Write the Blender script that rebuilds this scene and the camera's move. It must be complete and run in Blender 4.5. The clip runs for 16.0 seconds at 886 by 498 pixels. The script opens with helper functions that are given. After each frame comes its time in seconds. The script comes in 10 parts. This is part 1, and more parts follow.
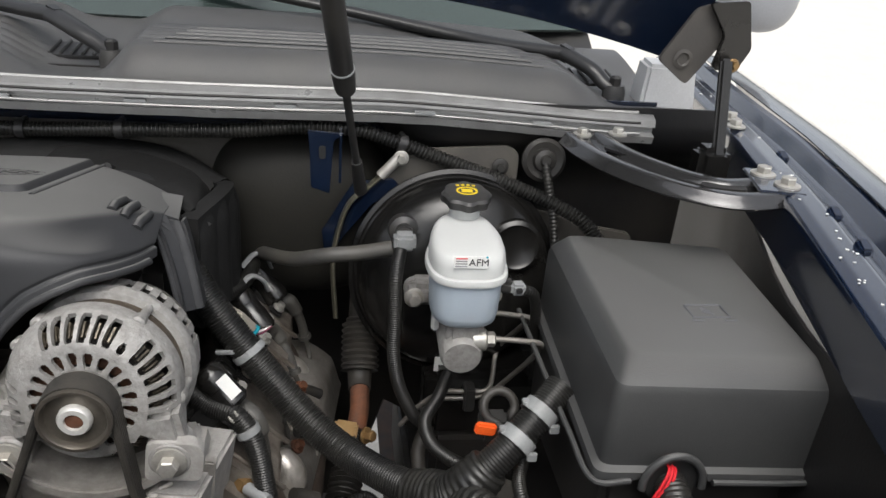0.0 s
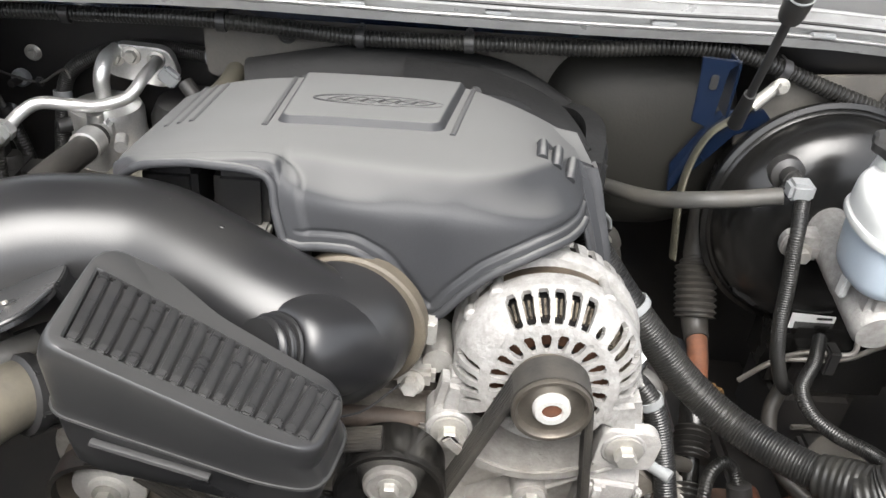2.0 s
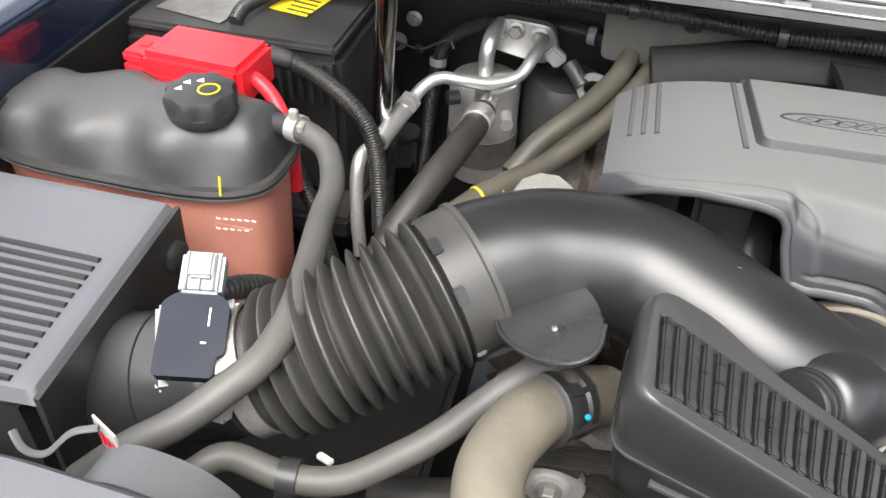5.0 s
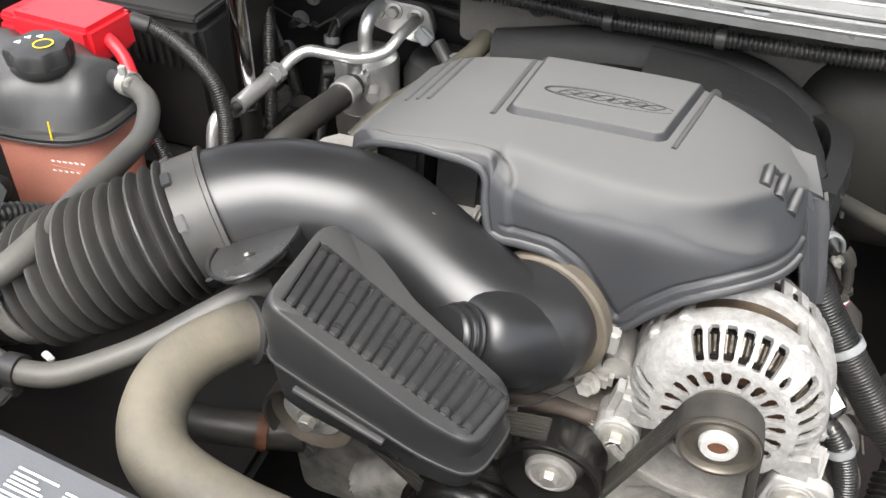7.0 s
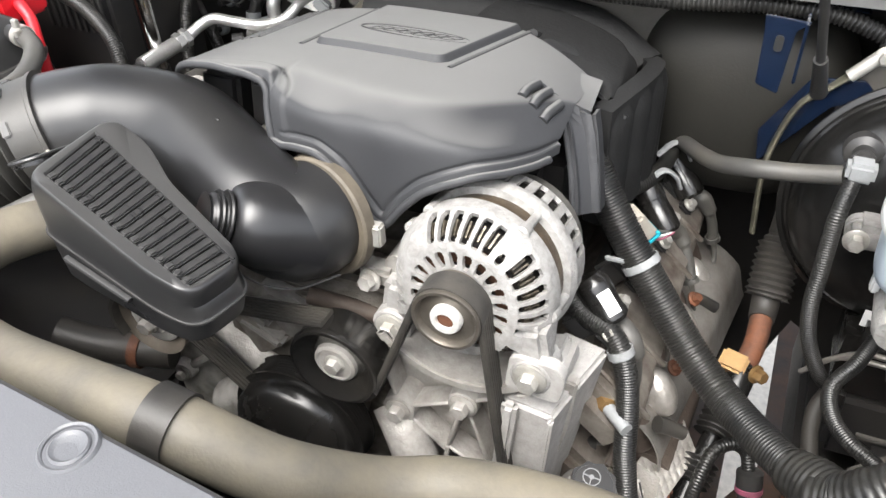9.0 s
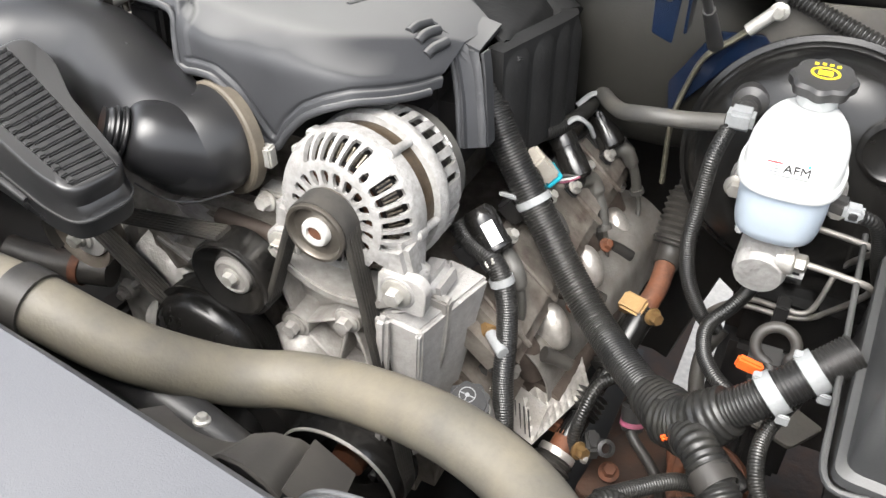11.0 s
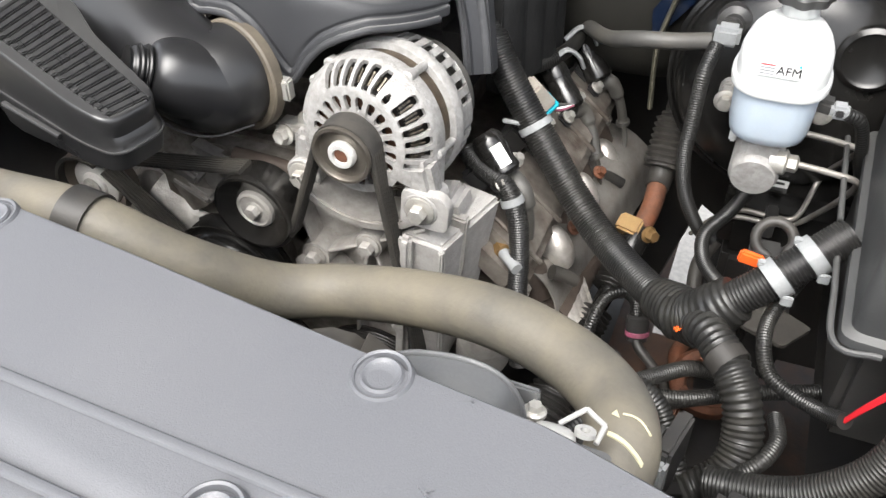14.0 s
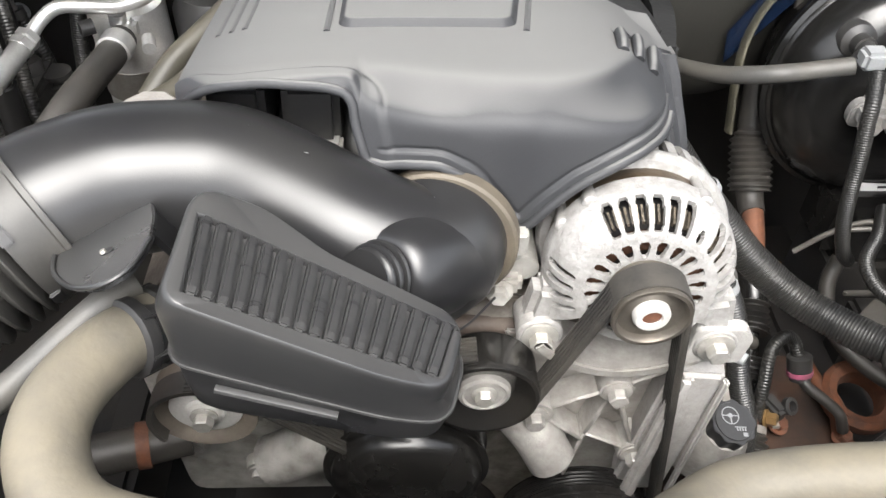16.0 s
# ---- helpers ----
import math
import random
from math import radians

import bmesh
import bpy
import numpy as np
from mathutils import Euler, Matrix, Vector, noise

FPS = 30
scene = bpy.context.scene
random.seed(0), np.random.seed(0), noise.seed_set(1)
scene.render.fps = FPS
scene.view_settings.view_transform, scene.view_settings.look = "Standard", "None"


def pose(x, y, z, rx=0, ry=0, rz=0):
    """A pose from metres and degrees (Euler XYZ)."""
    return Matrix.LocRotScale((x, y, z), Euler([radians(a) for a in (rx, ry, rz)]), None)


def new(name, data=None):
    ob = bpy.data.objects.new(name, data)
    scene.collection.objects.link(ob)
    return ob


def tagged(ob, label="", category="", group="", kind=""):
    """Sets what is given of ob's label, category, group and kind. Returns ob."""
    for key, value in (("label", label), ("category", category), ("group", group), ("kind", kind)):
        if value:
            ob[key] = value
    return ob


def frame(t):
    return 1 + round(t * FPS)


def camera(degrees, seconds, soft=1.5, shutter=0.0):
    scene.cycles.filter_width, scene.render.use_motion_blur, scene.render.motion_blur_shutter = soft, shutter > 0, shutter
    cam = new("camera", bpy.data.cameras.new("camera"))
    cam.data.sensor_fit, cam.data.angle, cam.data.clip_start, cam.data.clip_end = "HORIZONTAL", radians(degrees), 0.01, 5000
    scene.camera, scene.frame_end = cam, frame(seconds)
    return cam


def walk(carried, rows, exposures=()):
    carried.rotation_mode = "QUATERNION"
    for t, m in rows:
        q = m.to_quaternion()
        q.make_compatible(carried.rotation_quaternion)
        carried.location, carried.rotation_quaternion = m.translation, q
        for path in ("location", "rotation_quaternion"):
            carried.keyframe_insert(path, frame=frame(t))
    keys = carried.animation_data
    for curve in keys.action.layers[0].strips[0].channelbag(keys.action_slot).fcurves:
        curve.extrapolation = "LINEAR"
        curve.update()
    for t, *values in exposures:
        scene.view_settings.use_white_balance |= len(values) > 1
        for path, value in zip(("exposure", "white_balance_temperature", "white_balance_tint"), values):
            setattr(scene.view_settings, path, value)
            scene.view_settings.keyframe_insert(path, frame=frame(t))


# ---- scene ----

cam = camera(57.2, 16.0, soft=1.5)
# the walk: rows in units of the walk's length, set upright and to scale
METRES, EYE, TILT, LEAN, TURN = 2.3, 1.5, -25.0, -4.3, -7.1
ROWS = [
    (0.0, 0.0, 0.0, 0.0, 0.0, 0.0, -0.0),
    (0.5, -0.0235, 0.0449, 0.0001, 0.77, -0.87, -0.32),
    (1.0, -0.0476, 0.0476, 0.0125, 3.6, -4.77, -1.37),
    (1.5, -0.0829, 0.0404, 0.0232, 6.53, -6.9, -2.34),
    (2.0, -0.1321, 0.0357, 0.0286, 7.33, -9.26, -2.72),
    (2.5, -0.1716, 0.0316, 0.0348, 7.86, -11.06, -2.67),
    (3.0, -0.2114, 0.0205, 0.0408, 9.6, -12.31, -2.94),
    (3.5, -0.2397, 0.015, 0.0462, 13.25, -13.29, -3.98),
    (6.0, -0.2178, 0.0208, 0.0547, 23.26, -15.95, -7.54),
    (6.5, -0.1706, 0.0228, 0.0582, 24.36, -16.05, -8.04),
    (7.0, -0.1212, 0.0313, 0.0541, 25.56, -15.9, -8.53),
    (7.5, -0.0946, 0.0414, 0.0432, 28.93, -15.36, -7.94),
    (8.0, -0.0741, 0.0455, 0.042, 30.36, -14.74, -7.6),
    (8.5, -0.0433, 0.0494, 0.0348, 30.67, -14.22, -7.57),
    (9.0, -0.006, 0.0454, 0.0323, 30.25, -14.48, -7.68),
    (11.5, 0.0748, 0.0575, 0.0253, 35.01, -17.61, -10.47),
    (12.0, 0.0994, 0.0726, 0.0272, 37.78, -18.65, -10.76),
    (12.5, 0.1238, 0.0819, 0.0239, 39.09, -19.35, -10.84),
    (13.0, 0.1221, 0.0707, 0.0148, 38.72, -19.7, -10.88),
    (13.5, 0.0905, 0.0429, 0.0028, 34.94, -18.95, -10.0),
    (14.0, 0.0531, 0.0231, 0.0055, 29.44, -17.49, -7.32),
    (14.5, 0.0068, 0.0316, 0.0133, 23.9, -17.28, -5.46),
    (15.0, -0.055, 0.0478, 0.0244, 17.22, -17.07, -2.52),
    (15.5, -0.0996, 0.0506, 0.0353, 9.89, -18.17, -1.25),
    (16.0, -0.1638, 0.0437, 0.0439, 6.09, -19.42, 0.43),
]
EXPOSURES = [(0.0, 0.55), (0.5, 0.93), (1.0, 1.47), (1.5, 1.65), (2.0, 1.81), (3.5, 2.07), (6.0, 1.73), (7.0, 1.77), (9.0, 1.95), (11.5, 1.97), (13.5, 1.83), (14.5, 1.71), (15.0, 1.69), (16.0, 2.01)]
walk(cam, [(t, pose(0, 0, EYE, TILT, LEAN, TURN) @ pose(METRES * x, METRES * y, METRES * z, 90 + pitch, roll, yaw)) for t, x, y, z, yaw, pitch, roll in ROWS], EXPOSURES)

# ---------------------------------------------------------------- light
SUN_EL, SUN_AZ = radians(62), radians(184)      # azimuth from +y, clockwise: the sun stands in front of the truck
world = bpy.data.worlds.new("sky")
scene.world = world
world.use_nodes = True
wn = world.node_tree.nodes
sky = wn.new("ShaderNodeTexSky")
sky.sky_type, sky.sun_disc = "NISHITA", False
sky.sun_elevation, sky.sun_rotation = SUN_EL, SUN_AZ
sky.air_density, sky.dust_density, sky.ozone_density = 1.0, 4.0, 1.0
wn["Background"].inputs["Strength"].default_value = 0.15
# a bright hazy sky: most of its blue is washed out
haze = wn.new("ShaderNodeHueSaturation")
haze.inputs["Saturation"].default_value = 0.25
world.node_tree.links.new(sky.outputs["Color"], haze.inputs["Color"])
world.node_tree.links.new(haze.outputs["Color"], wn["Background"].inputs["Color"])
sun_data = bpy.data.lights.new("sun", "SUN")
sun_data.energy, sun_data.angle, sun_data.color = 1.3, radians(48), (1.0, 0.97, 0.92)
sun = new("sun", sun_data)
sun_from = Vector((math.sin(SUN_AZ) * math.cos(SUN_EL), math.cos(SUN_AZ) * math.cos(SUN_EL), math.sin(SUN_EL)))
sun.matrix_world = Matrix.Translation((0, 0, 6)) @ sun_from.to_track_quat("Z", "Y").to_matrix().to_4x4()

# ---------------------------------------------------------------- materials
def mat(name, base, rough=0.5, metal=0.0, dust=None, dust_amount=0.0, scale=12.0, vary=0.15, bump=0.1, grain=400.0,
        coat=0.0, sss=0.0, transmission=0.0, spec=0.5, top_sheen=0.0, sheen_color=(0.22, 0.217, 0.21)):
    """A surface with a base colour, blotches of dust or wear, and two scales of relief."""
    m = bpy.data.materials.new(name)
    m.use_nodes = True
    nt = m.node_tree
    n, ln = nt.nodes, nt.links
    p = n["Principled BSDF"]
    tc = n.new("ShaderNodeTexCoord")
    info = n.new("ShaderNodeObjectInfo")
    add = n.new("ShaderNodeVectorMath")
    add.operation = "ADD"
    ln.new(tc.outputs["Object"], add.inputs[0])
    ln.new(info.outputs["Random"], add.inputs[1])
    big = n.new("ShaderNodeTexNoise")
    big.inputs["Scale"].default_value, big.inputs["Detail"].default_value, big.inputs["Roughness"].default_value = scale, 6.0, 0.6
    ln.new(add.outputs[0], big.inputs["Vector"])
    fine = n.new("ShaderNodeTexNoise")
    fine.inputs["Scale"].default_value, fine.inputs["Detail"].default_value = grain, 3.0
    ln.new(add.outputs[0], fine.inputs["Vector"])
    ramp = n.new("ShaderNodeMapRange")
    ramp.inputs["From Min"].default_value, ramp.inputs["From Max"].default_value = 0.35, 0.7
    ramp.inputs["To Min"].default_value, ramp.inputs["To Max"].default_value = 0.0, 1.0
    ln.new(big.outputs["Fac"], ramp.inputs["Value"])
    c1 = n.new("ShaderNodeMix")
    c1.data_type = "RGBA"
    c1.inputs["A"].default_value = (*[c * (1 - vary) for c in base], 1)
    c1.inputs["B"].default_value = (*[min(1, c * (1 + vary)) for c in base], 1)
    ln.new(fine.outputs["Fac"], c1.inputs["Factor"])
    out = c1.outputs["Result"]
    if dust:
        k = n.new("ShaderNodeMath")
        k.operation = "MULTIPLY"
        k.inputs[1].default_value = dust_amount
        ln.new(ramp.outputs["Result"], k.inputs[0])
        c2 = n.new("ShaderNodeMix")
        c2.data_type = "RGBA"
        ln.new(k.outputs[0], c2.inputs["Factor"])
        ln.new(out, c2.inputs["A"])
        c2.inputs["B"].default_value = (*dust, 1)
        out = c2.outputs["Result"]
    if top_sheen:
        # paler colour mixed in on level faces, painting in the sky's sheen
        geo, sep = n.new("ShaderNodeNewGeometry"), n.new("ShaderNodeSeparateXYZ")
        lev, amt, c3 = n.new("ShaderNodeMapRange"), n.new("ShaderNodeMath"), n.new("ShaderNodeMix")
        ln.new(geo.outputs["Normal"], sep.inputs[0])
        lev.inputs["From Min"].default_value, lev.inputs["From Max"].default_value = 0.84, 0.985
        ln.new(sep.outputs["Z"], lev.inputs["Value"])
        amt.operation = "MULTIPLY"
        amt.inputs[1].default_value = top_sheen
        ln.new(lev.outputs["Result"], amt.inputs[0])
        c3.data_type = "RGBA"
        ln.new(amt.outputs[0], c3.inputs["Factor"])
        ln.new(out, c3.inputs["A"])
        c3.inputs["B"].default_value = (*sheen_color, 1)
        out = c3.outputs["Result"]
    ln.new(out, p.inputs["Base Color"])
    rr = n.new("ShaderNodeMapRange")
    rr.inputs["To Min"].default_value, rr.inputs["To Max"].default_value = max(0.02, rough - 0.1), min(1.0, rough + 0.12)
    ln.new(big.outputs["Fac"], rr.inputs["Value"])
    ln.new(rr.outputs["Result"], p.inputs["Roughness"])
    p.inputs["Metallic"].default_value = metal
    p.inputs["Specular IOR Level"].default_value = spec
    p.inputs["Coat Weight"].default_value = coat
    p.inputs["Coat Roughness"].default_value = 0.08
    if sss:
        p.inputs["Subsurface Weight"].default_value = sss
        p.inputs["Subsurface Radius"].default_value = (0.02, 0.02, 0.02)
        p.inputs["Subsurface Scale"].default_value = 0.5
    p.inputs["Transmission Weight"].default_value = transmission
    if bump:
        b1 = n.new("ShaderNodeBump")
        b1.inputs["Strength"].default_value, b1.inputs["Distance"].default_value = bump, 0.0008
        ln.new(fine.outputs["Fac"], b1.inputs["Height"])
        b2 = n.new("ShaderNodeBump")
        b2.inputs["Strength"].default_value, b2.inputs["Distance"].default_value = bump * 0.7, 0.003
        ln.new(big.outputs["Fac"], b2.inputs["Height"])
        ln.new(b1.outputs["Normal"], b2.inputs["Normal"])
        ln.new(b2.outputs["Normal"], p.inputs["Normal"])
    return m


DUST = (0.20, 0.17, 0.13)
# level faces of the cover are coloured paler for the sky's reflection
M_COVER = mat("cover_plastic", (0.034, 0.035, 0.038), 0.52, dust=(0.046, 0.046, 0.046), dust_amount=0.3, scale=6, bump=0.12, grain=900, spec=0.34, top_sheen=0.85, sheen_color=(0.165, 0.164, 0.160))
M_DUCT = mat("duct_plastic", (0.015, 0.015, 0.016), 0.31, dust=(0.034, 0.033, 0.030), dust_amount=0.35, scale=9, bump=0.06, grain=900, spec=0.55)
M_BLACK = mat("black_plastic", (0.022, 0.022, 0.023), 0.42, dust=(0.08, 0.075, 0.065), dust_amount=0.35, scale=14, bump=0.12)
M_BOX = mat("box_plastic", (0.044, 0.045, 0.046), 0.42, dust=(0.075, 0.075, 0.073), dust_amount=0.35, scale=9, bump=0.2, grain=700, top_sheen=0.6, sheen_color=(0.145, 0.144, 0.140))
M_FOAM = mat("black_foam", (0.010, 0.010, 0.010), 0.75, dust=(0.024, 0.024, 0.024), dust_amount=0.4, scale=30, bump=0.5, grain=120, spec=0.3)
M_LOOM = mat("loom_plastic", (0.012, 0.012, 0.012), 0.32, dust=(0.045, 0.043, 0.038), dust_amount=0.6, scale=14, bump=0.05)
M_TAPE = mat("tape", (0.014, 0.014, 0.014), 0.33, dust=(0.08, 0.075, 0.06), dust_amount=0.25, scale=40, bump=0.6, grain=120)
M_HOSE = mat("dusty_hose", (0.098, 0.091, 0.076), 0.58, dust=(0.178, 0.156, 0.114), dust_amount=0.85, scale=16, bump=0.45, grain=260)
M_HOSE2 = mat("grey_hose", (0.062, 0.061, 0.058), 0.5, dust=(0.115, 0.105, 0.088), dust_amount=0.6, scale=16, bump=0.2, grain=500)
M_RUBBER = mat("black_rubber", (0.022, 0.021, 0.020), 0.48, dust=(0.08, 0.072, 0.06), dust_amount=0.45, scale=14, bump=0.2)
M_BELT = mat("belt_rubber", (0.022, 0.021, 0.020), 0.5, dust=(0.10, 0.09, 0.075), dust_amount=0.5, scale=25, bump=0.15)
M_ALU = mat("cast_aluminium", (0.41, 0.395, 0.372), 0.5, metal=0.35, dust=(0.23, 0.215, 0.195), dust_amount=0.75, scale=50, bump=0.9, grain=260)
M_ALT = mat("alternator_alloy", (0.37, 0.362, 0.35), 0.55, metal=0.25, dust=(0.225, 0.215, 0.20), dust_amount=0.75, scale=110, bump=0.9, grain=300)
M_BLOCK = mat("grimy_aluminium", (0.25, 0.235, 0.21), 0.5, metal=0.3, dust=(0.075, 0.057, 0.043), dust_amount=0.95, scale=42, bump=1.0, grain=150)
M_STEEL = mat("zinc_steel", (0.50, 0.49, 0.46), 0.4, metal=0.55, dust=(0.24, 0.21, 0.165), dust_amount=0.5, scale=60, bump=0.25)
M_PIPE = mat("aluminium_pipe", (0.72, 0.72, 0.71), 0.33, metal=0.8, dust=(0.42, 0.40, 0.36), dust_amount=0.4, scale=30, bump=0.15)
M_CHROME = mat("bright_rod", (0.5, 0.5, 0.5), 0.12, metal=1.0, bump=0.02)
M_GLOSS = mat("gloss_black_paint", (0.006, 0.006, 0.006), 0.24, dust=(0.035, 0.032, 0.028), dust_amount=0.3, scale=10, bump=0.06)
M_PULLEY = mat("black_pulley", (0.009, 0.009, 0.009), 0.2, dust=(0.035, 0.030, 0.024), dust_amount=0.35, scale=14, bump=0.06, spec=0.7)
M_BRONZE = mat("pulley_steel", (0.16, 0.145, 0.125), 0.42, metal=0.7, dust=(0.10, 0.08, 0.06), dust_amount=0.4, scale=30, bump=0.1)
M_RUST = mat("rusty_steel", (0.15, 0.052, 0.022), 0.75, dust=(0.06, 0.032, 0.022), dust_amount=0.9, scale=55, bump=0.8, grain=150)
M_BRASS = mat("yellow_zinc", (0.27, 0.175, 0.075), 0.42, metal=0.6, dust=(0.18, 0.09, 0.04), dust_amount=0.5, scale=50, bump=0.25)
M_DARK = mat("dark_metal", (0.010, 0.010, 0.011), 0.5, dust=(0.036, 0.031, 0.025), dust_amount=0.5, scale=10, bump=0.25)
M_SHEET = mat("painted_sheet", (0.045, 0.042, 0.040), 0.5, dust=(0.11, 0.10, 0.085), dust_amount=0.6, scale=9, bump=0.15)
M_PAD = mat("firewall_pad", (0.075, 0.070, 0.064), 0.75, dust=(0.13, 0.12, 0.10), dust_amount=0.6, scale=14, bump=0.4, grain=250)
M_BLUE = mat("blue_paint", (0.004, 0.010, 0.028), 0.2, dust=(0.02, 0.027, 0.04), dust_amount=0.3, scale=8, bump=0.02, coat=1.0)
M_COWL = mat("cowl_plastic", (0.075, 0.075, 0.076), 0.42, dust=(0.11, 0.106, 0.10), dust_amount=0.4, scale=10, bump=0.25, grain=700)
M_LIP = mat("seal_rail", (0.34, 0.34, 0.335), 0.30, metal=0.3, dust=(0.20, 0.195, 0.19), dust_amount=0.6, scale=25, bump=0.15)
M_RADCOV = mat("radiator_cover_plastic", (0.100, 0.103, 0.112), 0.40, dust=(0.14, 0.14, 0.146), dust_amount=0.3, scale=5, bump=0.25, grain=1100)
M_GREY = mat("pale_grey_plastic", (0.27, 0.28, 0.285), 0.45, dust=(0.18, 0.18, 0.175), dust_amount=0.4, scale=40, bump=0.1)
M_RESV = mat("milky_plastic", (0.54, 0.55, 0.54), 0.32, sss=0.6, bump=0.04, scale=8, vary=0.03)
M_FLUID = mat("fluid_filled_plastic", (0.42, 0.48, 0.54), 0.3, sss=0.6, bump=0.03, scale=8, vary=0.03)
M_RED = mat("red_plastic", (0.62, 0.012, 0.022), 0.3, dust=(0.5, 0.06, 0.06), dust_amount=0.3, scale=14, bump=0.06)
M_REDWIRE = mat("red_wire", (0.62, 0.02, 0.03), 0.4, bump=0.03)
M_COOLANT = mat("coolant_tank", (0.62, 0.23, 0.165), 0.4, dust=(0.66, 0.36, 0.28), dust_amount=0.5, scale=10, sss=0.35, bump=0.05)
M_YELLOW = mat("yellow_print", (0.75, 0.55, 0.02), 0.5, bump=0.0)
M_CLIP = mat("off_white_nylon", (0.36, 0.36, 0.35), 0.5, dust=(0.24, 0.23, 0.21), dust_amount=0.4, scale=80, bump=0.1)
M_CREAM = mat("cream_paint", (0.46, 0.43, 0.29), 0.6, bump=0.0)
M_ORANGE = mat("orange_plastic", (0.85, 0.12, 0.02), 0.4, bump=0.03)
M_TEAL = mat("teal_plastic", (0.02, 0.35, 0.45), 0.4, bump=0.03)
M_LABEL = mat("paper_label", (0.78, 0.78, 0.76), 0.5, bump=0.03, vary=0.04)
M_INK = mat("black_ink", (0.02, 0.02, 0.02), 0.5, bump=0.0)
M_COPPER = mat("copper_winding", (0.12, 0.055, 0.030), 0.45, metal=0.5, dust=(0.03, 0.022, 0.016), dust_amount=0.7, scale=80, bump=0.6, grain=300)
M_NUT = mat("pulley_nut", (0.72, 0.71, 0.68), 0.4, metal=0.4, bump=0.1)
M_FIRERUST = mat("manifold_iron", (0.050, 0.036, 0.029), 0.65, dust=(0.13, 0.105, 0.085), dust_amount=0.6, scale=30, bump=0.8, grain=180)
M_FRAME = mat("frame_paint", (0.022, 0.014, 0.010), 0.7, dust=(0.075, 0.034, 0.018), dust_amount=0.75, scale=22, bump=0.6, grain=120)
M_SHIELD = mat("heat_shield", (0.36, 0.345, 0.32), 0.42, metal=0.8, dust=(0.16, 0.13, 0.10), dust_amount=0.6, scale=30, bump=0.4)
M_BELLOWS = mat("bellows_rubber", (0.034, 0.033, 0.031), 0.45, dust=(0.085, 0.080, 0.071), dust_amount=0.5, scale=14, bump=0.15)
M_MAGENTA = mat("faded_magenta", (0.30, 0.07, 0.13), 0.5, dust=(0.16, 0.09, 0.09), dust_amount=0.5, scale=60, bump=0.1)
# the lid's level faces are coloured paler for the gleam on top
M_LID = mat("tank_lid_plastic", (0.026, 0.026, 0.027), 0.44, dust=(0.07, 0.068, 0.064), dust_amount=0.4, scale=10, bump=0.15, spec=0.5, top_sheen=0.3, sheen_color=(0.13, 0.128, 0.124))
M_TIN = mat("dull_tin", (0.32, 0.305, 0.285), 0.42, metal=0.45, dust=(0.14, 0.12, 0.10), dust_amount=0.65, scale=26, bump=0.5)
M_FOIL = mat("bright_tin", (0.56, 0.54, 0.51), 0.36, metal=0.6, dust=(0.27, 0.24, 0.20), dust_amount=0.65, scale=55, bump=0.8, grain=180)
M_GLASS = mat("windscreen_glass", (0.05, 0.07, 0.065), 0.04, bump=0.0, spec=0.8)
M_CONCRETE = mat("pale_concrete", (0.60, 0.57, 0.52), 0.85, dust=(0.70, 0.67, 0.62), dust_amount=0.5, scale=3, bump=0.7, grain=75, vary=0.45)
M_BULGE = mat("olive_black_sheet", (0.011, 0.0107, 0.0094), 0.65, dust=(0.026, 0.0245, 0.020), dust_amount=0.6, scale=7, bump=0.35, grain=300, spec=0.25)
M_BRONZE2 = mat("idler_steel", (0.20, 0.175, 0.145), 0.45, metal=0.4, dust=(0.12, 0.10, 0.08), dust_amount=0.6, scale=30, bump=0.2)
M_COLLAR = mat("tan_gasket", (0.11, 0.092, 0.068), 0.6, dust=(0.05, 0.043, 0.034), dust_amount=0.7, scale=30, bump=0.4)
M_HEATER = mat("olive_hose", (0.048, 0.045, 0.036), 0.5, dust=(0.10, 0.09, 0.066), dust_amount=0.65, scale=12, bump=0.2, grain=500)
M_BRACE = mat("polished_black_steel", (0.05, 0.05, 0.052), 0.16, metal=0.6, dust=(0.10, 0.10, 0.10), dust_amount=0.25, scale=12, bump=0.05, coat=0.4)
M_PALE = mat("pale_cover_plastic", (0.50, 0.51, 0.52), 0.45, dust=(0.38, 0.38, 0.38), dust_amount=0.4, scale=12, bump=0.1)
M_CAST = mat("weathered_casting", (0.52, 0.51, 0.48), 0.5, metal=0.3, dust=(0.16, 0.14, 0.115), dust_amount=0.75, scale=45, bump=0.9, grain=180)
M_RES = mat("resonator_plastic", (0.016, 0.016, 0.017), 0.29, dust=(0.048, 0.047, 0.045), dust_amount=0.4, scale=9, bump=0.04, grain=800, spec=0.7, top_sheen=0.35, sheen_color=(0.09, 0.089, 0.087))
M_SENSOR = mat("sensor_plastic", (0.008, 0.011, 0.020), 0.55, bump=0.08, spec=0.25)
# darker copy of the cover plastic, for the part that mirrors dark underhood
M_REAR = mat("rear_cover_plastic", (0.016, 0.016, 0.017), 0.62, dust=(0.032, 0.032, 0.031), dust_amount=0.4, scale=14, bump=0.3, grain=300, spec=0.35)
M_BEIGE = mat("aged_nylon", (0.42, 0.39, 0.34), 0.5, dust=(0.22, 0.19, 0.15), dust_amount=0.5, scale=70, bump=0.15)
M_DIECAST = mat("pale_diecast", (0.40, 0.39, 0.375), 0.6, metal=0.15, dust=(0.27, 0.255, 0.235), dust_amount=0.6, scale=70, bump=0.9, grain=420)
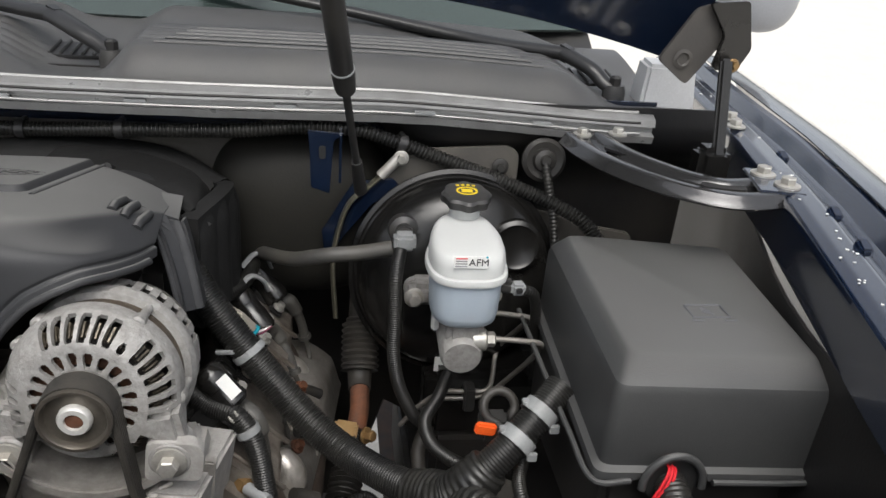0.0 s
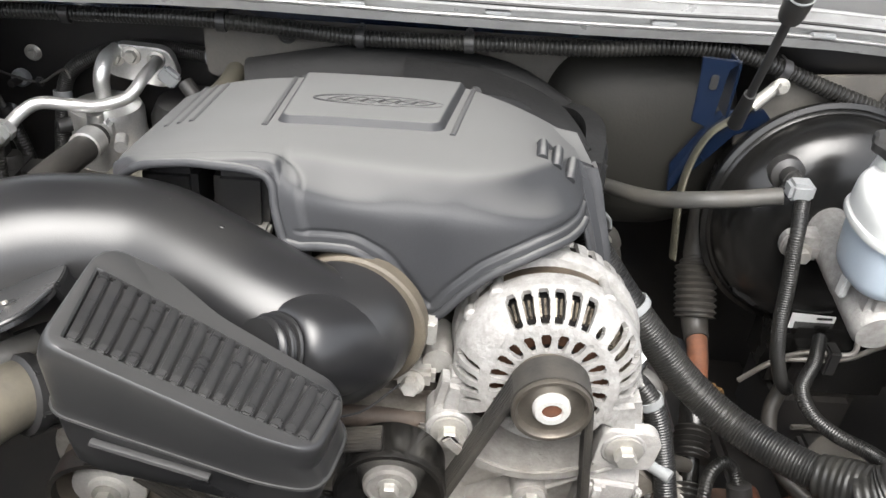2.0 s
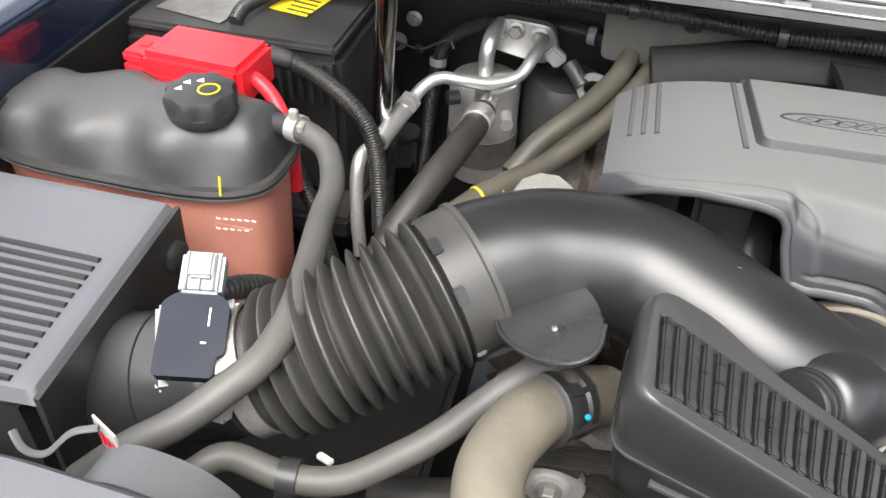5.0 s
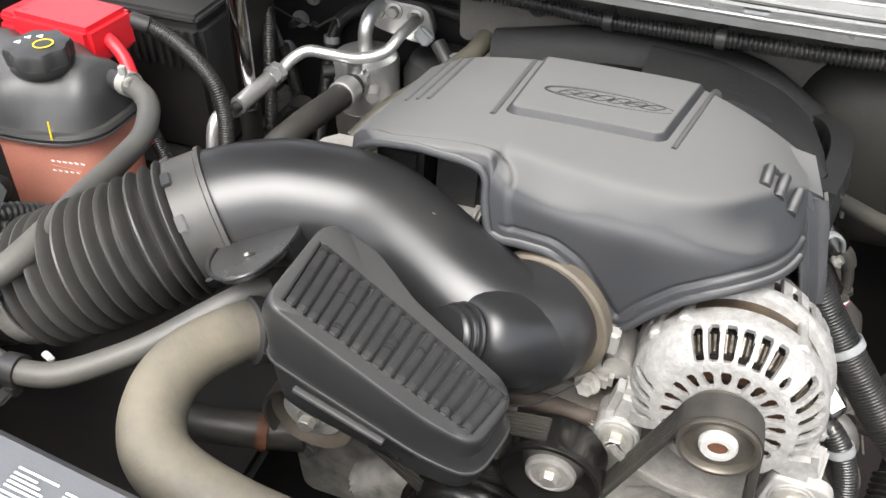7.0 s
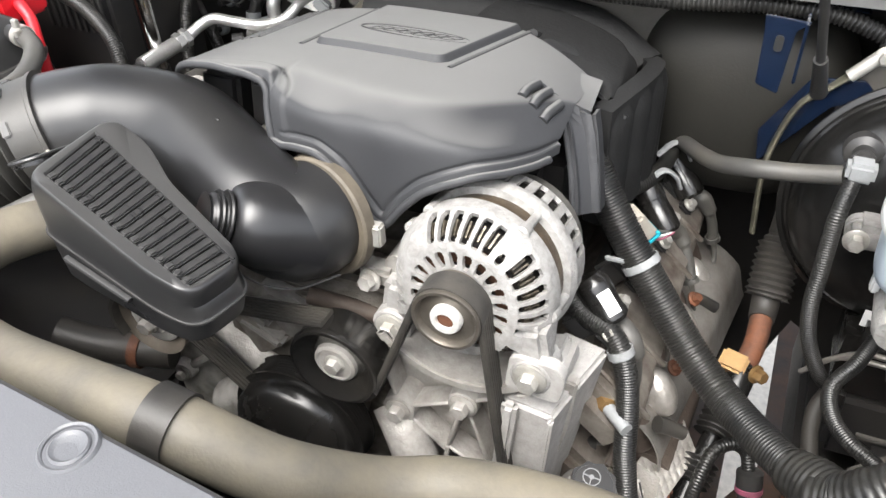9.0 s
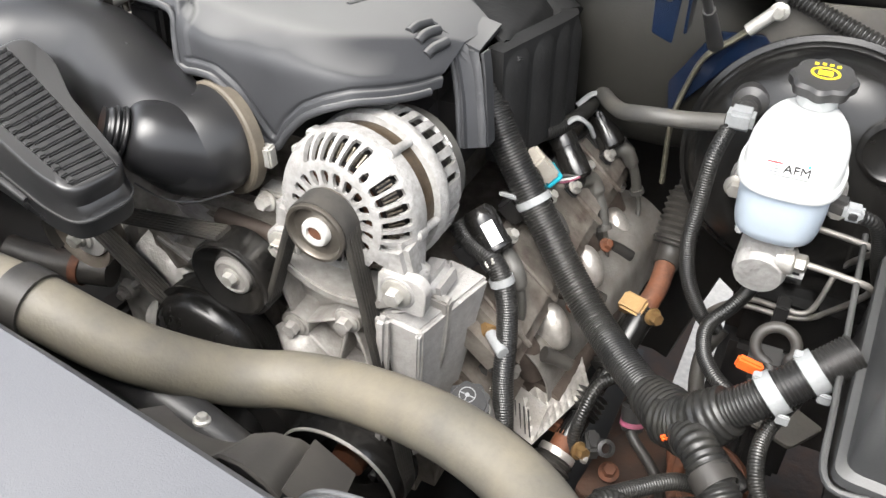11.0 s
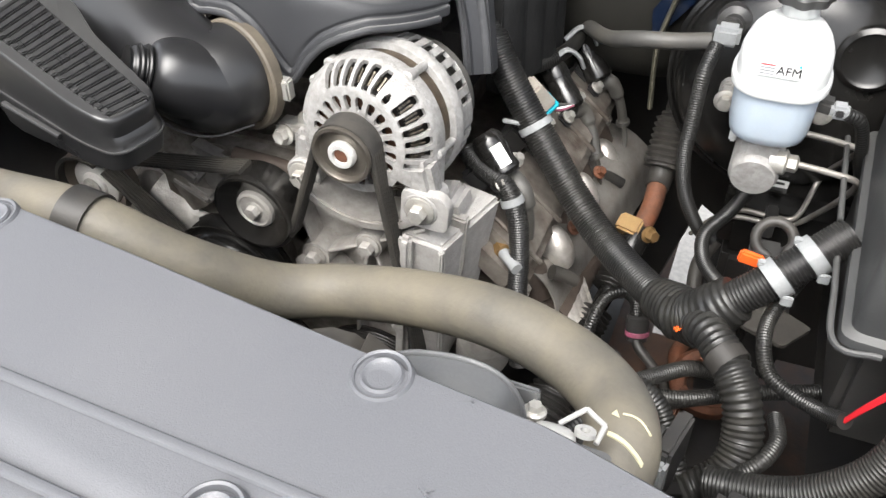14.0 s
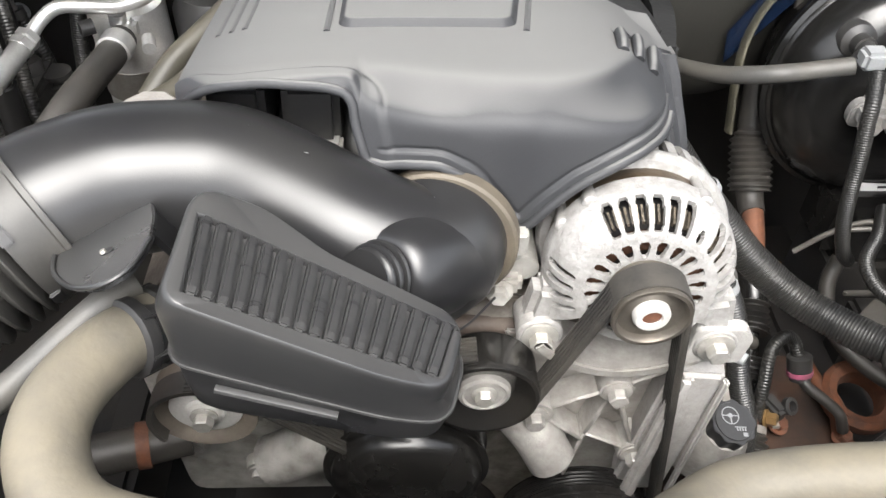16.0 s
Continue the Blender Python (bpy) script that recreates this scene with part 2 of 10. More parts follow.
M_TAN = mat("tan_felt", (0.20, 0.135, 0.075), 0.9, dust=(0.10, 0.07, 0.045), dust_amount=0.5, scale=60, bump=0.5, grain=300)
M_STATOR = mat("stator_laminate", (0.075, 0.052, 0.030), 0.35, metal=0.3, dust=(0.035, 0.026, 0.018), dust_amount=0.8, scale=70, bump=0.3)
M_BRAID = mat("tinned_braid", (0.085, 0.080, 0.060), 0.5, metal=0.3, dust=(0.14, 0.13, 0.09), dust_amount=0.6, scale=60, bump=0.9, grain=500)
M_WIRE = mat("winding_wire", (0.20, 0.17, 0.13), 0.35, metal=0.5, dust=(0.02, 0.018, 0.015), dust_amount=0.95, scale=220, bump=0.2)
M_STRAP = mat("grey_nylon_strap", (0.085, 0.088, 0.092), 0.40, dust=(0.13, 0.13, 0.127), dust_amount=0.4, scale=16, bump=0.15)
M_GRIME = mat("oily_iron", (0.205, 0.188, 0.165), 0.5, metal=0.25, dust=(0.062, 0.044, 0.034), dust_amount=0.95, scale=34, bump=1.0, grain=140)
M_MIRROR = mat("grey_mirror_cap", (0.25, 0.26, 0.28), 0.35, bump=0.05)


# ---------------------------------------------------------------- builders
def thing(name, label, category, group="", kind="", at=(0, 0, 0)):
    ob = new(name)
    ob.empty_display_size = 0.02
    ob.location = at
    return tagged(ob, label, category, group, kind)


def smooth(me, degrees=40):
    me.polygons.foreach_set("use_smooth", [True] * len(me.polygons))
    me.set_sharp_from_angle(angle=radians(degrees))


def part(name, bm, material, parent=None, label="", auto=40):
    me = bpy.data.meshes.new(name)
    bmesh.ops.recalc_face_normals(bm, faces=bm.faces)
    bm.to_mesh(me)
    bm.free()
    me.materials.append(material)
    smooth(me, auto)
    ob = new(name, me)
    if parent:
        # parts are built in the world's axes; only the thing's empty is moved
        ob.parent = parent
        ob.matrix_parent_inverse = Matrix() if parent.data else Matrix.Translation(-parent.location)
    return tagged(ob, label) if label else ob


def solo(name, bm, material, label, category, group="", kind="", auto=40):
    return tagged(part(name, bm, material, None, "", auto), label, category, group, kind)


def from_arrays(verts, faces):
    me = bpy.data.meshes.new("tmp")
    me.from_pydata([tuple(v) for v in verts], [], faces)
    bm = bmesh.new()
    bm.from_mesh(me)
    bpy.data.meshes.remove(me)
    return bm


def join(*bms):
    """Several bmeshes in one."""
    verts, faces = [], []
    for bm in bms:
        o = len(verts)
        bm.verts.index_update()
        verts += [v.co.copy() for v in bm.verts]
        faces += [[v.index + o for v in f.verts] for f in bm.faces]
        bm.free()
    return from_arrays(verts, faces)


def moved(bm, m):
    bm.transform(m)
    return bm


def spline(pts, step):
    """Catmull-Rom through the points, at even steps."""
    p = np.array(pts, float)
    if len(p) == 2:
        q = np.array([p[0] + (p[1] - p[0]) * u for u in np.linspace(0, 1, 9)])
    else:
        e = np.vstack([2 * p[0] - p[1], p, 2 * p[-1] - p[-2]])
        q = []
        for i in range(1, len(e) - 2):
            a, b, c, d = e[i - 1:i + 3]
            for u in np.linspace(0, 1, 24, endpoint=False):
                q.append(0.5 * (2 * b + (c - a) * u + (2 * a - 5 * b + 4 * c - d) * u * u + (3 * b - a - 3 * c + d) * u ** 3))
        q = np.array(q + [p[-1]])
    s = np.r_[0, np.cumsum(np.linalg.norm(np.diff(q, axis=0), axis=1))]
    n = max(3, int(round(s[-1] / step)) + 1)
    u = np.linspace(0, s[-1], n)
    return np.stack([np.interp(u, s, q[:, i]) for i in range(3)], 1), u


def frames(c):
    t = np.gradient(c, axis=0)
    t /= np.linalg.norm(t, axis=1)[:, None]
    ref = np.array([0, 0, 1.0]) if abs(t[0][2]) < 0.9 else np.array([1.0, 0, 0])
    a = np.cross(t[0], ref)
    a /= np.linalg.norm(a)
    out = []
    for k in range(len(c)):
        a = a - t[k] * (a @ t[k])
        a /= np.linalg.norm(a)
        out.append((a.copy(), np.cross(t[k], a)))
    return out


def sweep(pts, radius, sides=16, step=0.006, squash=1.0):
    """A closed tube along a smooth path. radius: a number, or a function of the distance along it and the whole length."""
    c, s = spline(pts, step)
    fr = frames(c)
    ang = np.linspace(0, 2 * np.pi, sides, endpoint=False)
    verts, faces = [], []
    for k in range(len(c)):
        r = radius(s[k], s[-1]) if callable(radius) else radius
        a, b = fr[k]
        for w in ang:
            verts.append(c[k] + r * (np.cos(w) * a + squash * np.sin(w) * b))
    for k in range(len(c) - 1):
        for j in range(sides):
            j2 = (j + 1) % sides
            faces.append([k * sides + j, k * sides + j2, (k + 1) * sides + j2, (k + 1) * sides + j])
    faces.append(list(range(sides))[::-1])
    faces.append([(len(c) - 1) * sides + j for j in range(sides)])
    return from_arrays(verts, faces)


def ribbed(pts, r, pitch=0.0042, depth=0.0012, sides=14):
    """Corrugated conduit."""
    def rad(s, _):
        return r - depth * (0.5 - 0.5 * math.cos(2 * math.pi * s / pitch)) ** 1.6
    return sweep(pts, rad, sides, pitch / 5)


def lathe(profile, m=Matrix(), sides=32, closed=False):
    """Rows of (radius, height) turned about z, then posed by m."""
    verts, faces = [], []
    n = len(profile)
    for j in range(sides):
        w = 2 * math.pi * j / sides
        for r, h in profile:
            verts.append((max(r, 1e-5) * math.cos(w), max(r, 1e-5) * math.sin(w), h))
    for j in range(sides):
        j2 = (j + 1) % sides
        for k in range(n - 1 + (1 if closed else 0)):
            k2 = (k + 1) % n
            faces.append([j * n + k, j2 * n + k, j2 * n + k2, j * n + k2])
    if not closed:
        if profile[0][0] > 1e-4:
            faces.append([j * n for j in range(sides)][::-1])
        if profile[-1][0] > 1e-4:
            faces.append([j * n + n - 1 for j in range(sides)])
    bm = from_arrays(verts, faces)
    bmesh.ops.remove_doubles(bm, verts=bm.verts, dist=2e-5)
    return moved(bm, m)


def block(size, m=Matrix(), bevel=0.003, seg=2, taper=1.0):
    """A box centred on the pose m, with rounded edges; taper: how much smaller its top is."""
    bm = bmesh.new()
    bmesh.ops.create_cube(bm, size=1)
    for v in bm.verts:
        k = taper if v.co.z > 0 else 1.0
        v.co = Vector((v.co.x * size[0] * k, v.co.y * size[1] * k, v.co.z * size[2]))
    if bevel:
        bmesh.ops.bevel(bm, geom=bm.edges[:], offset=min(bevel, min(size) * 0.45), segments=seg, affect="EDGES", clamp_overlap=True)
    return moved(bm, m)


def plate(outline, thick, m=Matrix(), bevel=0.0015, seg=2):
    """A flat plate: an outline in x, y, from z = 0 up by thick."""
    bm = bmesh.new()
    f = bm.faces.new([bm.verts.new((x, y, 0)) for x, y in outline])
    r = bmesh.ops.extrude_face_region(bm, geom=[f])
    bmesh.ops.translate(bm, verts=[v for v in r["geom"] if isinstance(v, bmesh.types.BMVert)], vec=(0, 0, thick))
    bmesh.ops.recalc_face_normals(bm, faces=bm.faces)
    if bevel:
        bmesh.ops.bevel(bm, geom=bm.edges[:], offset=min(bevel, thick * 0.45), segments=seg, affect="EDGES", clamp_overlap=True)
    return moved(bm, m)


def rounded(pts, r, n=5):
    """An outline with its corners rounded by r."""
    out = []
    k = len(pts)
    for i in range(k):
        a, b, c = (Vector((*pts[(i + d) % k], 0)) for d in (-1, 0, 1))
        u, w = (a - b), (c - b)
        rr = min(r, u.length * 0.45, w.length * 0.45)
        p, q = b + u.normalized() * rr, b + w.normalized() * rr
        for j in range(n + 1):
            s = j / n
            v = p * (1 - s) ** 2 + b * 2 * s * (1 - s) + q * s * s
            out.append((v.x, v.y))
    return out


def along(a, b, up=(0, 0, 1)):
    """A pose at a whose z looks to b."""
    d = (Vector(b) - Vector(a)).normalized()
    return Matrix.Translation(a) @ d.to_track_quat("Z", "Y").to_matrix().to_4x4()


def rod(a, b, r, sides=16, r2=None):
    a, b = Vector(a), Vector(b)
    return lathe([(r, 0), (r2 or r, (b - a).length)], along(a, b), sides)


def hexbolt(at, to, r=0.0085, washer=0.012, h=0.007):
    """A flanged hexagon head at a point, facing along to."""
    m = along(at, Vector(at) + Vector(to))
    return join(lathe([(washer, 0), (washer, 0.002), (washer * 0.85, 0.003)], m, 24), lathe([(r, 0.003), (r, 0.003 + h - 0.001), (r * 0.88, 0.003 + h)], m, 6))


def grid(fn, nu, nv, thick=0.0):
    """A sheet from a function of u, v in 0..1; thick: a second sheet below along its normals, with closed rims."""
    pts = np.array([[fn(i / (nu - 1), j / (nv - 1)) for j in range(nv)] for i in range(nu)], float)
    verts = list(pts.reshape(-1, 3))
    faces = [[i * nv + j, (i + 1) * nv + j, (i + 1) * nv + j + 1, i * nv + j + 1] for i in range(nu - 1) for j in range(nv - 1)]
    if thick:
        du, dv = np.gradient(pts, axis=0), np.gradient(pts, axis=1)
        nn = np.cross(du, dv)
        nn /= np.maximum(np.linalg.norm(nn, axis=2), 1e-9)[:, :, None]
        low = (pts - nn * thick).reshape(-1, 3)
        o = len(verts)
        verts += list(low)
        faces += [[o + q for q in f[::-1]] for f in faces]
        rim = [i * nv for i in range(nu)] + [(nu - 1) * nv + j for j in range(1, nv)] + [i * nv + nv - 1 for i in range(nu - 2, -1, -1)] + list(range(nv - 2, 0, -1))
        faces += [[rim[k], o + rim[k], o + rim[(k + 1) % len(rim)], rim[(k + 1) % len(rim)]] for k in range(len(rim))]
    return from_arrays(verts, faces)


def lerp(x, xs, ys):
    return float(np.interp(x, xs, ys))


def sstep(a, b, x):
    u = min(1.0, max(0.0, (x - a) / (b - a)))
    return u * u * (3 - 2 * u)


def letters(text, size, m, material, parent, name="lettering", depth=0.0004):
    """Raised letters with the built-in font; the text's middle stands at m, in its x, y plane."""
    cu = bpy.data.curves.new("t", "FONT")
    cu.body, cu.size, cu.extrude, cu.align_x, cu.align_y = text, size, depth, "CENTER", "CENTER"
    tmp = bpy.data.objects.new("t", cu)
    scene.collection.objects.link(tmp)
    me = bpy.data.meshes.new_from_object(tmp.evaluated_get(bpy.context.evaluated_depsgraph_get()))
    bpy.data.objects.remove(tmp)
    bpy.data.curves.remove(cu)
    bm = bmesh.new()
    bm.from_mesh(me)
    bpy.data.meshes.remove(me)
    return part(name, moved(bm, m), material, parent)


def ring_clamp(c, axis, r, width=0.012, thick=0.0018, material=None, parent=None, name="clamp_band"):
    m = along(Vector(c) - Vector(axis).normalized() * width / 2, Vector(c) + Vector(axis))
    return part(name, lathe([(r, 0), (r + thick, 0), (r + thick, width), (r, width)], m, 28, closed=True), material, parent)

def ring_shell(c, axis, r, width, thick):
    return lathe([(r, 0), (r + thick, 0), (r + thick, width), (r, width)], along(Vector(c) - Vector(axis).normalized() * width / 2, Vector(c) + Vector(axis)), 24, closed=True)


# ---------------------------------------------------------------- ground and the far side
def ground_sheet():
    def fn(u, v):
        x, y = (u - 0.5), (v - 0.5)
        return (x * abs(x) * 1600, y * abs(y) * 1600, 0.012 * noise.noise((x * 900, y * 900, 0)) * min(1, 20 * (abs(x) + abs(y))))
    solo("ground", grid(fn, 90, 90), M_CONCRETE, "pale sunlit concrete driveway with cracks and stains", "driveway", kind="structure")


ground_sheet()


def facing(x, y, z):
    """A pose at a point whose z looks to the front of the truck."""
    return Matrix.Translation((x, y, z)) @ Matrix.Rotation(radians(90), 4, "X")


# ---------------------------------------------------------------- the truck's body round the engine bay
LIP_Y, LIP_Z = 0.975, 1.229


def cowl():
    rail = thing("cowl_rail", "grey seal rail along the cowl with slots and clips", "cowl rail", kind="structure", at=(-0.27, LIP_Y, 1.2))

    def fn(u, v):
        x = -1.02 + 1.44 * u
        prof = [(0.004, 0.0), (0.0, 0.010), (0.010, 0.013), (0.011, 0.020), (0.002, 0.022), (0.004, 0.031), (0.014, 0.036), (0.03, 0.034), (0.032, 0.024), (0.05, 0.022)]
        k = v * (len(prof) - 1)
        i = min(int(k), len(prof) - 2)
        f = k - i
        y, z = (prof[i][n] * (1 - f) + prof[i + 1][n] * f for n in (0, 1))
        drop = -0.014 * sstep(0.05, 0.42, x) - 0.012 * sstep(-0.5, -1.0, x)
        return (x, LIP_Y + y + 0.004 * math.sin(x * 9), LIP_Z - 0.018 + z + drop + 0.0008 * noise.noise((x * 25, v * 3, 2)))
    part("rail_strip", grid(fn, 90, 28, 0.002), M_LIP, rail)
    # the dark beads paint in shade between the rail's steps
    for dy, dz, r, mt, nm in ((-0.001, -0.004, 0.0016, M_LIP, "bright_strip"), (0.016, 0.019, 0.0024, M_LIP, "bright_strip"), (0.003, 0.009, 0.0018, M_DARK, "shadow_gap"), (0.034, 0.008, 0.0026, M_DARK, "shadow_gap")):
        part(nm, sweep([(x, LIP_Y + dy + 0.004 * math.sin(x * 9), LIP_Z + dz - 0.014 * sstep(0.05, 0.42, x) - 0.012 * sstep(-0.5, -1.0, x) + 0.0012 * noise.noise((x * 8, dy, 3))) for x in np.linspace(-1.0, 0.40, 60)], r, 6, 0.02), mt, rail)
    for x in (-0.72, -0.55, -0.377, -0.225, -0.05, 0.12, 0.27):
        z = LIP_Z - 0.002 - 0.014 * sstep(0.05, 0.42, x)
        part("rail_clip", block((0.026, 0.008, 0.0045), Matrix.Translation((x, LIP_Y + 0.004, z)), 0.001), M_GREY, rail, "pale clip")

    panel = thing("cowl_panel", "dark grey textured plastic cowl panel with raised ridges", "cowl panel", kind="structure", at=(-0.27, 1.15, 1.2))

    def top(x, v):
        # the panel rises from the rail to a crest, then steps back to the glass; troughs where the wipers stand
        y = 1.005 + 0.34 * v
        crest = sstep(1.008, 1.06, y) ** 0.8
        hump = sstep(-0.29, -0.235, x) * (1 - sstep(0.30, 0.40, x)) + (1 - sstep(-0.44, -0.34, x))
        hump *= 1.0 - sstep(1.18, 1.24, y) * 0.5
        z = 1.238 - 0.012 * sstep(0.05, 0.42, x) + 0.042 * crest * hump + 0.02 * sstep(1.16, 1.34, y)
        for yy in (1.068, 1.092, 1.116, 1.140, 1.164):
            z -= 0.005 * hump * max(0, 1 - abs(y - yy) / 0.007)
        return (x, y, z)
    part("panel", grid(lambda u, v: top(-1.02 + 1.5 * u, v), 120, 90, 0.003), M_COWL, panel)
    for k, yy in enumerate((1.064, 1.086, 1.108, 1.130, 1.152)):
        for xa, xb in ((-0.215 + 0.010 * k, 0.285 - 0.012 * k), (-1.0, -0.46 - 0.01 * k)):
            part("ridge", sweep([(x, yy, top(x, (yy - 1.005) / 0.34)[2] + 0.0025) for x in np.linspace(xa, xb, 14)], 0.0058, 8, 0.03, 0.55), M_COWL, panel)
    for x0, y0 in ((-0.35, 1.16), (0.365, 1.135)):
        vent = part("vent_grille", block((0.10, 0.06, 0.004), Matrix.Translation((x0, y0, 1.243)) @ Matrix.Rotation(radians(5), 4, "X"), 0.001), M_BLACK, panel)
        for k in range(7):
            part("vent_bar", block((0.003, 0.058, 0.005), Matrix.Translation((x0 - 0.042 + 0.014 * k, y0, 1.247)) @ Matrix.Rotation(radians(5), 4, "X"), 0.001), M_COWL, vent)

    corner = thing("cowl_corner_cover", "pale grey plastic corner cover beside the hinge", "corner cover", at=(0.47, 1.09, 1.22))
    part("cover_shell", block((0.082, 0.07, 0.085), Matrix.Translation((0.468, 1.085, 1.240)) @ Matrix.Rotation(radians(-6), 4, "Z"), 0.005, 2, 0.80), M_PALE, corner)
    part("cover_foot", block((0.10, 0.03, 0.008), Matrix.Translation((0.46, 1.045, 1.212)), 0.002), M_COWL, corner)


cowl()


def windscreen():
    def fn(u, v):
        x = -1.0 + 1.46 * u
        bow = 0.10 * ((x + 0.27) / 0.73) ** 2
        return (x, 1.33 + bow + 0.62 * v, 1.262 + 0.42 * v)
    solo("windscreen", grid(fn, 24, 10, 0.005), M_GLASS, "raked glass windscreen reflecting sky and trees", "windscreen", kind="structure")
    # the dark cab behind the glass
    def cab(u, v):
        return (-1.0 + 1.46 * u, 1.40 + 0.7 * v, 1.235 + 0.36 * v)
    solo("dashboard", grid(cab, 8, 8, 0.01), M_BLACK, "dark dashboard behind the windscreen", "dashboard", kind="structure")


windscreen()


def wiper(path, label):
    """An arm along the path from its pivot, with nut, knuckle and blade."""
    p = Vector(path[0])
    w = thing("wiper", label, "wiper", "wipers", at=p)
    d = (Vector(path[2]) - Vector(path[1])).normalized()
    k = Vector(path[2])
    part("arm_head", sweep([p + Vector((0.004, -0.002, -0.002)), p + Vector((-0.012, 0.012, 0.008)), Vector(path[1]), k], lambda s, l: 0.0135 + 0.002 * s / l, 14, 0.006, 0.7), M_DUCT, w)
    part("knuckle", block((0.03, 0.024, 0.022), Matrix.Translation(k) @ d.to_track_quat("X", "Z").to_matrix().to_4x4(), 0.006), M_DUCT, w)
    part("arm", sweep([k] + [Vector(q) for q in path[3:]], lambda s, l: 0.0145 - 0.005 * s / l, 14, 0.008, 0.7), M_DUCT, w)
    part("pivot", lathe([(0.016, -0.03), (0.016, 0.0), (0.013, 0.008)], Matrix.Translation(p), 24), M_BLACK, w)
    part("nut", lathe([(0.0085, 0.006), (0.0085, 0.018), (0.005, 0.021)], Matrix.Translation(p), 6), M_DARK, w, "dark hexagon nut")
    e = Vector(path[-1])
    part("blade", sweep([e + Vector((0.10, 0.0, -0.002)), e + Vector((-0.1, 0.03, 0.006)), e + Vector((-0.35, 0.05, 0.012))], 0.006, 8, 0.02), M_RUBBER, w)


wiper([(0.395, 1.08, 1.240), (0.368, 1.108, 1.262), (0.339, 1.15, 1.274), (0.257, 1.2, 1.272), (0.174, 1.25, 1.276), (0.02, 1.31, 1.292), (-0.2, 1.36, 1.315)], "black wiper arm bent over the cowl grille")
wiper([(-0.271, 1.08, 1.256), (-0.316, 1.112, 1.278), (-0.357, 1.15, 1.290), (-0.441, 1.2, 1.292), (-0.56, 1.26, 1.30), (-0.72, 1.32, 1.315)], "black wiper arm on its round pivot")


def firewall():
    wall = thing("firewall", "dark painted firewall with grey insulation pads", "firewall", kind="structure", at=(-0.27, 1.18, 0.8))

    def fn(u, v):
        x = -1.04 + 1.56 * u
        low = 0.45 + 0.26 * sstep(0.055, 0.085, x) * (1 - sstep(0.135, 0.165, x))      # raised arch over the steering column
        z = low + (1.24 - low) * v
        y = 1.17 - 0.10 * sstep(0.02, 0.14, x) - 0.08 * sstep(1.12, 1.2, z) * sstep(-0.62, -0.45, x)
        return (x, y + 0.006 * noise.noise((x * 6, z * 6, 0)), z)
    part("bulkhead", grid(fn, 60, 40, 0.004), M_DARK, wall)

    def pad(outline, y, thick=0.006, tilt=0.0, label="grey insulation pad"):
        m = Matrix.Translation((0, y, 0)) @ Matrix.Rotation(radians(90 + tilt), 4, "X")
        part("insulation_pad", plate(rounded(outline, 0.012), thick, m), M_PAD, wall, label)
    pad([(-0.56, 1.10), (-0.05, 1.105), (-0.048, 1.155), (-0.08, 1.175), (-0.56, 1.185)], 1.068)
    pad([(0.062, 1.13), (0.10, 1.172), (0.235, 1.182), (0.25, 1.172), (0.25, 1.06), (0.07, 1.03)], 1.0)
    pad([(0.25, 1.060), (0.42, 1.035), (0.42, 1.065), (0.36, 1.075), (0.29, 1.095), (0.25, 1.10)], 0.99)
    for x, z in ((-0.462, 1.158), (-0.818, 1.072), (0.225, 1.155)):
        y = 1.062 if x > -0.6 else 1.165
        if x > 0:
            y = 0.99
        part("stud", hexbolt((x, y, z), (0, -1, 0), 0.006, 0.011, 0.006), M_STEEL if x < -0.6 else M_BLACK, wall)
    # rubber grommet with its cable
    g = thing("cable_grommet", "round grey rubber grommet with a black cable through it", "grommet", at=(0.28, 0.97, 1.168))
    gm = along((0.28, 0.985, 1.168), (0.28, 0.9, 1.185))
    part("grommet_ring", lathe([(0.029, 0), (0.029, 0.006), (0.024, 0.010), (0.016, 0.008), (0.014, 0.014), (0.008, 0.016), (0.006, 0.02)], gm, 32), M_RUBBER, g)
    part("cable", ribbed([(0.28, 0.972, 1.17), (0.283, 0.955, 1.145), (0.292, 0.94, 1.10), (0.296, 0.92, 1.05), (0.31, 0.91, 0.98)], 0.006, 0.005, 0.001, 10), M_TAPE, g)
    # the black drum behind the engine and the padded bulge beside it
    def bulge(u, v):
        # a boxy dome with rounded shoulders
        a, b = math.pi * (u - 0.5), math.pi * (v - 0.5)
        pw = lambda q, e: math.copysign(abs(q) ** e, q)
        return (-0.035 + 0.125 * pw(math.sin(a), 0.8) * pw(math.cos(b), 0.5), 1.085 - 0.090 * pw(math.cos(a), 0.8) * pw(math.cos(b), 0.7), 1.055 + 0.120 * pw(math.sin(b), 0.85))
    part("blue_panel", grid(lambda u, v: (-1.0 + 1.45 * u, 1.062 - 0.010 * v, 1.176 + 0.056 * v), 12, 4, 0.003), M_BLUE, wall, "dark blue painted upper panel")
    part("padded_bulge", grid(bulge, 40, 40), M_BULGE, wall, "dark moulded bulge of the bulkhead")


firewall()


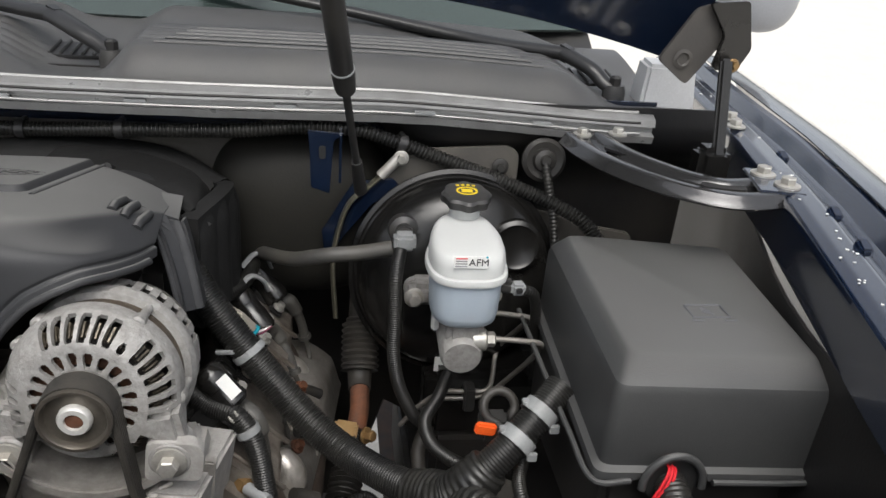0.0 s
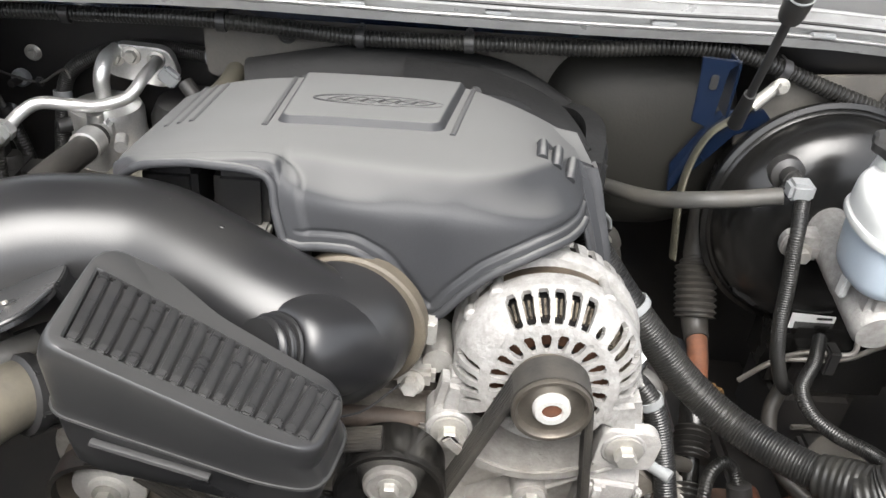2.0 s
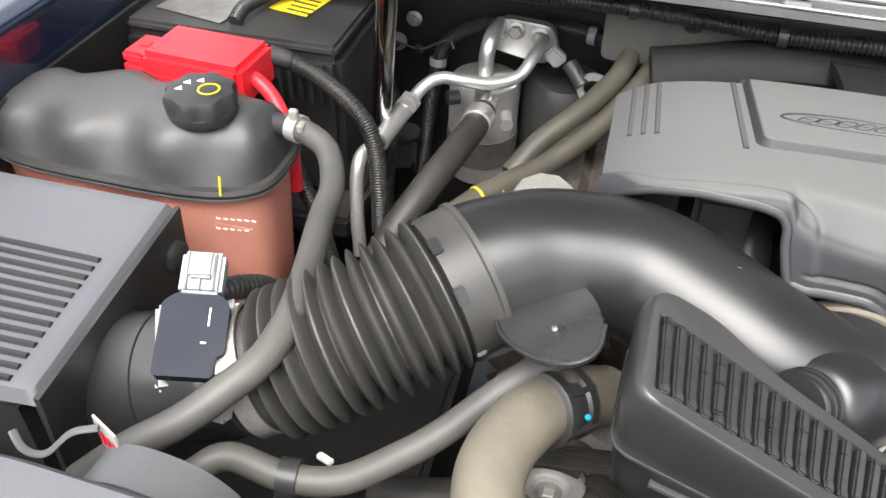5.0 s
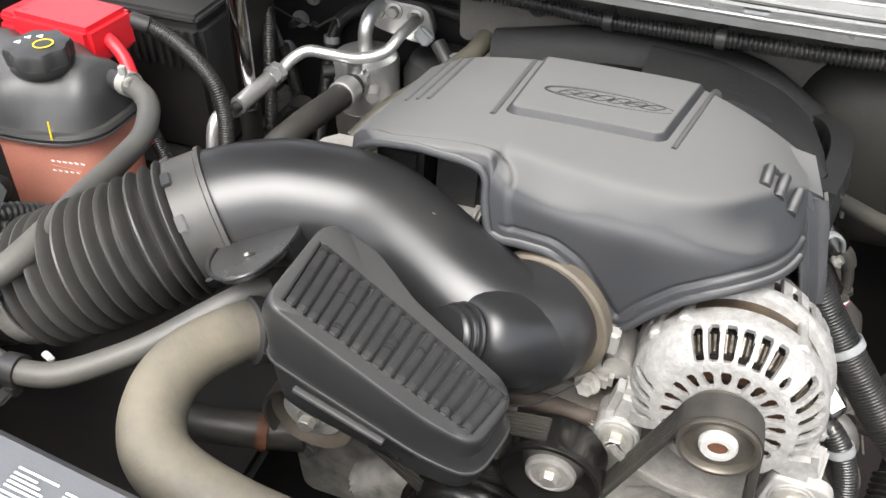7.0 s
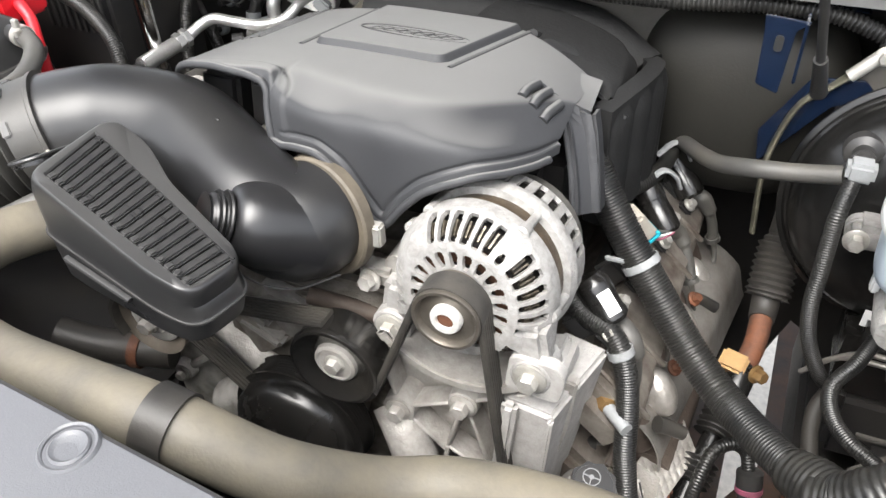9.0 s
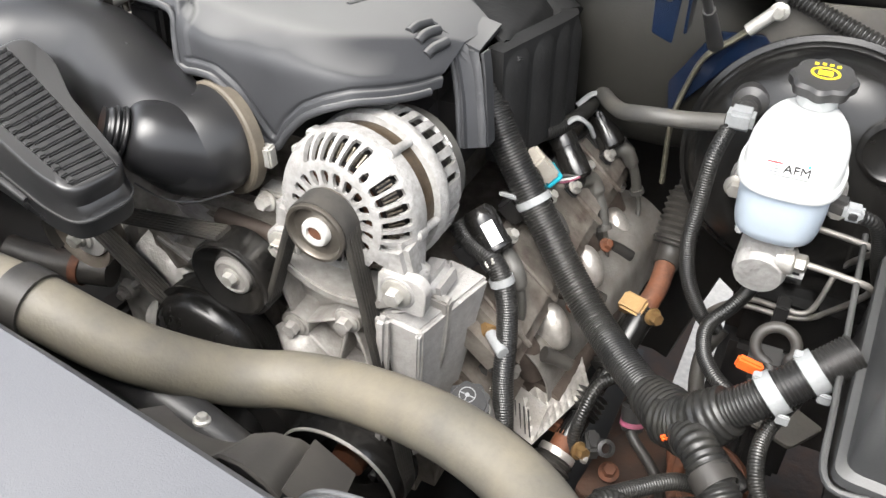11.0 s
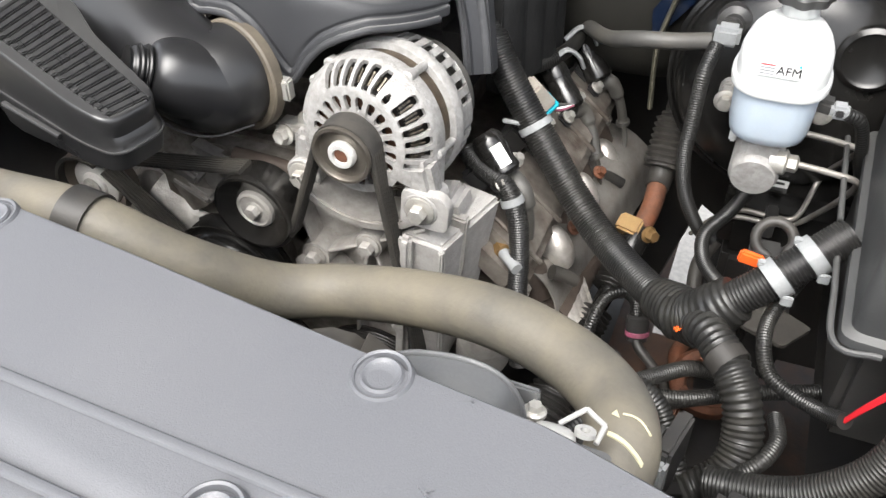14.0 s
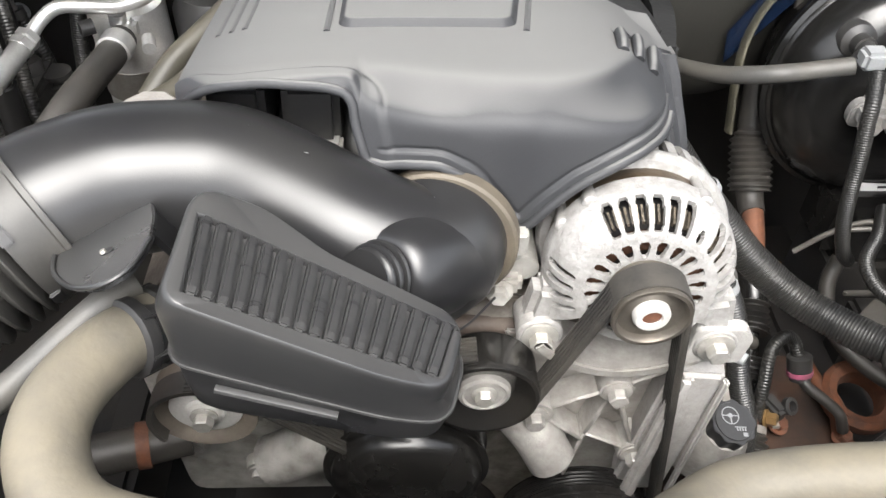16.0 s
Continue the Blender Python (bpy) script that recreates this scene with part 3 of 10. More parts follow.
def inner_walls():
    """Inner fenders, radiator support and the frame below: dark sheet that closes the bay."""
    right = thing("fender_right", "dark blue fender with an inner rail and a bright outer edge", "fender", kind="structure", at=(0.55, 0.8, 0.6))

    def rail(u, v):
        y = 0.10 + 1.35 * v
        x0 = lerp(y, [0.1, 0.45, 0.75, 0.96, 1.2, 1.45], [0.33, 0.405, 0.478, 0.522, 0.56, 0.6])
        w = lerp(y, [0.1, 0.6, 0.9, 1.2, 1.45], [0.13, 0.105, 0.10, 0.09, 0.09])
        prof = [(0, -0.06), (0, 0.0), (0.012, 0.005), (0.035, 0.004), (0.045, -0.012), (0.075, -0.016), (0.09, 0.0), (0.1, 0.002)]
        k = u * (len(prof) - 1)
        i = min(int(k), len(prof) - 2)
        f = k - i
        px, pz = (prof[i][n] * (1 - f) + prof[i + 1][n] * f for n in (0, 1))
        return (x0 + px * w / 0.1, y, 1.216 + pz - 0.03 * (0.75 - y) * (1 if y < 0.75 else 0) )
    part("inner_rail", grid(rail, 44, 40, 0.002), M_BLUE, right)

    def skin(u, v):
        y = 0.05 + 1.45 * v
        x0 = lerp(y, [0.1, 0.45, 0.75, 0.96, 1.2, 1.45], [0.46, 0.515, 0.575, 0.62, 0.655, 0.69])
        a = u * math.pi * 0.5
        return (x0 + 0.17 * math.sin(a) * 1.0, y, 1.222 - 0.03 * max(0, 0.75 - y) - 0.42 * (1 - math.cos(a)) ** 1.3)
    part("fender_skin", grid(skin, 24, 30, 0.002), M_BLUE, right, "dark blue painted fender skin")

    def inner(u, v):
        y = 0.05 + 1.12 * v
        x0 = lerp(y, [0.1, 0.45, 0.75, 0.96, 1.2], [0.345, 0.42, 0.49, 0.53, 0.57])
        return (x0 + 0.02 * math.sin(v * 9), y, 1.15 - 0.65 * u)
    part("inner_fender", grid(inner, 14, 20, 0.004), M_DARK, right, "black inner fender liner")
    for x, y in ((0.468, 0.80), (0.478, 0.765)):
        part("fender_bolt", hexbolt((x + 0.012, y, 1.221), (0, 0, 1), 0.0085, 0.014), M_STEEL, right)
    for x, y in ((0.535, 0.985), (0.545, 1.02)):
        part("fender_bolt", hexbolt((x, y, 1.222), (0, 0, 1), 0.008, 0.013), M_STEEL, right)

    random.seed(4)
    for k in range(34):
        v = random.random()
        y = 0.35 + 0.85 * v
        x = lerp(y, [0.1, 0.45, 0.75, 0.96, 1.2, 1.45], [0.33, 0.405, 0.478, 0.522, 0.56, 0.6]) + 0.008 + 0.024 * random.random()
        part("paint_chip", block((0.0014 + 0.0025 * random.random(), 0.001 + 0.002 * random.random(), 0.0005), Matrix.Translation((x, y, 1.2212 - 0.03 * max(0, 0.75 - y))) @ Matrix.Rotation(random.random() * 3, 4, "Z"), 0), M_LABEL, right)
    for y in (0.62, 0.70, 0.88):
        x = lerp(y, [0.1, 0.45, 0.75, 0.96, 1.2, 1.45], [0.33, 0.405, 0.478, 0.522, 0.56, 0.6]) + 0.030
        part("rail_tab", block((0.012, 0.016, 0.010), Matrix.Translation((x + 0.012, y, 1.216)) @ Matrix.Rotation(radians(25), 4, "X"), 0.002), M_BLUE, right)

    left = thing("fender_left", "dark blue fender rail over a black inner liner", "fender", kind="structure", at=(-1.1, 0.8, 0.6))

    def railL(u, v):
        y = 0.10 + 1.35 * v
        x0 = -1.075 - 0.02 * v
        prof = [(0, -0.06), (0, 0.0), (-0.012, 0.005), (-0.035, 0.004), (-0.045, -0.012), (-0.075, -0.016), (-0.09, 0.0), (-0.13, 0.002)]
        k = u * (len(prof) - 1)
        i = min(int(k), len(prof) - 2)
        f = k - i
        px, pz = (prof[i][n] * (1 - f) + prof[i + 1][n] * f for n in (0, 1))
        return (x0 + px, y, 1.215 + pz)
    part("inner_rail", grid(railL, 44, 30, 0.002), M_BLUE, left)
    part("inner_fender", grid(lambda u, v: (-1.075 - 0.05 * u, 0.05 + 1.12 * v, 1.16 - 0.65 * u), 10, 10, 0.004), M_DARK, left, "black inner fender liner")
    part("fender_skin", grid(lambda u, v: (-1.2 - 0.17 * math.sin(u * 1.57), 0.05 + 1.45 * v, 1.21 - 0.42 * (1 - math.cos(u * 1.57)) ** 1.3), 20, 12, 0.002), M_BLUE, left)


inner_walls()


def hood():
    """The raised hood: hinged behind the bay, its front edge high above the camera."""
    h = thing("hood", "raised dark blue hood seen from below with a black liner", "hood", at=(-0.27, 1.1, 1.33))
    a = radians(64)
    along_v = Vector((0, -math.cos(a), math.sin(a)))
    nrm = Vector((0, -math.sin(a), -math.cos(a)))

    def fn(u, v):
        s = u - 0.5
        x = -0.27 + 1.46 * s
        p = Vector((x, 1.05, 1.374 - 0.058 * (2 * s) ** 2)) + along_v * (1.18 * v)
        p += nrm * (0.05 * (2 * s) ** 4)       # the sides curl down
        return p
    part("hood_skin", grid(fn, 40, 24, 0.004), M_BLUE, h)

    def liner(u, v):
        s = (u - 0.5) * 0.86
        x = -0.27 + 1.46 * s
        wave = 0.012 * max(0, math.sin(v * 14)) * max(0, math.cos(s * 16))
        p = Vector((x, 1.05, 1.374 - 0.058 * (2 * s) ** 2)) + along_v * (0.08 + 1.02 * v)
        return p + nrm * (0.02 + wave + 0.06 * (2 * s) ** 4)
    part("hood_liner", grid(liner, 60, 50, 0.006), M_FOAM, h, "black hood insulation")
    # hinge of the side that shows
    part("hinge_leaf", plate(rounded([(0.388, 1.316), (0.428, 1.287), (0.475, 1.354), (0.45, 1.385), (0.425, 1.377)], 0.006), 0.006, facing(0, 0.935, 0), 0.001), M_SHEET, h, "dark green-grey hinge leaf")
    part("leaf_emboss", lathe([(0.010, 0), (0.012, 0.002), (0.008, 0.003), (0.006, 0.001)], facing(0.418, 0.929, 1.318), 24, closed=True), M_SHEET, h)
    hinge = part("hinge_bracket", plate(rounded([(0.435, 1.385), (0.482, 1.39), (0.496, 1.335), (0.480, 1.305), (0.452, 1.31), (0.46, 1.35)], 0.005), 0.008, facing(0, 0.925, 0), 0.0015), M_GLOSS, h, "black painted hinge bracket")
    part("hinge_pin", hexbolt((0.470, 0.905, 1.318), (0.2, -1, 0.1), 0.005, 0.008, 0.005), M_BRASS, hinge)
    part("hinge_rod", block((0.015, 0.010, 0.115), Matrix.Translation((0.457, 0.882, 1.272)) @ Matrix.Rotation(radians(-20), 4, "X") @ Matrix.Rotation(radians(2), 4, "Y"), 0.003), M_GLOSS, h, "black hinge link")
    part("hinge_foot", block((0.04, 0.035, 0.05), Matrix.Translation((0.452, 0.872, 1.205)), 0.008), M_GLOSS, h)


hood()


def hood_struts():
    s = thing("gas_strut", "black gas strut holding up the hood", "strut", "hood struts", at=(0.041, 0.942, 1.142))
    b, m = Vector((0.041, 0.942, 1.142)), Vector((0.018, 0.838, 1.289))
    d = (m - b).normalized()
    part("ball_end", rod(b - d * 0.012, b + d * 0.05, 0.0085, 16, 0.0065), M_BLACK, s)
    part("rod", rod(b + d * 0.05, m, 0.0045, 12), M_BLACK, s)
    part("cylinder_cap", lathe([(0.0105, 0), (0.0115, 0.006), (0.0125, 0.028), (0.0125, 0.03)], along(m - d * 0.004, m + d), 20), M_BLACK, s)
    part("cylinder", rod(m + d * 0.026, m + d * 0.42, 0.0115, 20), M_BLACK, s)
    part("cap_ring", lathe([(0.0122, 0), (0.0128, 0.001), (0.0122, 0.002)], along(m + d * 0.027, m + d), 20), M_GREY, s)
    k = thing("gas_strut", "bright steel gas strut beside the battery", "strut", "hood struts", at=(-0.70, 0.95, 0.95))
    q0, q1 = Vector((-0.795, 0.93, 1.00)), Vector((-0.77, 0.90, 1.235))
    dd = (q1 - q0).normalized()
    part("rod", rod(q0, q1 + dd * 0.35, 0.0115, 24), M_CHROME, k)
    part("ball_end", rod(q0 - dd * 0.03, q0 + dd * 0.03, 0.014, 16), M_BLACK, k)


hood_struts()


def fender_brace():
    """The bright pressed brace from the cowl to the fender."""
    br = thing("fender_brace", "glossy black pressed steel brace with holes, bolted to the fender", "brace", at=(0.38, 0.83, 1.2))
    c = [(0.318, 0.945), (0.325, 0.90), (0.343, 0.85), (0.38, 0.795), (0.425, 0.765), (0.475, 0.772)]

    def fn(u, v):
        cc, _ = path
        k = u * (len(cc) - 1)
        i = min(int(k), len(cc) - 2)
        f = k - i
        p = cc[i] * (1 - f) + cc[i + 1] * f
        t = cc[min(i + 2, len(cc) - 1)] - cc[max(i - 1, 0)]
        t /= np.linalg.norm(t)
        nrm = np.array([-t[1], t[0], 0])
        w = 0.075 - 0.012 * abs(u - 0.5)
        s = v - 0.5
        z = 0.012 * sstep(0.5, 0.36, abs(s)) - 0.010 * sstep(0.22, 0.08, abs(s))
        return p + nrm * s * w + np.array([0, 0, z])
    path = spline([(x, y, 1.207) for x, y in c], 0.005)
    part("brace_pressing", grid(fn, 50, 26, 0.003), M_BRACE, br)
    part("brace_plate", block((0.05, 0.075, 0.004), Matrix.Translation((0.484, 0.782, 1.219)) @ Matrix.Rotation(radians(-12), 4, "Z"), 0.0015), M_BLUE, br)
    for x, y in ((0.312, 0.938), (0.36, 0.945)):
        part("brace_bolt", hexbolt((x, y, 1.217), (0, 0, 1), 0.007, 0.0115, 0.006), M_STEEL, br)
    part("brace_slot", plate(rounded([(-0.024, -0.008), (0.024, -0.008), (0.024, 0.008), (-0.024, 0.008)], 0.008), 0.003, Matrix.Translation((0.424, 0.7745, 1.2125)) @ Matrix.Rotation(radians(-12), 4, "Z"), 0), M_DARK, br)
    part("brace_slot", plate(rounded([(-0.02, -0.009), (0.02, -0.009), (0.02, 0.009), (-0.02, 0.009)], 0.008), 0.003, Matrix.Translation((0.345, 0.888, 1.2125)) @ Matrix.Rotation(radians(-55), 4, "Z"), 0), M_DARK, br)


fender_brace()


def side_mirror():
    mi = thing("side_mirror", "grey side mirror housing beyond the hood", "mirror", at=(0.85, 1.45, 1.2))

    def fn(u, v):
        a, b = 2 * math.pi * u, math.pi * (v - 0.5)
        return (0.795 + 0.085 * math.cos(a) * math.cos(b) ** 0.6, 1.50 + 0.05 * math.sin(a) * math.cos(b) ** 0.6, 1.335 + 0.07 * math.sin(b))
    part("mirror_cap", grid(fn, 30, 18), M_MIRROR, mi)
    part("mirror_arm", block((0.12, 0.04, 0.03), Matrix.Translation((0.72, 1.5, 1.27)), 0.008), M_BLACK, mi)


side_mirror()


def radiator_cover():
    rc = thing("radiator_cover", "smooth dark grey plastic radiator cover with push clips", "radiator cover", at=(-0.3, 0.2, 1.1))

    def edge(x):
        return lerp(x, [-1.0, -0.80, -0.60, -0.38, -0.19, 0.0, 0.08, 0.15, 0.18], [0.352, 0.357, 0.346, 0.324, 0.305, 0.283, 0.275, 0.257, 0.235])

    def fn(u, v):
        x = -1.0 + 1.18 * u
        e = edge(x)
        y = e - 0.36 * (1 - v)
        z = 1.181 - 0.055 * sstep(e - 0.012, e, y) ** 2 * 0.35 - 0.03 * (1 - v) ** 2
        z += 0.008 * sstep(0.075, 0.065, e - y) * sstep(0.03, 0.04, e - y) * 0 + 0.004 * sstep(e - 0.14, e - 0.125, y)
        return (x, y, z)
    part("cover_sheet", grid(fn, 80, 70, 0.003), M_RADCOV, rc)
    part("front_skirt", grid(lambda u, v: (-1.0 + 1.18 * u, edge(-1.0 + 1.18 * u) - 0.002, 1.16 - 0.05 * v), 60, 4, 0.003), M_RADCOV, rc)
    for x, y in ((-0.008, 0.265), (-0.043, 0.169), (-0.293, 0.292), (-0.62, 0.29), (-0.30, 0.15)):
        if y > edge(x) - 0.014:
            y = edge(x) - 0.03
        seat = Matrix.Translation((x, y, 1.1835)) @ Matrix.Rotation(radians(3), 4, "X") @ Matrix.Scale(0.9, 4)
        clip = part("push_clip", lathe([(0.0128, -0.001), (0.0125, 0.0022), (0.0112, 0.0034), (0.0098, 0.0024), (0.0080, 0.0016), (0.0004, 0.0012)], seat, 32), M_RADCOV, rc)
        part("clip_rim", lathe([(0.0190, -0.0015), (0.0182, 0.0022), (0.0168, 0.0036), (0.0152, 0.0028), (0.0138, -0.0030), (0.0130, -0.0040)], seat, 36), M_RADCOV, clip)
    for yy in (0.193, 0.152):
        part("step_ridge", sweep([(x, yy - 0.028 * (x + 0.06), 1.1835 if yy > 0.16 else 1.1805) for x in np.linspace(-0.9, 0.14, 12)], 0.0034, 8, 0.02, 0.6), M_RADCOV, rc)
    for x, y, w in ((0.037, 0.265, 20), (0.037, 0.213, -30), (0.118, 0.250, 60)):
        part("moulded_mark", join(block((0.007, 0.0012, 0.0008), Matrix.Translation((x, y, 1.1848)) @ Matrix.Rotation(radians(w), 4, "Z"), 0), block((0.004, 0.0012, 0.0008), Matrix.Translation((x + 0.003, y + 0.0015, 1.1848)) @ Matrix.Rotation(radians(w + 70), 4, "Z"), 0)), M_RADCOV, rc)
    for col in range(3):
        for k in range(9):
            wide = 0.028 - 0.004 * ((k * 7 + col * 3) % 4)
            part("print_bar", block((wide, 0.0011, 0.0004), Matrix.Translation((-0.546 + 0.034 * col + wide / 2 - 0.014, 0.319 - 0.004 * col - 0.0028 * k, 1.1862)) @ Matrix.Rotation(radians(-5), 4, "Z"), 0), M_LABEL, rc)
    # support structure below the cover
    sup = thing("radiator_support", "black radiator support and tank under the cover", "radiator support", kind="structure", at=(-0.3, 0.3, 0.7))
    part("support_beam", grid(lambda u, v: (-1.0 + 1.4 * u, edge(-1.0 + 1.18 * u) - 0.05 + 0.02 * math.sin(40 * u), 1.13 - 0.6 * v), 30, 6, 0.01), M_DARK, sup)
    part("support_foot", block((0.22, 0.05, 0.03), Matrix.Translation((0.27, 0.30, 1.06)) @ Matrix.Rotation(radians(-12), 4, "Z"), 0.006), M_DARK, sup)
    # arched straps over felt pads at both ends of the radiator
    for x, y, sx in ((0.014, 0.275, 1), (-0.742, 0.350, -1)):
        b = thing("radiator_strap", "grey arched strap over a tan felt pad beside the radiator cover", "strap", "radiator straps", at=(x, y, 1.10))
        way, _ = spline([(x - sx * 0.052, 0, 1.120), (x - sx * 0.046, 0, 1.142), (x - sx * 0.032, 0, 1.158), (x - sx * 0.014, 0, 1.166), (x + sx * 0.010, 0, 1.1695), (x + sx * 0.028, 0, 1.164), (x + sx * 0.039, 0, 1.147), (x + sx * 0.042, 0, 1.12), (x + sx * 0.042, 0, 1.09)], 0.003)

        def arch(u, v):
            p = way[min(int(u * (len(way) - 1) + 0.5), len(way) - 1)]
            return (p[0], y + 0.028 * v + 0.003 * math.sin(3 * u), p[2] - 0.004 * v)
        part("arch", grid(arch, len(way), 8, 0.003), M_STRAP, b)
        part("felt_pad", block((0.074, 0.022, 0.05), Matrix.Translation((x - sx * 0.004, y + 0.014, 1.132)), 0.012, 3), M_TAN, b, "tan felt pad")
        part("strap_lip", sweep([(q[0], y + 0.0295, q[2] - 0.003) for q in way[2:-2:2]], 0.0018, 8, 0.004), M_STRAP, b)
    # folded grey arm that reaches under the hose
    arm = thing("shroud_arm", "dark grey folded sheet arm beside the radiator hose", "bracket", at=(-0.12, 0.34, 1.07))

    def leaf(u, v):
        base = Vector((-0.200, 0.322, 1.098)).lerp(Vector((-0.062, 0.318, 1.112)), u)
        tip = Vector((-0.185, 0.352, 1.082)).lerp(Vector((-0.086, 0.380, 1.072)), u)
        p = base.lerp(tip, v)
        return (p.x, p.y - 0.018 * math.sin(math.pi * u) * v, p.z + 0.010 * sstep(0.60, 0.72, u) * (1 - sstep(0.80, 0.95, u)) - 0.010 * sstep(0.93, 1.0, u))
    part("arm_leaf", grid(leaf, 50, 16, 0.0025), M_SHEET, arm, "", 30)
    part("arm_fold", grid(lambda u, v: (-0.060 + 0.030 * v - 0.024 * u, 0.318 + 0.060 * u, 1.110 - 0.040 * u - 0.020 * v), 10, 8, 0.0025), M_SHEET, arm)
    part("arm_screw", hexbolt((-0.152, 0.351, 1.0835), (0, 0.3, 1), 0.004, 0.006, 0.003), M_STEEL, arm)
    # grey channel bracket with a white loop clip over the hose end
    ch = thing("hose_bracket", "grey channel bracket with a white plastic loop clip", "bracket", at=(0.075, 0.30, 1.11))
    part("channel", join(plate(rounded([(0.026, 0.306), (0.036, 0.323), (0.052, 0.321), (0.060, 0.306), (0.106, 0.304), (0.106, 0.288), (0.050, 0.288)], 0.005), 0.004, Matrix.Translation((0, 0, 1.122)), 0.0015), block((0.072, 0.004, 0.016), Matrix.Translation((0.070, 0.2885, 1.132)) @ Matrix.Rotation(radians(-8), 4, "Z"), 0.0012), block((0.030, 0.004, 0.014), Matrix.Translation((0.044, 0.3225, 1.130)), 0.0012)), M_STRAP, ch)
    part("channel_screw", hexbolt((0.058, 0.316, 1.124), (0, 0.2, 1), 0.0045, 0.007, 0.004), M_STEEL, ch)
    part("clip_disc", lathe([(0.0004, 0.007), (0.008, 0.0062), (0.0110, 0.004), (0.012, 0.0), (0.012, -0.006)], Matrix.Translation((0.073, 0.300, 1.130)) @ Matrix.Rotation(radians(-40), 4, "X") @ Matrix.Diagonal((1.1, 0.8, 1.0, 1.0)), 30), M_CLIP, ch, "pale rounded clip")
    for p, q in (((0.074, 0.309, 1.131), (0.086, 0.322, 1.134)), ((0.086, 0.322, 1.134), (0.098, 0.316, 1.132)), ((0.098, 0.316, 1.132), (0.096, 0.304, 1.130))):
        part("loop_bar", rod(p, q, 0.0016, 8), M_CLIP, ch, "pale loop bar")
    part("clip_eye", lathe([(0.0030, 0), (0.0060, 0), (0.0060, 0.003), (0.0030, 0.003)], Matrix.Translation((0.089, 0.307, 1.131)) @ Matrix.Rotation(radians(-25), 4, "X"), 20, closed=True), M_CLIP, ch, "pale clip eye")
    part("clip_tail", grid(lambda u, v: (0.100 + 0.022 * u, 0.313 - 0.009 * u * u + 0.0028 * (v - 0.5), 1.131 - 0.006 * u * u), 10, 4, 0.0014), M_CREAM, ch, "cream curved tail")
    tg = thing("warning_tag", "pale bent tag with red print beside the radiator cover", "tag", at=(-0.775, 0.385, 1.14))
    part("tag_leaf", grid(lambda u, v: (-0.786 + 0.020 * u, 0.388 - 0.010 * u, 1.150 + 0.026 * v), 6, 6, 0.0015), M_CLIP, tg)
    for k in range(3):
        part("print_bar", block((0.003, 0.0006, 0.011 - 0.002 * k), Matrix.Translation((-0.780 + 0.005 * k, 0.3838 - 0.0022 * k, 1.163)) @ Matrix.Rotation(radians(-27), 4, "Z"), 0), M_RED, tg, "red print")
    part("tag_wire", sweep([(-0.780, 0.384, 1.172), (-0.794, 0.378, 1.170), (-0.806, 0.368, 1.160), (-0.818, 0.366, 1.162), (-0.828, 0.372, 1.168)], 0.0026, 8, 0.003, 0.6), M_STRAP, tg, "bent wire end")


radiator_cover()

# ---------------------------------------------------------------- engine: cover and intake
# the cover's lower front edge from the left end over the cut-out, down its side, over the throttle and the alternator
FX = [-0.532, -0.517, -0.505, -0.49, -0.46, -0.42, -0.405, -0.398, -0.3945, -0.391, -0.38, -0.36, -0.34, -0.32, -0.305, -0.295, -0.285, -0.275, -0.270, -0.26, -0.24, -0.22, -0.20, -0.18, -0.165, -0.158]
FY = [0.690, 0.676, 0.664, 0.657, 0.654, 0.653, 0.652, 0.648, 0.640, 0.634, 0.630, 0.625, 0.621, 0.619, 0.618, 0.619, 0.620, 0.619, 0.617, 0.617, 0.618, 0.622, 0.632, 0.656, 0.686, 0.713]
FZ = [1.160, 1.182, 1.194, 1.2015, 1.2065, 1.2065, 1.204, 1.196, 1.180, 1.162, 1.160, 1.165, 1.167, 1.156, 1.133, 1.117, 1.108, 1.110, 1.118, 1.133, 1.153, 1.163, 1.168, 1.163, 1.157, 1.153]


def cover_top(x, y):
    """Height of the cover's crown: a plane that rises to the front, rolled down at both sides."""
    s = (x + 0.335) / 0.2
    return 1.199 - 0.165 * (y - 0.755) - 0.30 * max(0, y - 0.905) - (0.026 if s < 0 else 0.034) * abs(s) ** 3.2


def rear_edge(x):
    """Where the grey top ends and the rear section, painted dark, begins."""
    return lerp(x, [-0.54, -0.50, -0.255, -0.137], [0.880, 0.905, 0.905, 0.818])


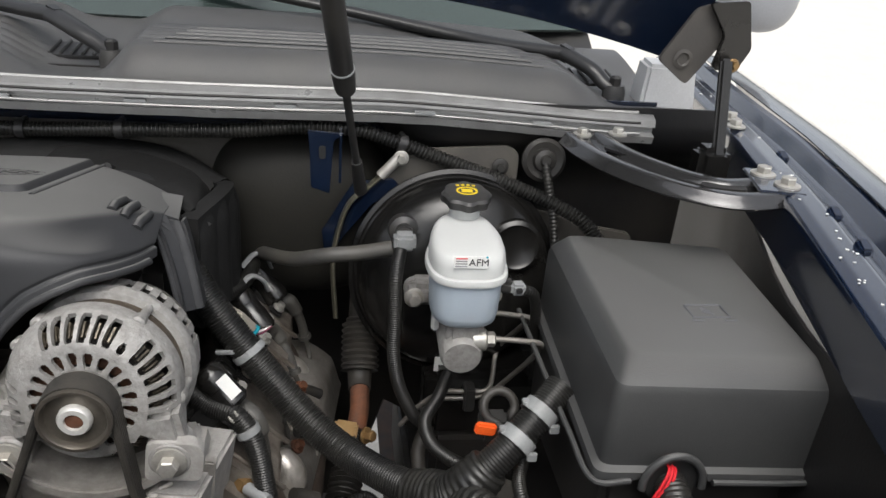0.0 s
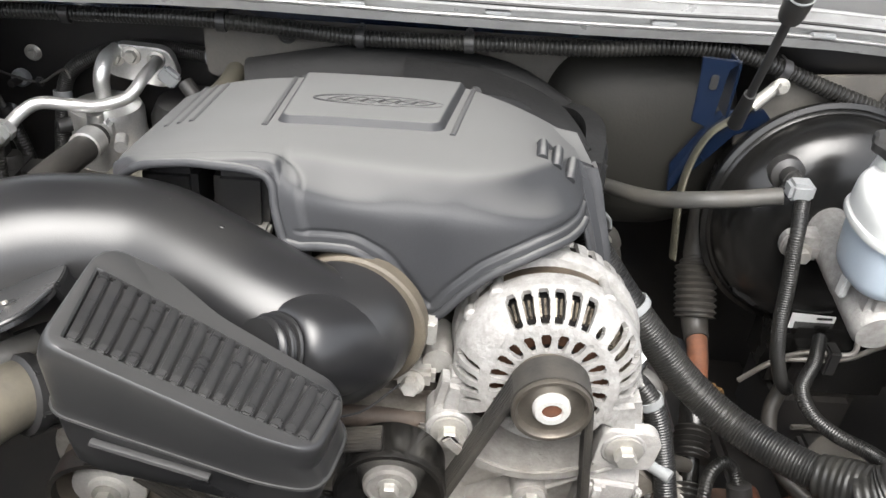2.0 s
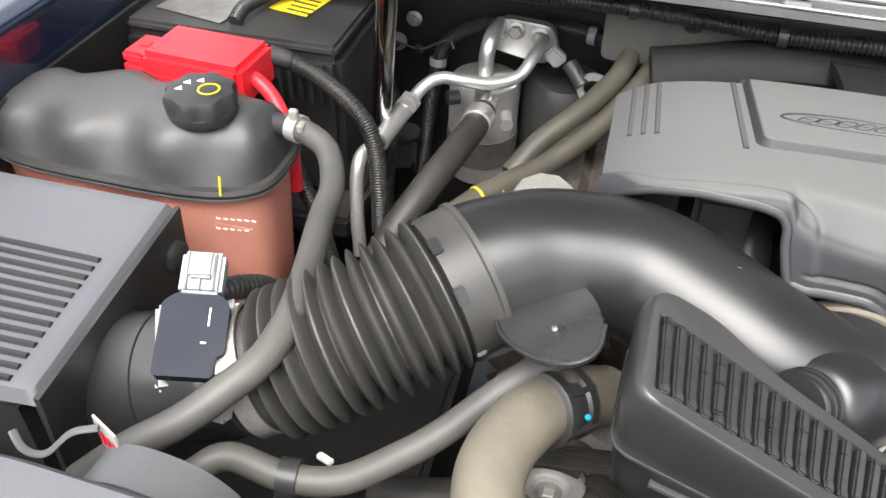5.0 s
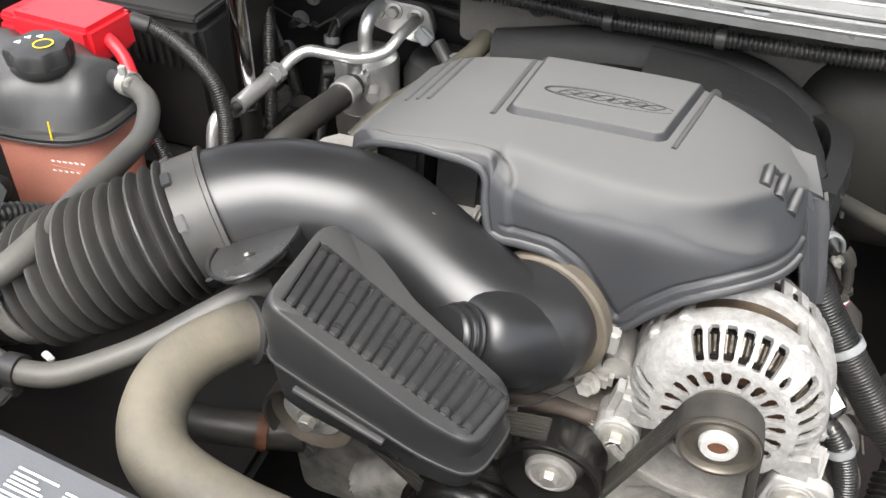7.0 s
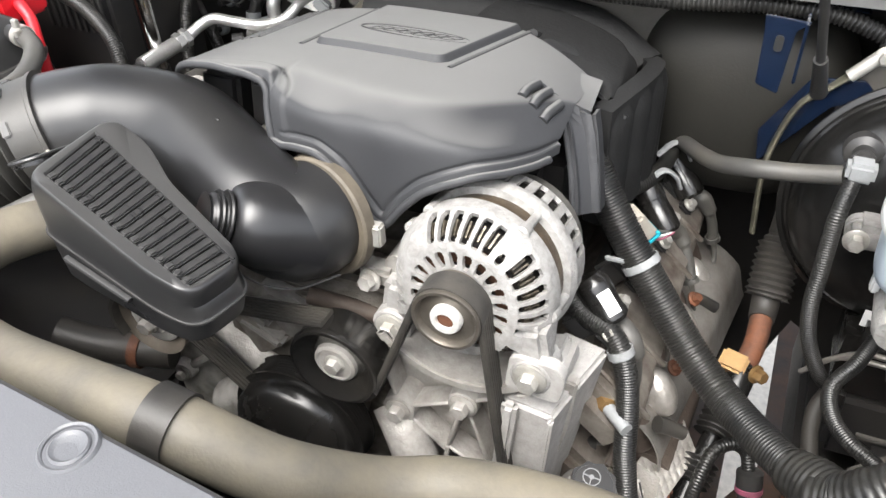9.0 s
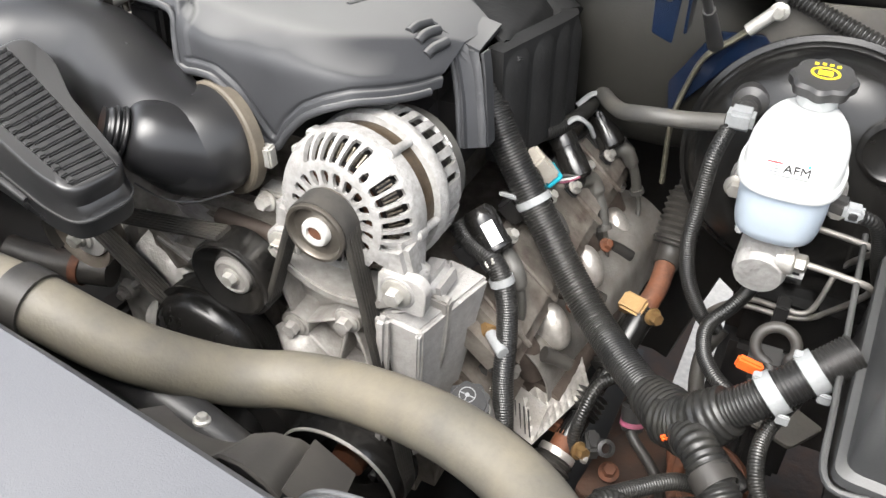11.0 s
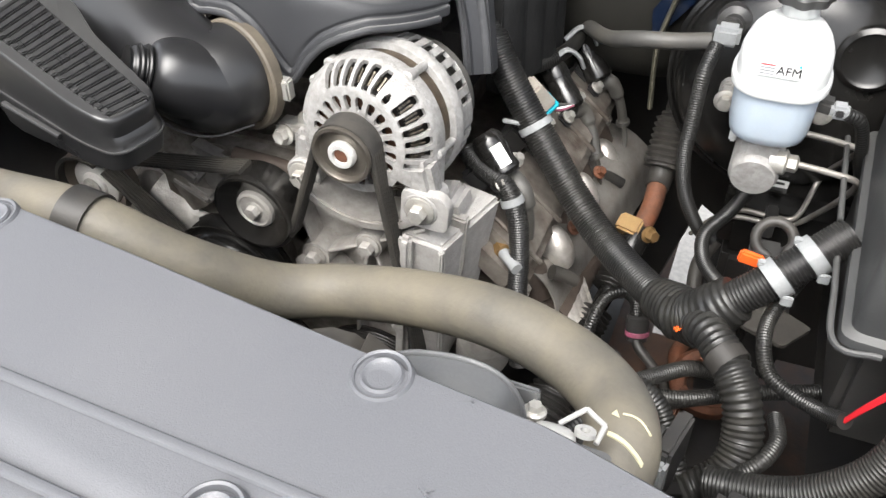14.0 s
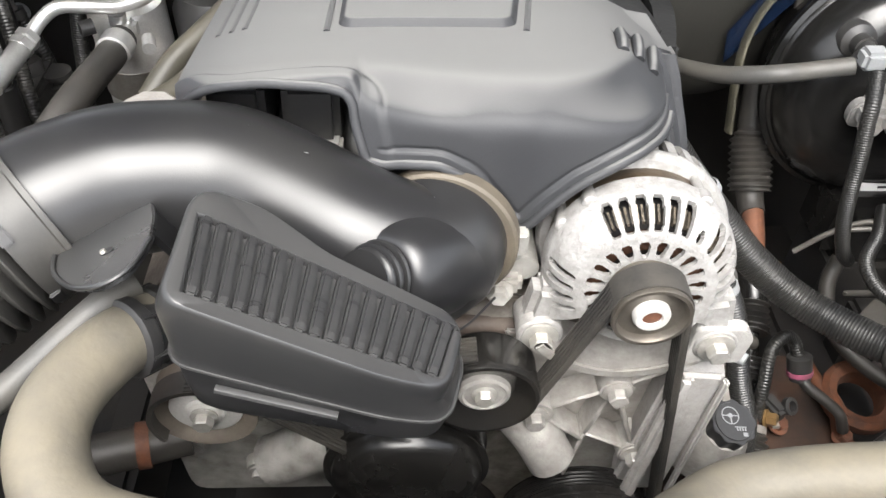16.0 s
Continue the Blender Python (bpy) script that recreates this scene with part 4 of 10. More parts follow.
def cover_sheet():
    """The shell's net of points: profiles from the rear edge over the crown and the two rounded creases to the lower edge."""
    xs = np.r_[np.linspace(-0.532, -0.405, 40), np.linspace(-0.4035, -0.389, 16), np.linspace(-0.387, -0.275, 48), np.linspace(-0.272, -0.158, 52)]
    net = []

    def curve(px, py):
        c, _ = spline([(a, b, 0) for a, b in zip(px, py)], 0.002)
        return lambda x: float(np.interp(x, c[:, 0], c[:, 1]))
    crown = curve([-0.532, -0.50, -0.42, -0.385, -0.35, -0.29, -0.25, -0.22, -0.19, -0.170, -0.158], [0.712, 0.690, 0.682, 0.677, 0.667, 0.655, 0.660, 0.680, 0.722, 0.752, 0.766])
    nose_x = [-0.42, -0.385, -0.35, -0.31, -0.27, -0.23, -0.20, -0.18, -0.165, -0.158]
    nose_y = curve(nose_x, [0.668, 0.641, 0.625, 0.621, 0.621, 0.626, 0.640, 0.664, 0.692, 0.717])
    nose_z = curve(nose_x, [1.204, 1.198, 1.199, 1.1985, 1.196, 1.192, 1.186, 1.179, 1.170, 1.162])
    for x in xs:
        ye, ze = lerp(x, FX, FY), lerp(x, FX, FZ)
        yr = rear_edge(x)
        yc, y2, z2 = crown(x), nose_y(x), nose_z(x)
        a = sstep(-0.405, -0.386, x)          # over the cut-out the profile ends in a short lip
        yl, zl = ye + 0.006, cover_top(x, ye + 0.006) - 0.002
        y2, z2 = yl + (y2 - yl) * a, zl + (z2 - zl) * a
        prof = [(y, cover_top(x, y)) for y in np.linspace(yr, yc, 14)] + [(y2, z2), (ye, ze)]
        prof = np.array(prof)
        s = np.r_[0, np.cumsum(np.hypot(*np.diff(prof, axis=0).T))]
        at = np.r_[np.linspace(0, s[-1] - 0.018, 84, endpoint=False), np.linspace(s[-1] - 0.018, s[-1], 22)]
        net.append(np.stack([np.full(len(at), x), np.interp(at, s, prof[:, 0]), np.interp(at, s, prof[:, 1])], 1))
    p = np.array(net)
    for k in range(5):                        # round the creases
        p[:, 1:-1] = 0.25 * p[:, :-2] + 0.5 * p[:, 1:-1] + 0.25 * p[:, 2:]
        if k < 3:
            p[1:-1] = 0.25 * p[:-2] + 0.5 * p[1:-1] + 0.25 * p[2:]
        p[1:-1, :-6] = 0.25 * p[:-2, :-6] + 0.5 * p[1:-1, :-6] + 0.25 * p[2:, :-6]
    return p


def engine_cover():
    ec = thing("engine_cover", "satin grey-black plastic engine cover with a raised emblem panel", "engine cover", at=(-0.33, 0.8, 1.05))
    p = cover_sheet()
    edge = p[:, -1].copy()
    du, dv = np.gradient(p, axis=0), np.gradient(p, axis=1)
    nn = np.cross(du, dv)
    nn /= np.maximum(np.linalg.norm(nn, axis=2), 1e-9)[:, :, None]
    nn *= np.sign(nn[:, :1, 2:3])
    flat = p.reshape(-1, 3)

    def reach(line):
        return np.sqrt(((flat[:, None] - line[None]) ** 2).sum(2).min(1)).reshape(p.shape[:2])
    hole, rim = reach(edge[edge[:, 0] < -0.389]), reach(edge[edge[:, 0] > -0.389])
    step = lambda a, b, d: (lambda q: q * q * (3 - 2 * q))(np.clip((d - a) / (b - a), 0, 1))
    lift = 0.0030 * (1 - step(0.017, 0.0215, hole))                    # raised border round the cut-out
    lift = np.maximum(lift, 0.0022 * (1 - step(0.0075, 0.0095, rim)))   # flange along the lower edge
    lift -= 0.0016 * np.exp(-((rim - 0.0108) / 0.0016) ** 2) * (hole > 0.012)
    p += nn * lift[:, :, None]
    nu, nv = p.shape[:2]
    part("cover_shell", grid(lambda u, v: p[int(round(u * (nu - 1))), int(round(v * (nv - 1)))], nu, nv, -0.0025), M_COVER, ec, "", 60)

    # rear section, a small step lower; its dark colour paints in the underhood reflection
    def rear(u, v):
        x = -0.535 + 0.415 * u
        y0 = rear_edge(x) - 0.004
        y = y0 + (1.035 - y0) * v
        side = sstep(-0.535, -0.50, x) * (1 - sstep(-0.17, -0.12, x) * sstep(0.0, 0.4, v))
        z = cover_top(x, min(y, 1.0)) - 0.004 - 0.10 * sstep(0.75, 1.0, v) - 0.06 * (1 - side) - 0.010 * v
        z += 0.004 * sstep(0.2, 0.4, abs(math.sin(u * 22))) * sstep(0.1, 0.2, v) * (1 - sstep(0.7, 0.8, v)) * sstep(0.7, 0.75, u)
        return (x, y, z)
    part("rear_section", grid(rear, 120, 40, 0.003), M_REAR, ec, "rear section of the cover, coloured dark for the underhood it reflects", 50)

    # rolled bead on the lower front edge
    part("edge_bead", sweep([tuple(q + n * 0.001) for q, n in zip(p[::3, -1], nn[::3, -1])], 0.0036, 10, 0.003), M_COVER, ec)

    # corner lid, recessed strip and leg at the driver's end
    lid_in, lid_f, lid_r = Vector((-0.197, 0.760, 1.1885)), Vector((-0.1445, 0.769, 1.1665)), Vector((-0.1385, 0.812, 1.1645))
    rear_in = Vector((-0.200, 0.842, 1.1815))
    rear_in.z = cover_top(rear_in.x, rear_in.y) - 0.004
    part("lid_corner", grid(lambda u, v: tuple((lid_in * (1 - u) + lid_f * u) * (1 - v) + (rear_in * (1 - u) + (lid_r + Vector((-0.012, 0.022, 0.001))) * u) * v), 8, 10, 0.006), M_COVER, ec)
    inner = [Vector(q) for q in ((-0.195, 0.7625, 1.186), (-0.167, 0.751, 1.164), (-0.155, 0.741, 1.137), (-0.146, 0.727, 1.110), (-0.141, 0.719, 1.088))]
    outer = [Vector(q) for q in ((-0.1455, 0.7700, 1.163), (-0.1395, 0.7625, 1.146), (-0.1345, 0.7550, 1.125), (-0.1290, 0.7460, 1.103), (-0.1250, 0.7390, 1.083))]
    ci, _ = spline(inner, 0.005)
    co, _ = spline(outer, 0.004)

    def leg(u, v):
        a = ci[min(int(v * (len(ci) - 1) + 0.5), len(ci) - 1)]
        b = co[min(int(v * (len(co) - 1) + 0.5), len(co) - 1)]
        q = a + (b - a) * u
        dish = 0.004 * sstep(0.0, 0.14, u) * (1 - sstep(0.80, 0.94, u))
        return tuple(Vector(q) + Vector((0.25, -0.85, 0.45)).normalized() * (0.003 - dish))
    part("corner_leg", grid(leg, 22, 34, 0.006), M_COVER, ec, "", 50)
    part("leg_bead", sweep([leg(0.0, v) for v in np.linspace(0, 1, 14)], 0.0026, 8, 0.004), M_COVER, ec)
    part("leg_side", grid(lambda u, v: tuple(Vector(leg(1.0, v)) + Vector((0.002, 0.016 * u, -0.002 * u))), 5, 20, 0.003), M_COVER, ec)

    # raised emblem panel with rounded front corners
    def panel(u, v):
        s = 2 * u - 1
        w = v ** 1.4
        y = 0.746 + 0.155 * w
        half = 0.0705 + 0.012 * w
        dx, dy = (1 - abs(s)) * half, y - 0.746
        r = 0.014
        edge_d = min(dx, dy) if (dx > r or dy > r) else r - math.hypot(r - dx, r - dy)
        x = -0.3475 + 0.011 * w + s * half
        return (x, y, cover_top(x, y) - 0.0015 + 0.0080 * sstep(-0.0005, 0.007, edge_d))
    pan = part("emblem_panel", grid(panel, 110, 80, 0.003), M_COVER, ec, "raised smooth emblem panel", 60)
    for sx in (-1, 1):
        line = [(-0.3475 + 0.011 * w + sx * (0.077 + 0.012 * w), 0.742 + 0.160 * w) for w in np.linspace(0, 1, 24)]
        part("panel_groove", sweep([(x, y, cover_top(x, y) - 0.0012) for x, y in line], 0.0030, 8, 0.006), M_COVER, ec)
        part("panel_ridge", sweep([(-0.330 + sx * (0.085 + 0.012 * w), 0.905 + 0.085 * w, cover_top(-0.330 + sx * 0.09, 0.905 + 0.085 * w) - 0.002 - 0.012 * w) for w in np.linspace(0, 1, 12)], 0.006, 8, 0.006), M_REAR, ec)
    # oval emblem with plain slanted bars
    def on_top(a, b, lift=0.0066):
        x, y = -0.3355 + a, 0.808 + b
        return (x, y, cover_top(x, y) + lift)
    part("emblem_ring", sweep([on_top(0.058 * math.cos(w), 0.0150 * math.sin(w)) for w in np.linspace(0.15, 2 * math.pi - 0.25, 60)], lambda s, l: 0.0003 + 0.0009 * (0.5 - 0.5 * math.cos(2 * math.pi * s / l)), 6, 0.003), M_INK, pan, "dark oval emblem outline")
    for k in range(6):
        x0, wide = -0.036 + 0.0150 * k, (0.0058, 0.0058, 0.0054, 0.0050, 0.0050, 0.0062)[k]
        h = 0.0068 - 0.0004 * abs(k - 2.5)
        out = [on_top(x0 + a * wide + b * 0.005, b * h) for a, b in ((-1, -1), (1, -1), (1, 1), (-1, 1), (-1, -0.7))]
        part("emblem_bar", sweep(out, 0.0007, 5, 0.002), M_INK, pan)
        part("emblem_bar", sweep([on_top(x0 - wide * 0.6, 0), on_top(x0, 0.0004), on_top(x0 + wide * 0.6, 0)], 0.0006, 5, 0.002), M_INK, pan)
    # three short round ribs against the recessed strip, and fine ribs along the left shoulder
    def shell_z(x, y):
        return float(flat[np.argmin((flat[:, 0] - x) ** 2 + (flat[:, 1] - y) ** 2), 2])
    for k in range(3):
        a, b = Vector((-0.1965, 0.727)).lerp(Vector((-0.1735, 0.7160)), k / 2), Vector((-0.1925, 0.7600)).lerp(Vector((-0.1675, 0.7460)), k / 2)
        run = [a.lerp(b, w) for w in (0, 0.3, 0.65, 1)]
        part("shoulder_rib", sweep([(q.x, q.y, shell_z(q.x, q.y) + lift) for q, lift in zip(run, (-0.001, 0.0025, 0.0028, 0.0028))], 0.0048, 12, 0.002), M_COVER, ec)
    for k in range(3):
        x = -0.517 + 0.011 * k
        part("side_rib", sweep([(x + 0.002, y, cover_top(x, y) - 0.0006) for y in np.linspace(0.77, 0.90, 6)], 0.0026, 8, 0.006), M_COVER, ec)
    # dark interior seen through the cut-out: two intake runners
    inn = thing("intake_manifold", "black plastic intake manifold under the cover", "manifold", at=(-0.4, 0.8, 1.0))
    part("plenum", block((0.34, 0.24, 0.12), Matrix.Translation((-0.33, 0.85, 1.075)), 0.02), M_DARK, inn)
    for x in (-0.492, -0.436):
        part("runner_box", block((0.044, 0.10, 0.05), Matrix.Translation((x, 0.740, 1.149)) @ Matrix.Rotation(radians(-8), 4, "X"), 0.006), M_BLACK, inn)
        part("runner_tab", block((0.034, 0.030, 0.012), Matrix.Translation((x + 0.006, 0.684, 1.130)), 0.003), M_CAST, inn, "grey runner tab")
    for x in (-0.50, -0.455, -0.41):
        part("runner", sweep([(x, 0.86, 1.12), (x + 0.003, 0.79, 1.135), (x + 0.006, 0.73, 1.125), (x + 0.008, 0.70, 1.09)], 0.019, 14, 0.008), M_BLACK, inn)
        part("runner_foot", block((0.03, 0.02, 0.02), Matrix.Translation((x + 0.008, 0.695, 1.085)), 0.003), M_BLOCK, inn, "grey metal runner foot")
    # ribbed black acoustic foam at the cover's side and back
    foam = thing("acoustic_pad", "black moulded acoustic foam behind the engine cover", "acoustic foam", at=(-0.15, 0.9, 1.0))

    def fm(u, v):
        y = 0.80 + 0.235 * u
        z = 1.155 - 0.05 * u ** 2 - 0.13 * v
        x = -0.150 + 0.02 * math.sin(u * 3) - 0.06 * max(0, u - 0.7) * 3 * 0.3
        rib = 0.006 * sstep(0.5, 1.0, abs(math.sin(u * 16))) * sstep(0.05, 0.2, v)
        return (x + rib, y, z)
    part("foam_side", grid(fm, 60, 24, 0.02), M_FOAM, foam)
    inner, _ = spline([(x, rear_edge(x) - 0.006, cover_top(x, rear_edge(x)) - 0.006) for x in (-0.32, -0.27, -0.23, -0.195, -0.165, -0.142)], 0.006)
    outer, _ = spline([(-0.32, 1.045, 1.150), (-0.24, 1.040, 1.146), (-0.175, 1.020, 1.134), (-0.143, 0.965, 1.136), (-0.136, 0.89, 1.146), (-0.135, 0.825, 1.150)], 0.006)

    def roof(u, v):
        a = Vector(inner[int(round(u * (len(inner) - 1)))]).lerp(Vector(outer[int(round(u * (len(outer) - 1)))]), v)
        return (a.x, a.y, a.z + 0.006 * math.sin(math.pi * v) - 0.012 * sstep(0.85, 1.0, v))
    part("foam_top", grid(roof, 40, 20, 0.010), M_FOAM, foam)
    part("foam_back", sweep([(-0.50, 1.02, 1.115), (-0.36, 1.035, 1.135), (-0.22, 1.03, 1.13), (-0.14, 1.0, 1.10)], 0.035, 12, 0.02, 0.7), M_FOAM, foam)


engine_cover()


def intake_duct():
    du = thing("intake_duct", "smooth black plastic air intake duct into the throttle body", "air duct", at=(-0.48, 0.6, 1.08))
    c = [(-0.612, 0.597, 1.144), (-0.590, 0.610, 1.148), (-0.555, 0.625, 1.150), (-0.495, 0.632, 1.146), (-0.445, 0.614, 1.136), (-0.395, 0.592, 1.123), (-0.356, 0.586, 1.112), (-0.342, 0.598, 1.110), (-0.340, 0.622, 1.110)]
    part("duct_pipe", sweep(c, lambda s, l: 0.054 - 0.004 * s / l, 40, 0.006), M_DUCT, du)
    tr = part("throttle_collar", lathe([(0.046, 0), (0.0540, 0.000), (0.0560, 0.002), (0.0560, 0.012), (0.051, 0.014), (0.044, 0.018)], along((-0.338, 0.606, 1.108), (-0.316, 0.690, 1.100)), 48), M_COLLAR, du, "dusty metal throttle collar")
    part("collar_clamp", block((0.012, 0.012, 0.022), Matrix.Translation((-0.281, 0.606, 1.106)), 0.002), M_STEEL, tr)
    # moulded dome on the duct and the ringed spout to the resonator
    n0, n1 = Vector((-0.350, 0.570, 1.120)), Vector((-0.387, 0.529, 1.148))
    d = (n1 - n0).normalized()
    part("spout_dome", lathe([(0.039, -0.028), (0.0385, 0.000), (0.0372, 0.018), (0.0350, 0.029), (0.0320, 0.0375), (0.0285, 0.0430), (0.0252, 0.0458), (0.0225, 0.0470), (0.0190, 0.0474)], along(n0, n1), 56), M_DUCT, du)
    part("resonator_neck", sweep([n0 + d * 0.045, n0 + d * 0.052, n0 + d * 0.060, n0 + d * 0.068], lambda s, l: 0.0192 + 0.0014 * math.cos(s * 780), 32, 0.0010), M_DUCT, du)
    for r, w in ((0.0232, 0.0485), (0.0222, 0.0555)):
        part("neck_ring", lathe([(0.0185, 0), (r, 0.0006), (r + 0.0008, 0.0020), (r, 0.0034), (0.0185, 0.004)], along(n0 + d * w, n0 + d * (w + 0.1)), 40), M_DUCT, du)
    # mould seam under the elbow, small gate marks on the crown
    part("mould_seam", sweep([(-0.372, 0.527, 1.098), (-0.350, 0.532, 1.086), (-0.325, 0.545, 1.080), (-0.300, 0.572, 1.082)], 0.0010, 6, 0.004), M_DUCT, du)
    for x, y, z in ((-0.520, 0.635, 1.199), (-0.470, 0.628, 1.194), (-0.430, 0.610, 1.185)):
        part("gate_mark", block((0.005, 0.002, 0.0016), Matrix.Translation((x, y, z)) @ Matrix.Rotation(radians(-12), 4, "Z"), 0.0005, 1), M_DUCT, du)
    # bracket tab: a tear-drop plate on a web from the duct
    nrm = Vector((-0.42, 0.24, 1.0)).normalized()
    hole = Vector((-0.541, 0.528, 1.175))
    tx = Vector((1, 0, 0.42)).normalized()
    ty = nrm.cross(tx)
    tm = Matrix(((tx.x, ty.x, nrm.x, hole.x), (tx.y, ty.y, nrm.y, hole.y), (tx.z, ty.z, nrm.z, hole.z), (0, 0, 0, 1)))
    tear = [tm.inverted() @ Vector(q) for q in ((-0.531, 0.590, 1.160), (-0.560, 0.585, 1.150), (-0.583, 0.572, 1.142), (-0.583, 0.548, 1.148), (-0.572, 0.520, 1.160), (-0.552, 0.496, 1.178), (-0.530, 0.487, 1.190), (-0.516, 0.498, 1.194), (-0.513, 0.526, 1.188), (-0.520, 0.560, 1.176))]
    tab = part("bracket_tab", plate(rounded([(q.x, q.y) for q in tear], 0.012, 4), 0.005, tm @ Matrix.Translation((0, 0, -0.005)), 0.0018), M_RES, du)
    part("tab_rim", moved(sweep([(q.x, q.y, 0.0004) for q in (tear[1:9])], 0.0016, 8, 0.003), tm), M_RES, tab)
    part("tab_hole", lathe([(0.0040, 0.0), (0.0040, 0.0006)], tm, 18), M_INK, tab)
    part("tab_pin", lathe([(0.0022, 0.0006), (0.0018, 0.0024)], tm @ Matrix.Translation((-0.002, -0.001, 0)), 10), M_STEEL, tab)
    web = [Vector(q) for q in ((-0.531, 0.592, 1.157), (-0.514, 0.535, 1.184), (-0.505, 0.545, 1.150), (-0.512, 0.590, 1.130))]
    part("tab_gusset", grid(lambda u, v: tuple((web[0] * (1 - u) + web[1] * u) * (1 - v) + (web[3] * (1 - u) + web[2] * u) * v), 8, 6, 0.004), M_DUCT, du)
    # cuff and bellows
    be = thing("intake_bellows", "black rubber accordion intake bellows with ribs", "air hose", at=(-0.7, 0.54, 1.05))
    b = [(-0.765, 0.508, 1.086), (-0.735, 0.517, 1.097), (-0.70, 0.532, 1.112), (-0.665, 0.553, 1.126), (-0.634, 0.577, 1.137), (-0.608, 0.598, 1.145)]
    n = 12

    def rad(s, l):
        if s < 0.028:
            return 0.047
        if s > l - 0.030:
            return 0.0565 + (0.002 if l - s < 0.005 else 0)
        k = (s - 0.028) / (l - 0.058) * n
        return 0.0432 + 0.0138 * abs(math.sin(math.pi * k)) ** 1.3 + 0.003 * s / l
    part("bellows", sweep(b, rad, 48, 0.0013), M_BELLOWS, be)
    cm = along((-0.632, 0.5785, 1.1375), (-0.612, 0.595, 1.1438))
    for w in (60, 100, 140, 200, 20):
        part("cuff_clip", block((0.003, 0.014, 0.008), cm @ Matrix.Rotation(radians(w), 4, "Z") @ Matrix.Translation((0.0572, 0, 0.004)), 0.001), M_DUCT, be)
    part("clamp_band", lathe([(0.049, 0), (0.0508, 0), (0.0508, 0.014), (0.049, 0.014)], along((-0.757, 0.510, 1.089), (-0.72, 0.523, 1.104)), 40, closed=True), M_STEEL, be, "bright worm-drive hose clamp")
    part("clamp_screw", block((0.014, 0.012, 0.034), Matrix.Translation((-0.752, 0.463, 1.115)) @ Matrix.Rotation(radians(-35), 4, "X"), 0.003), M_STEEL, be)


intake_duct()


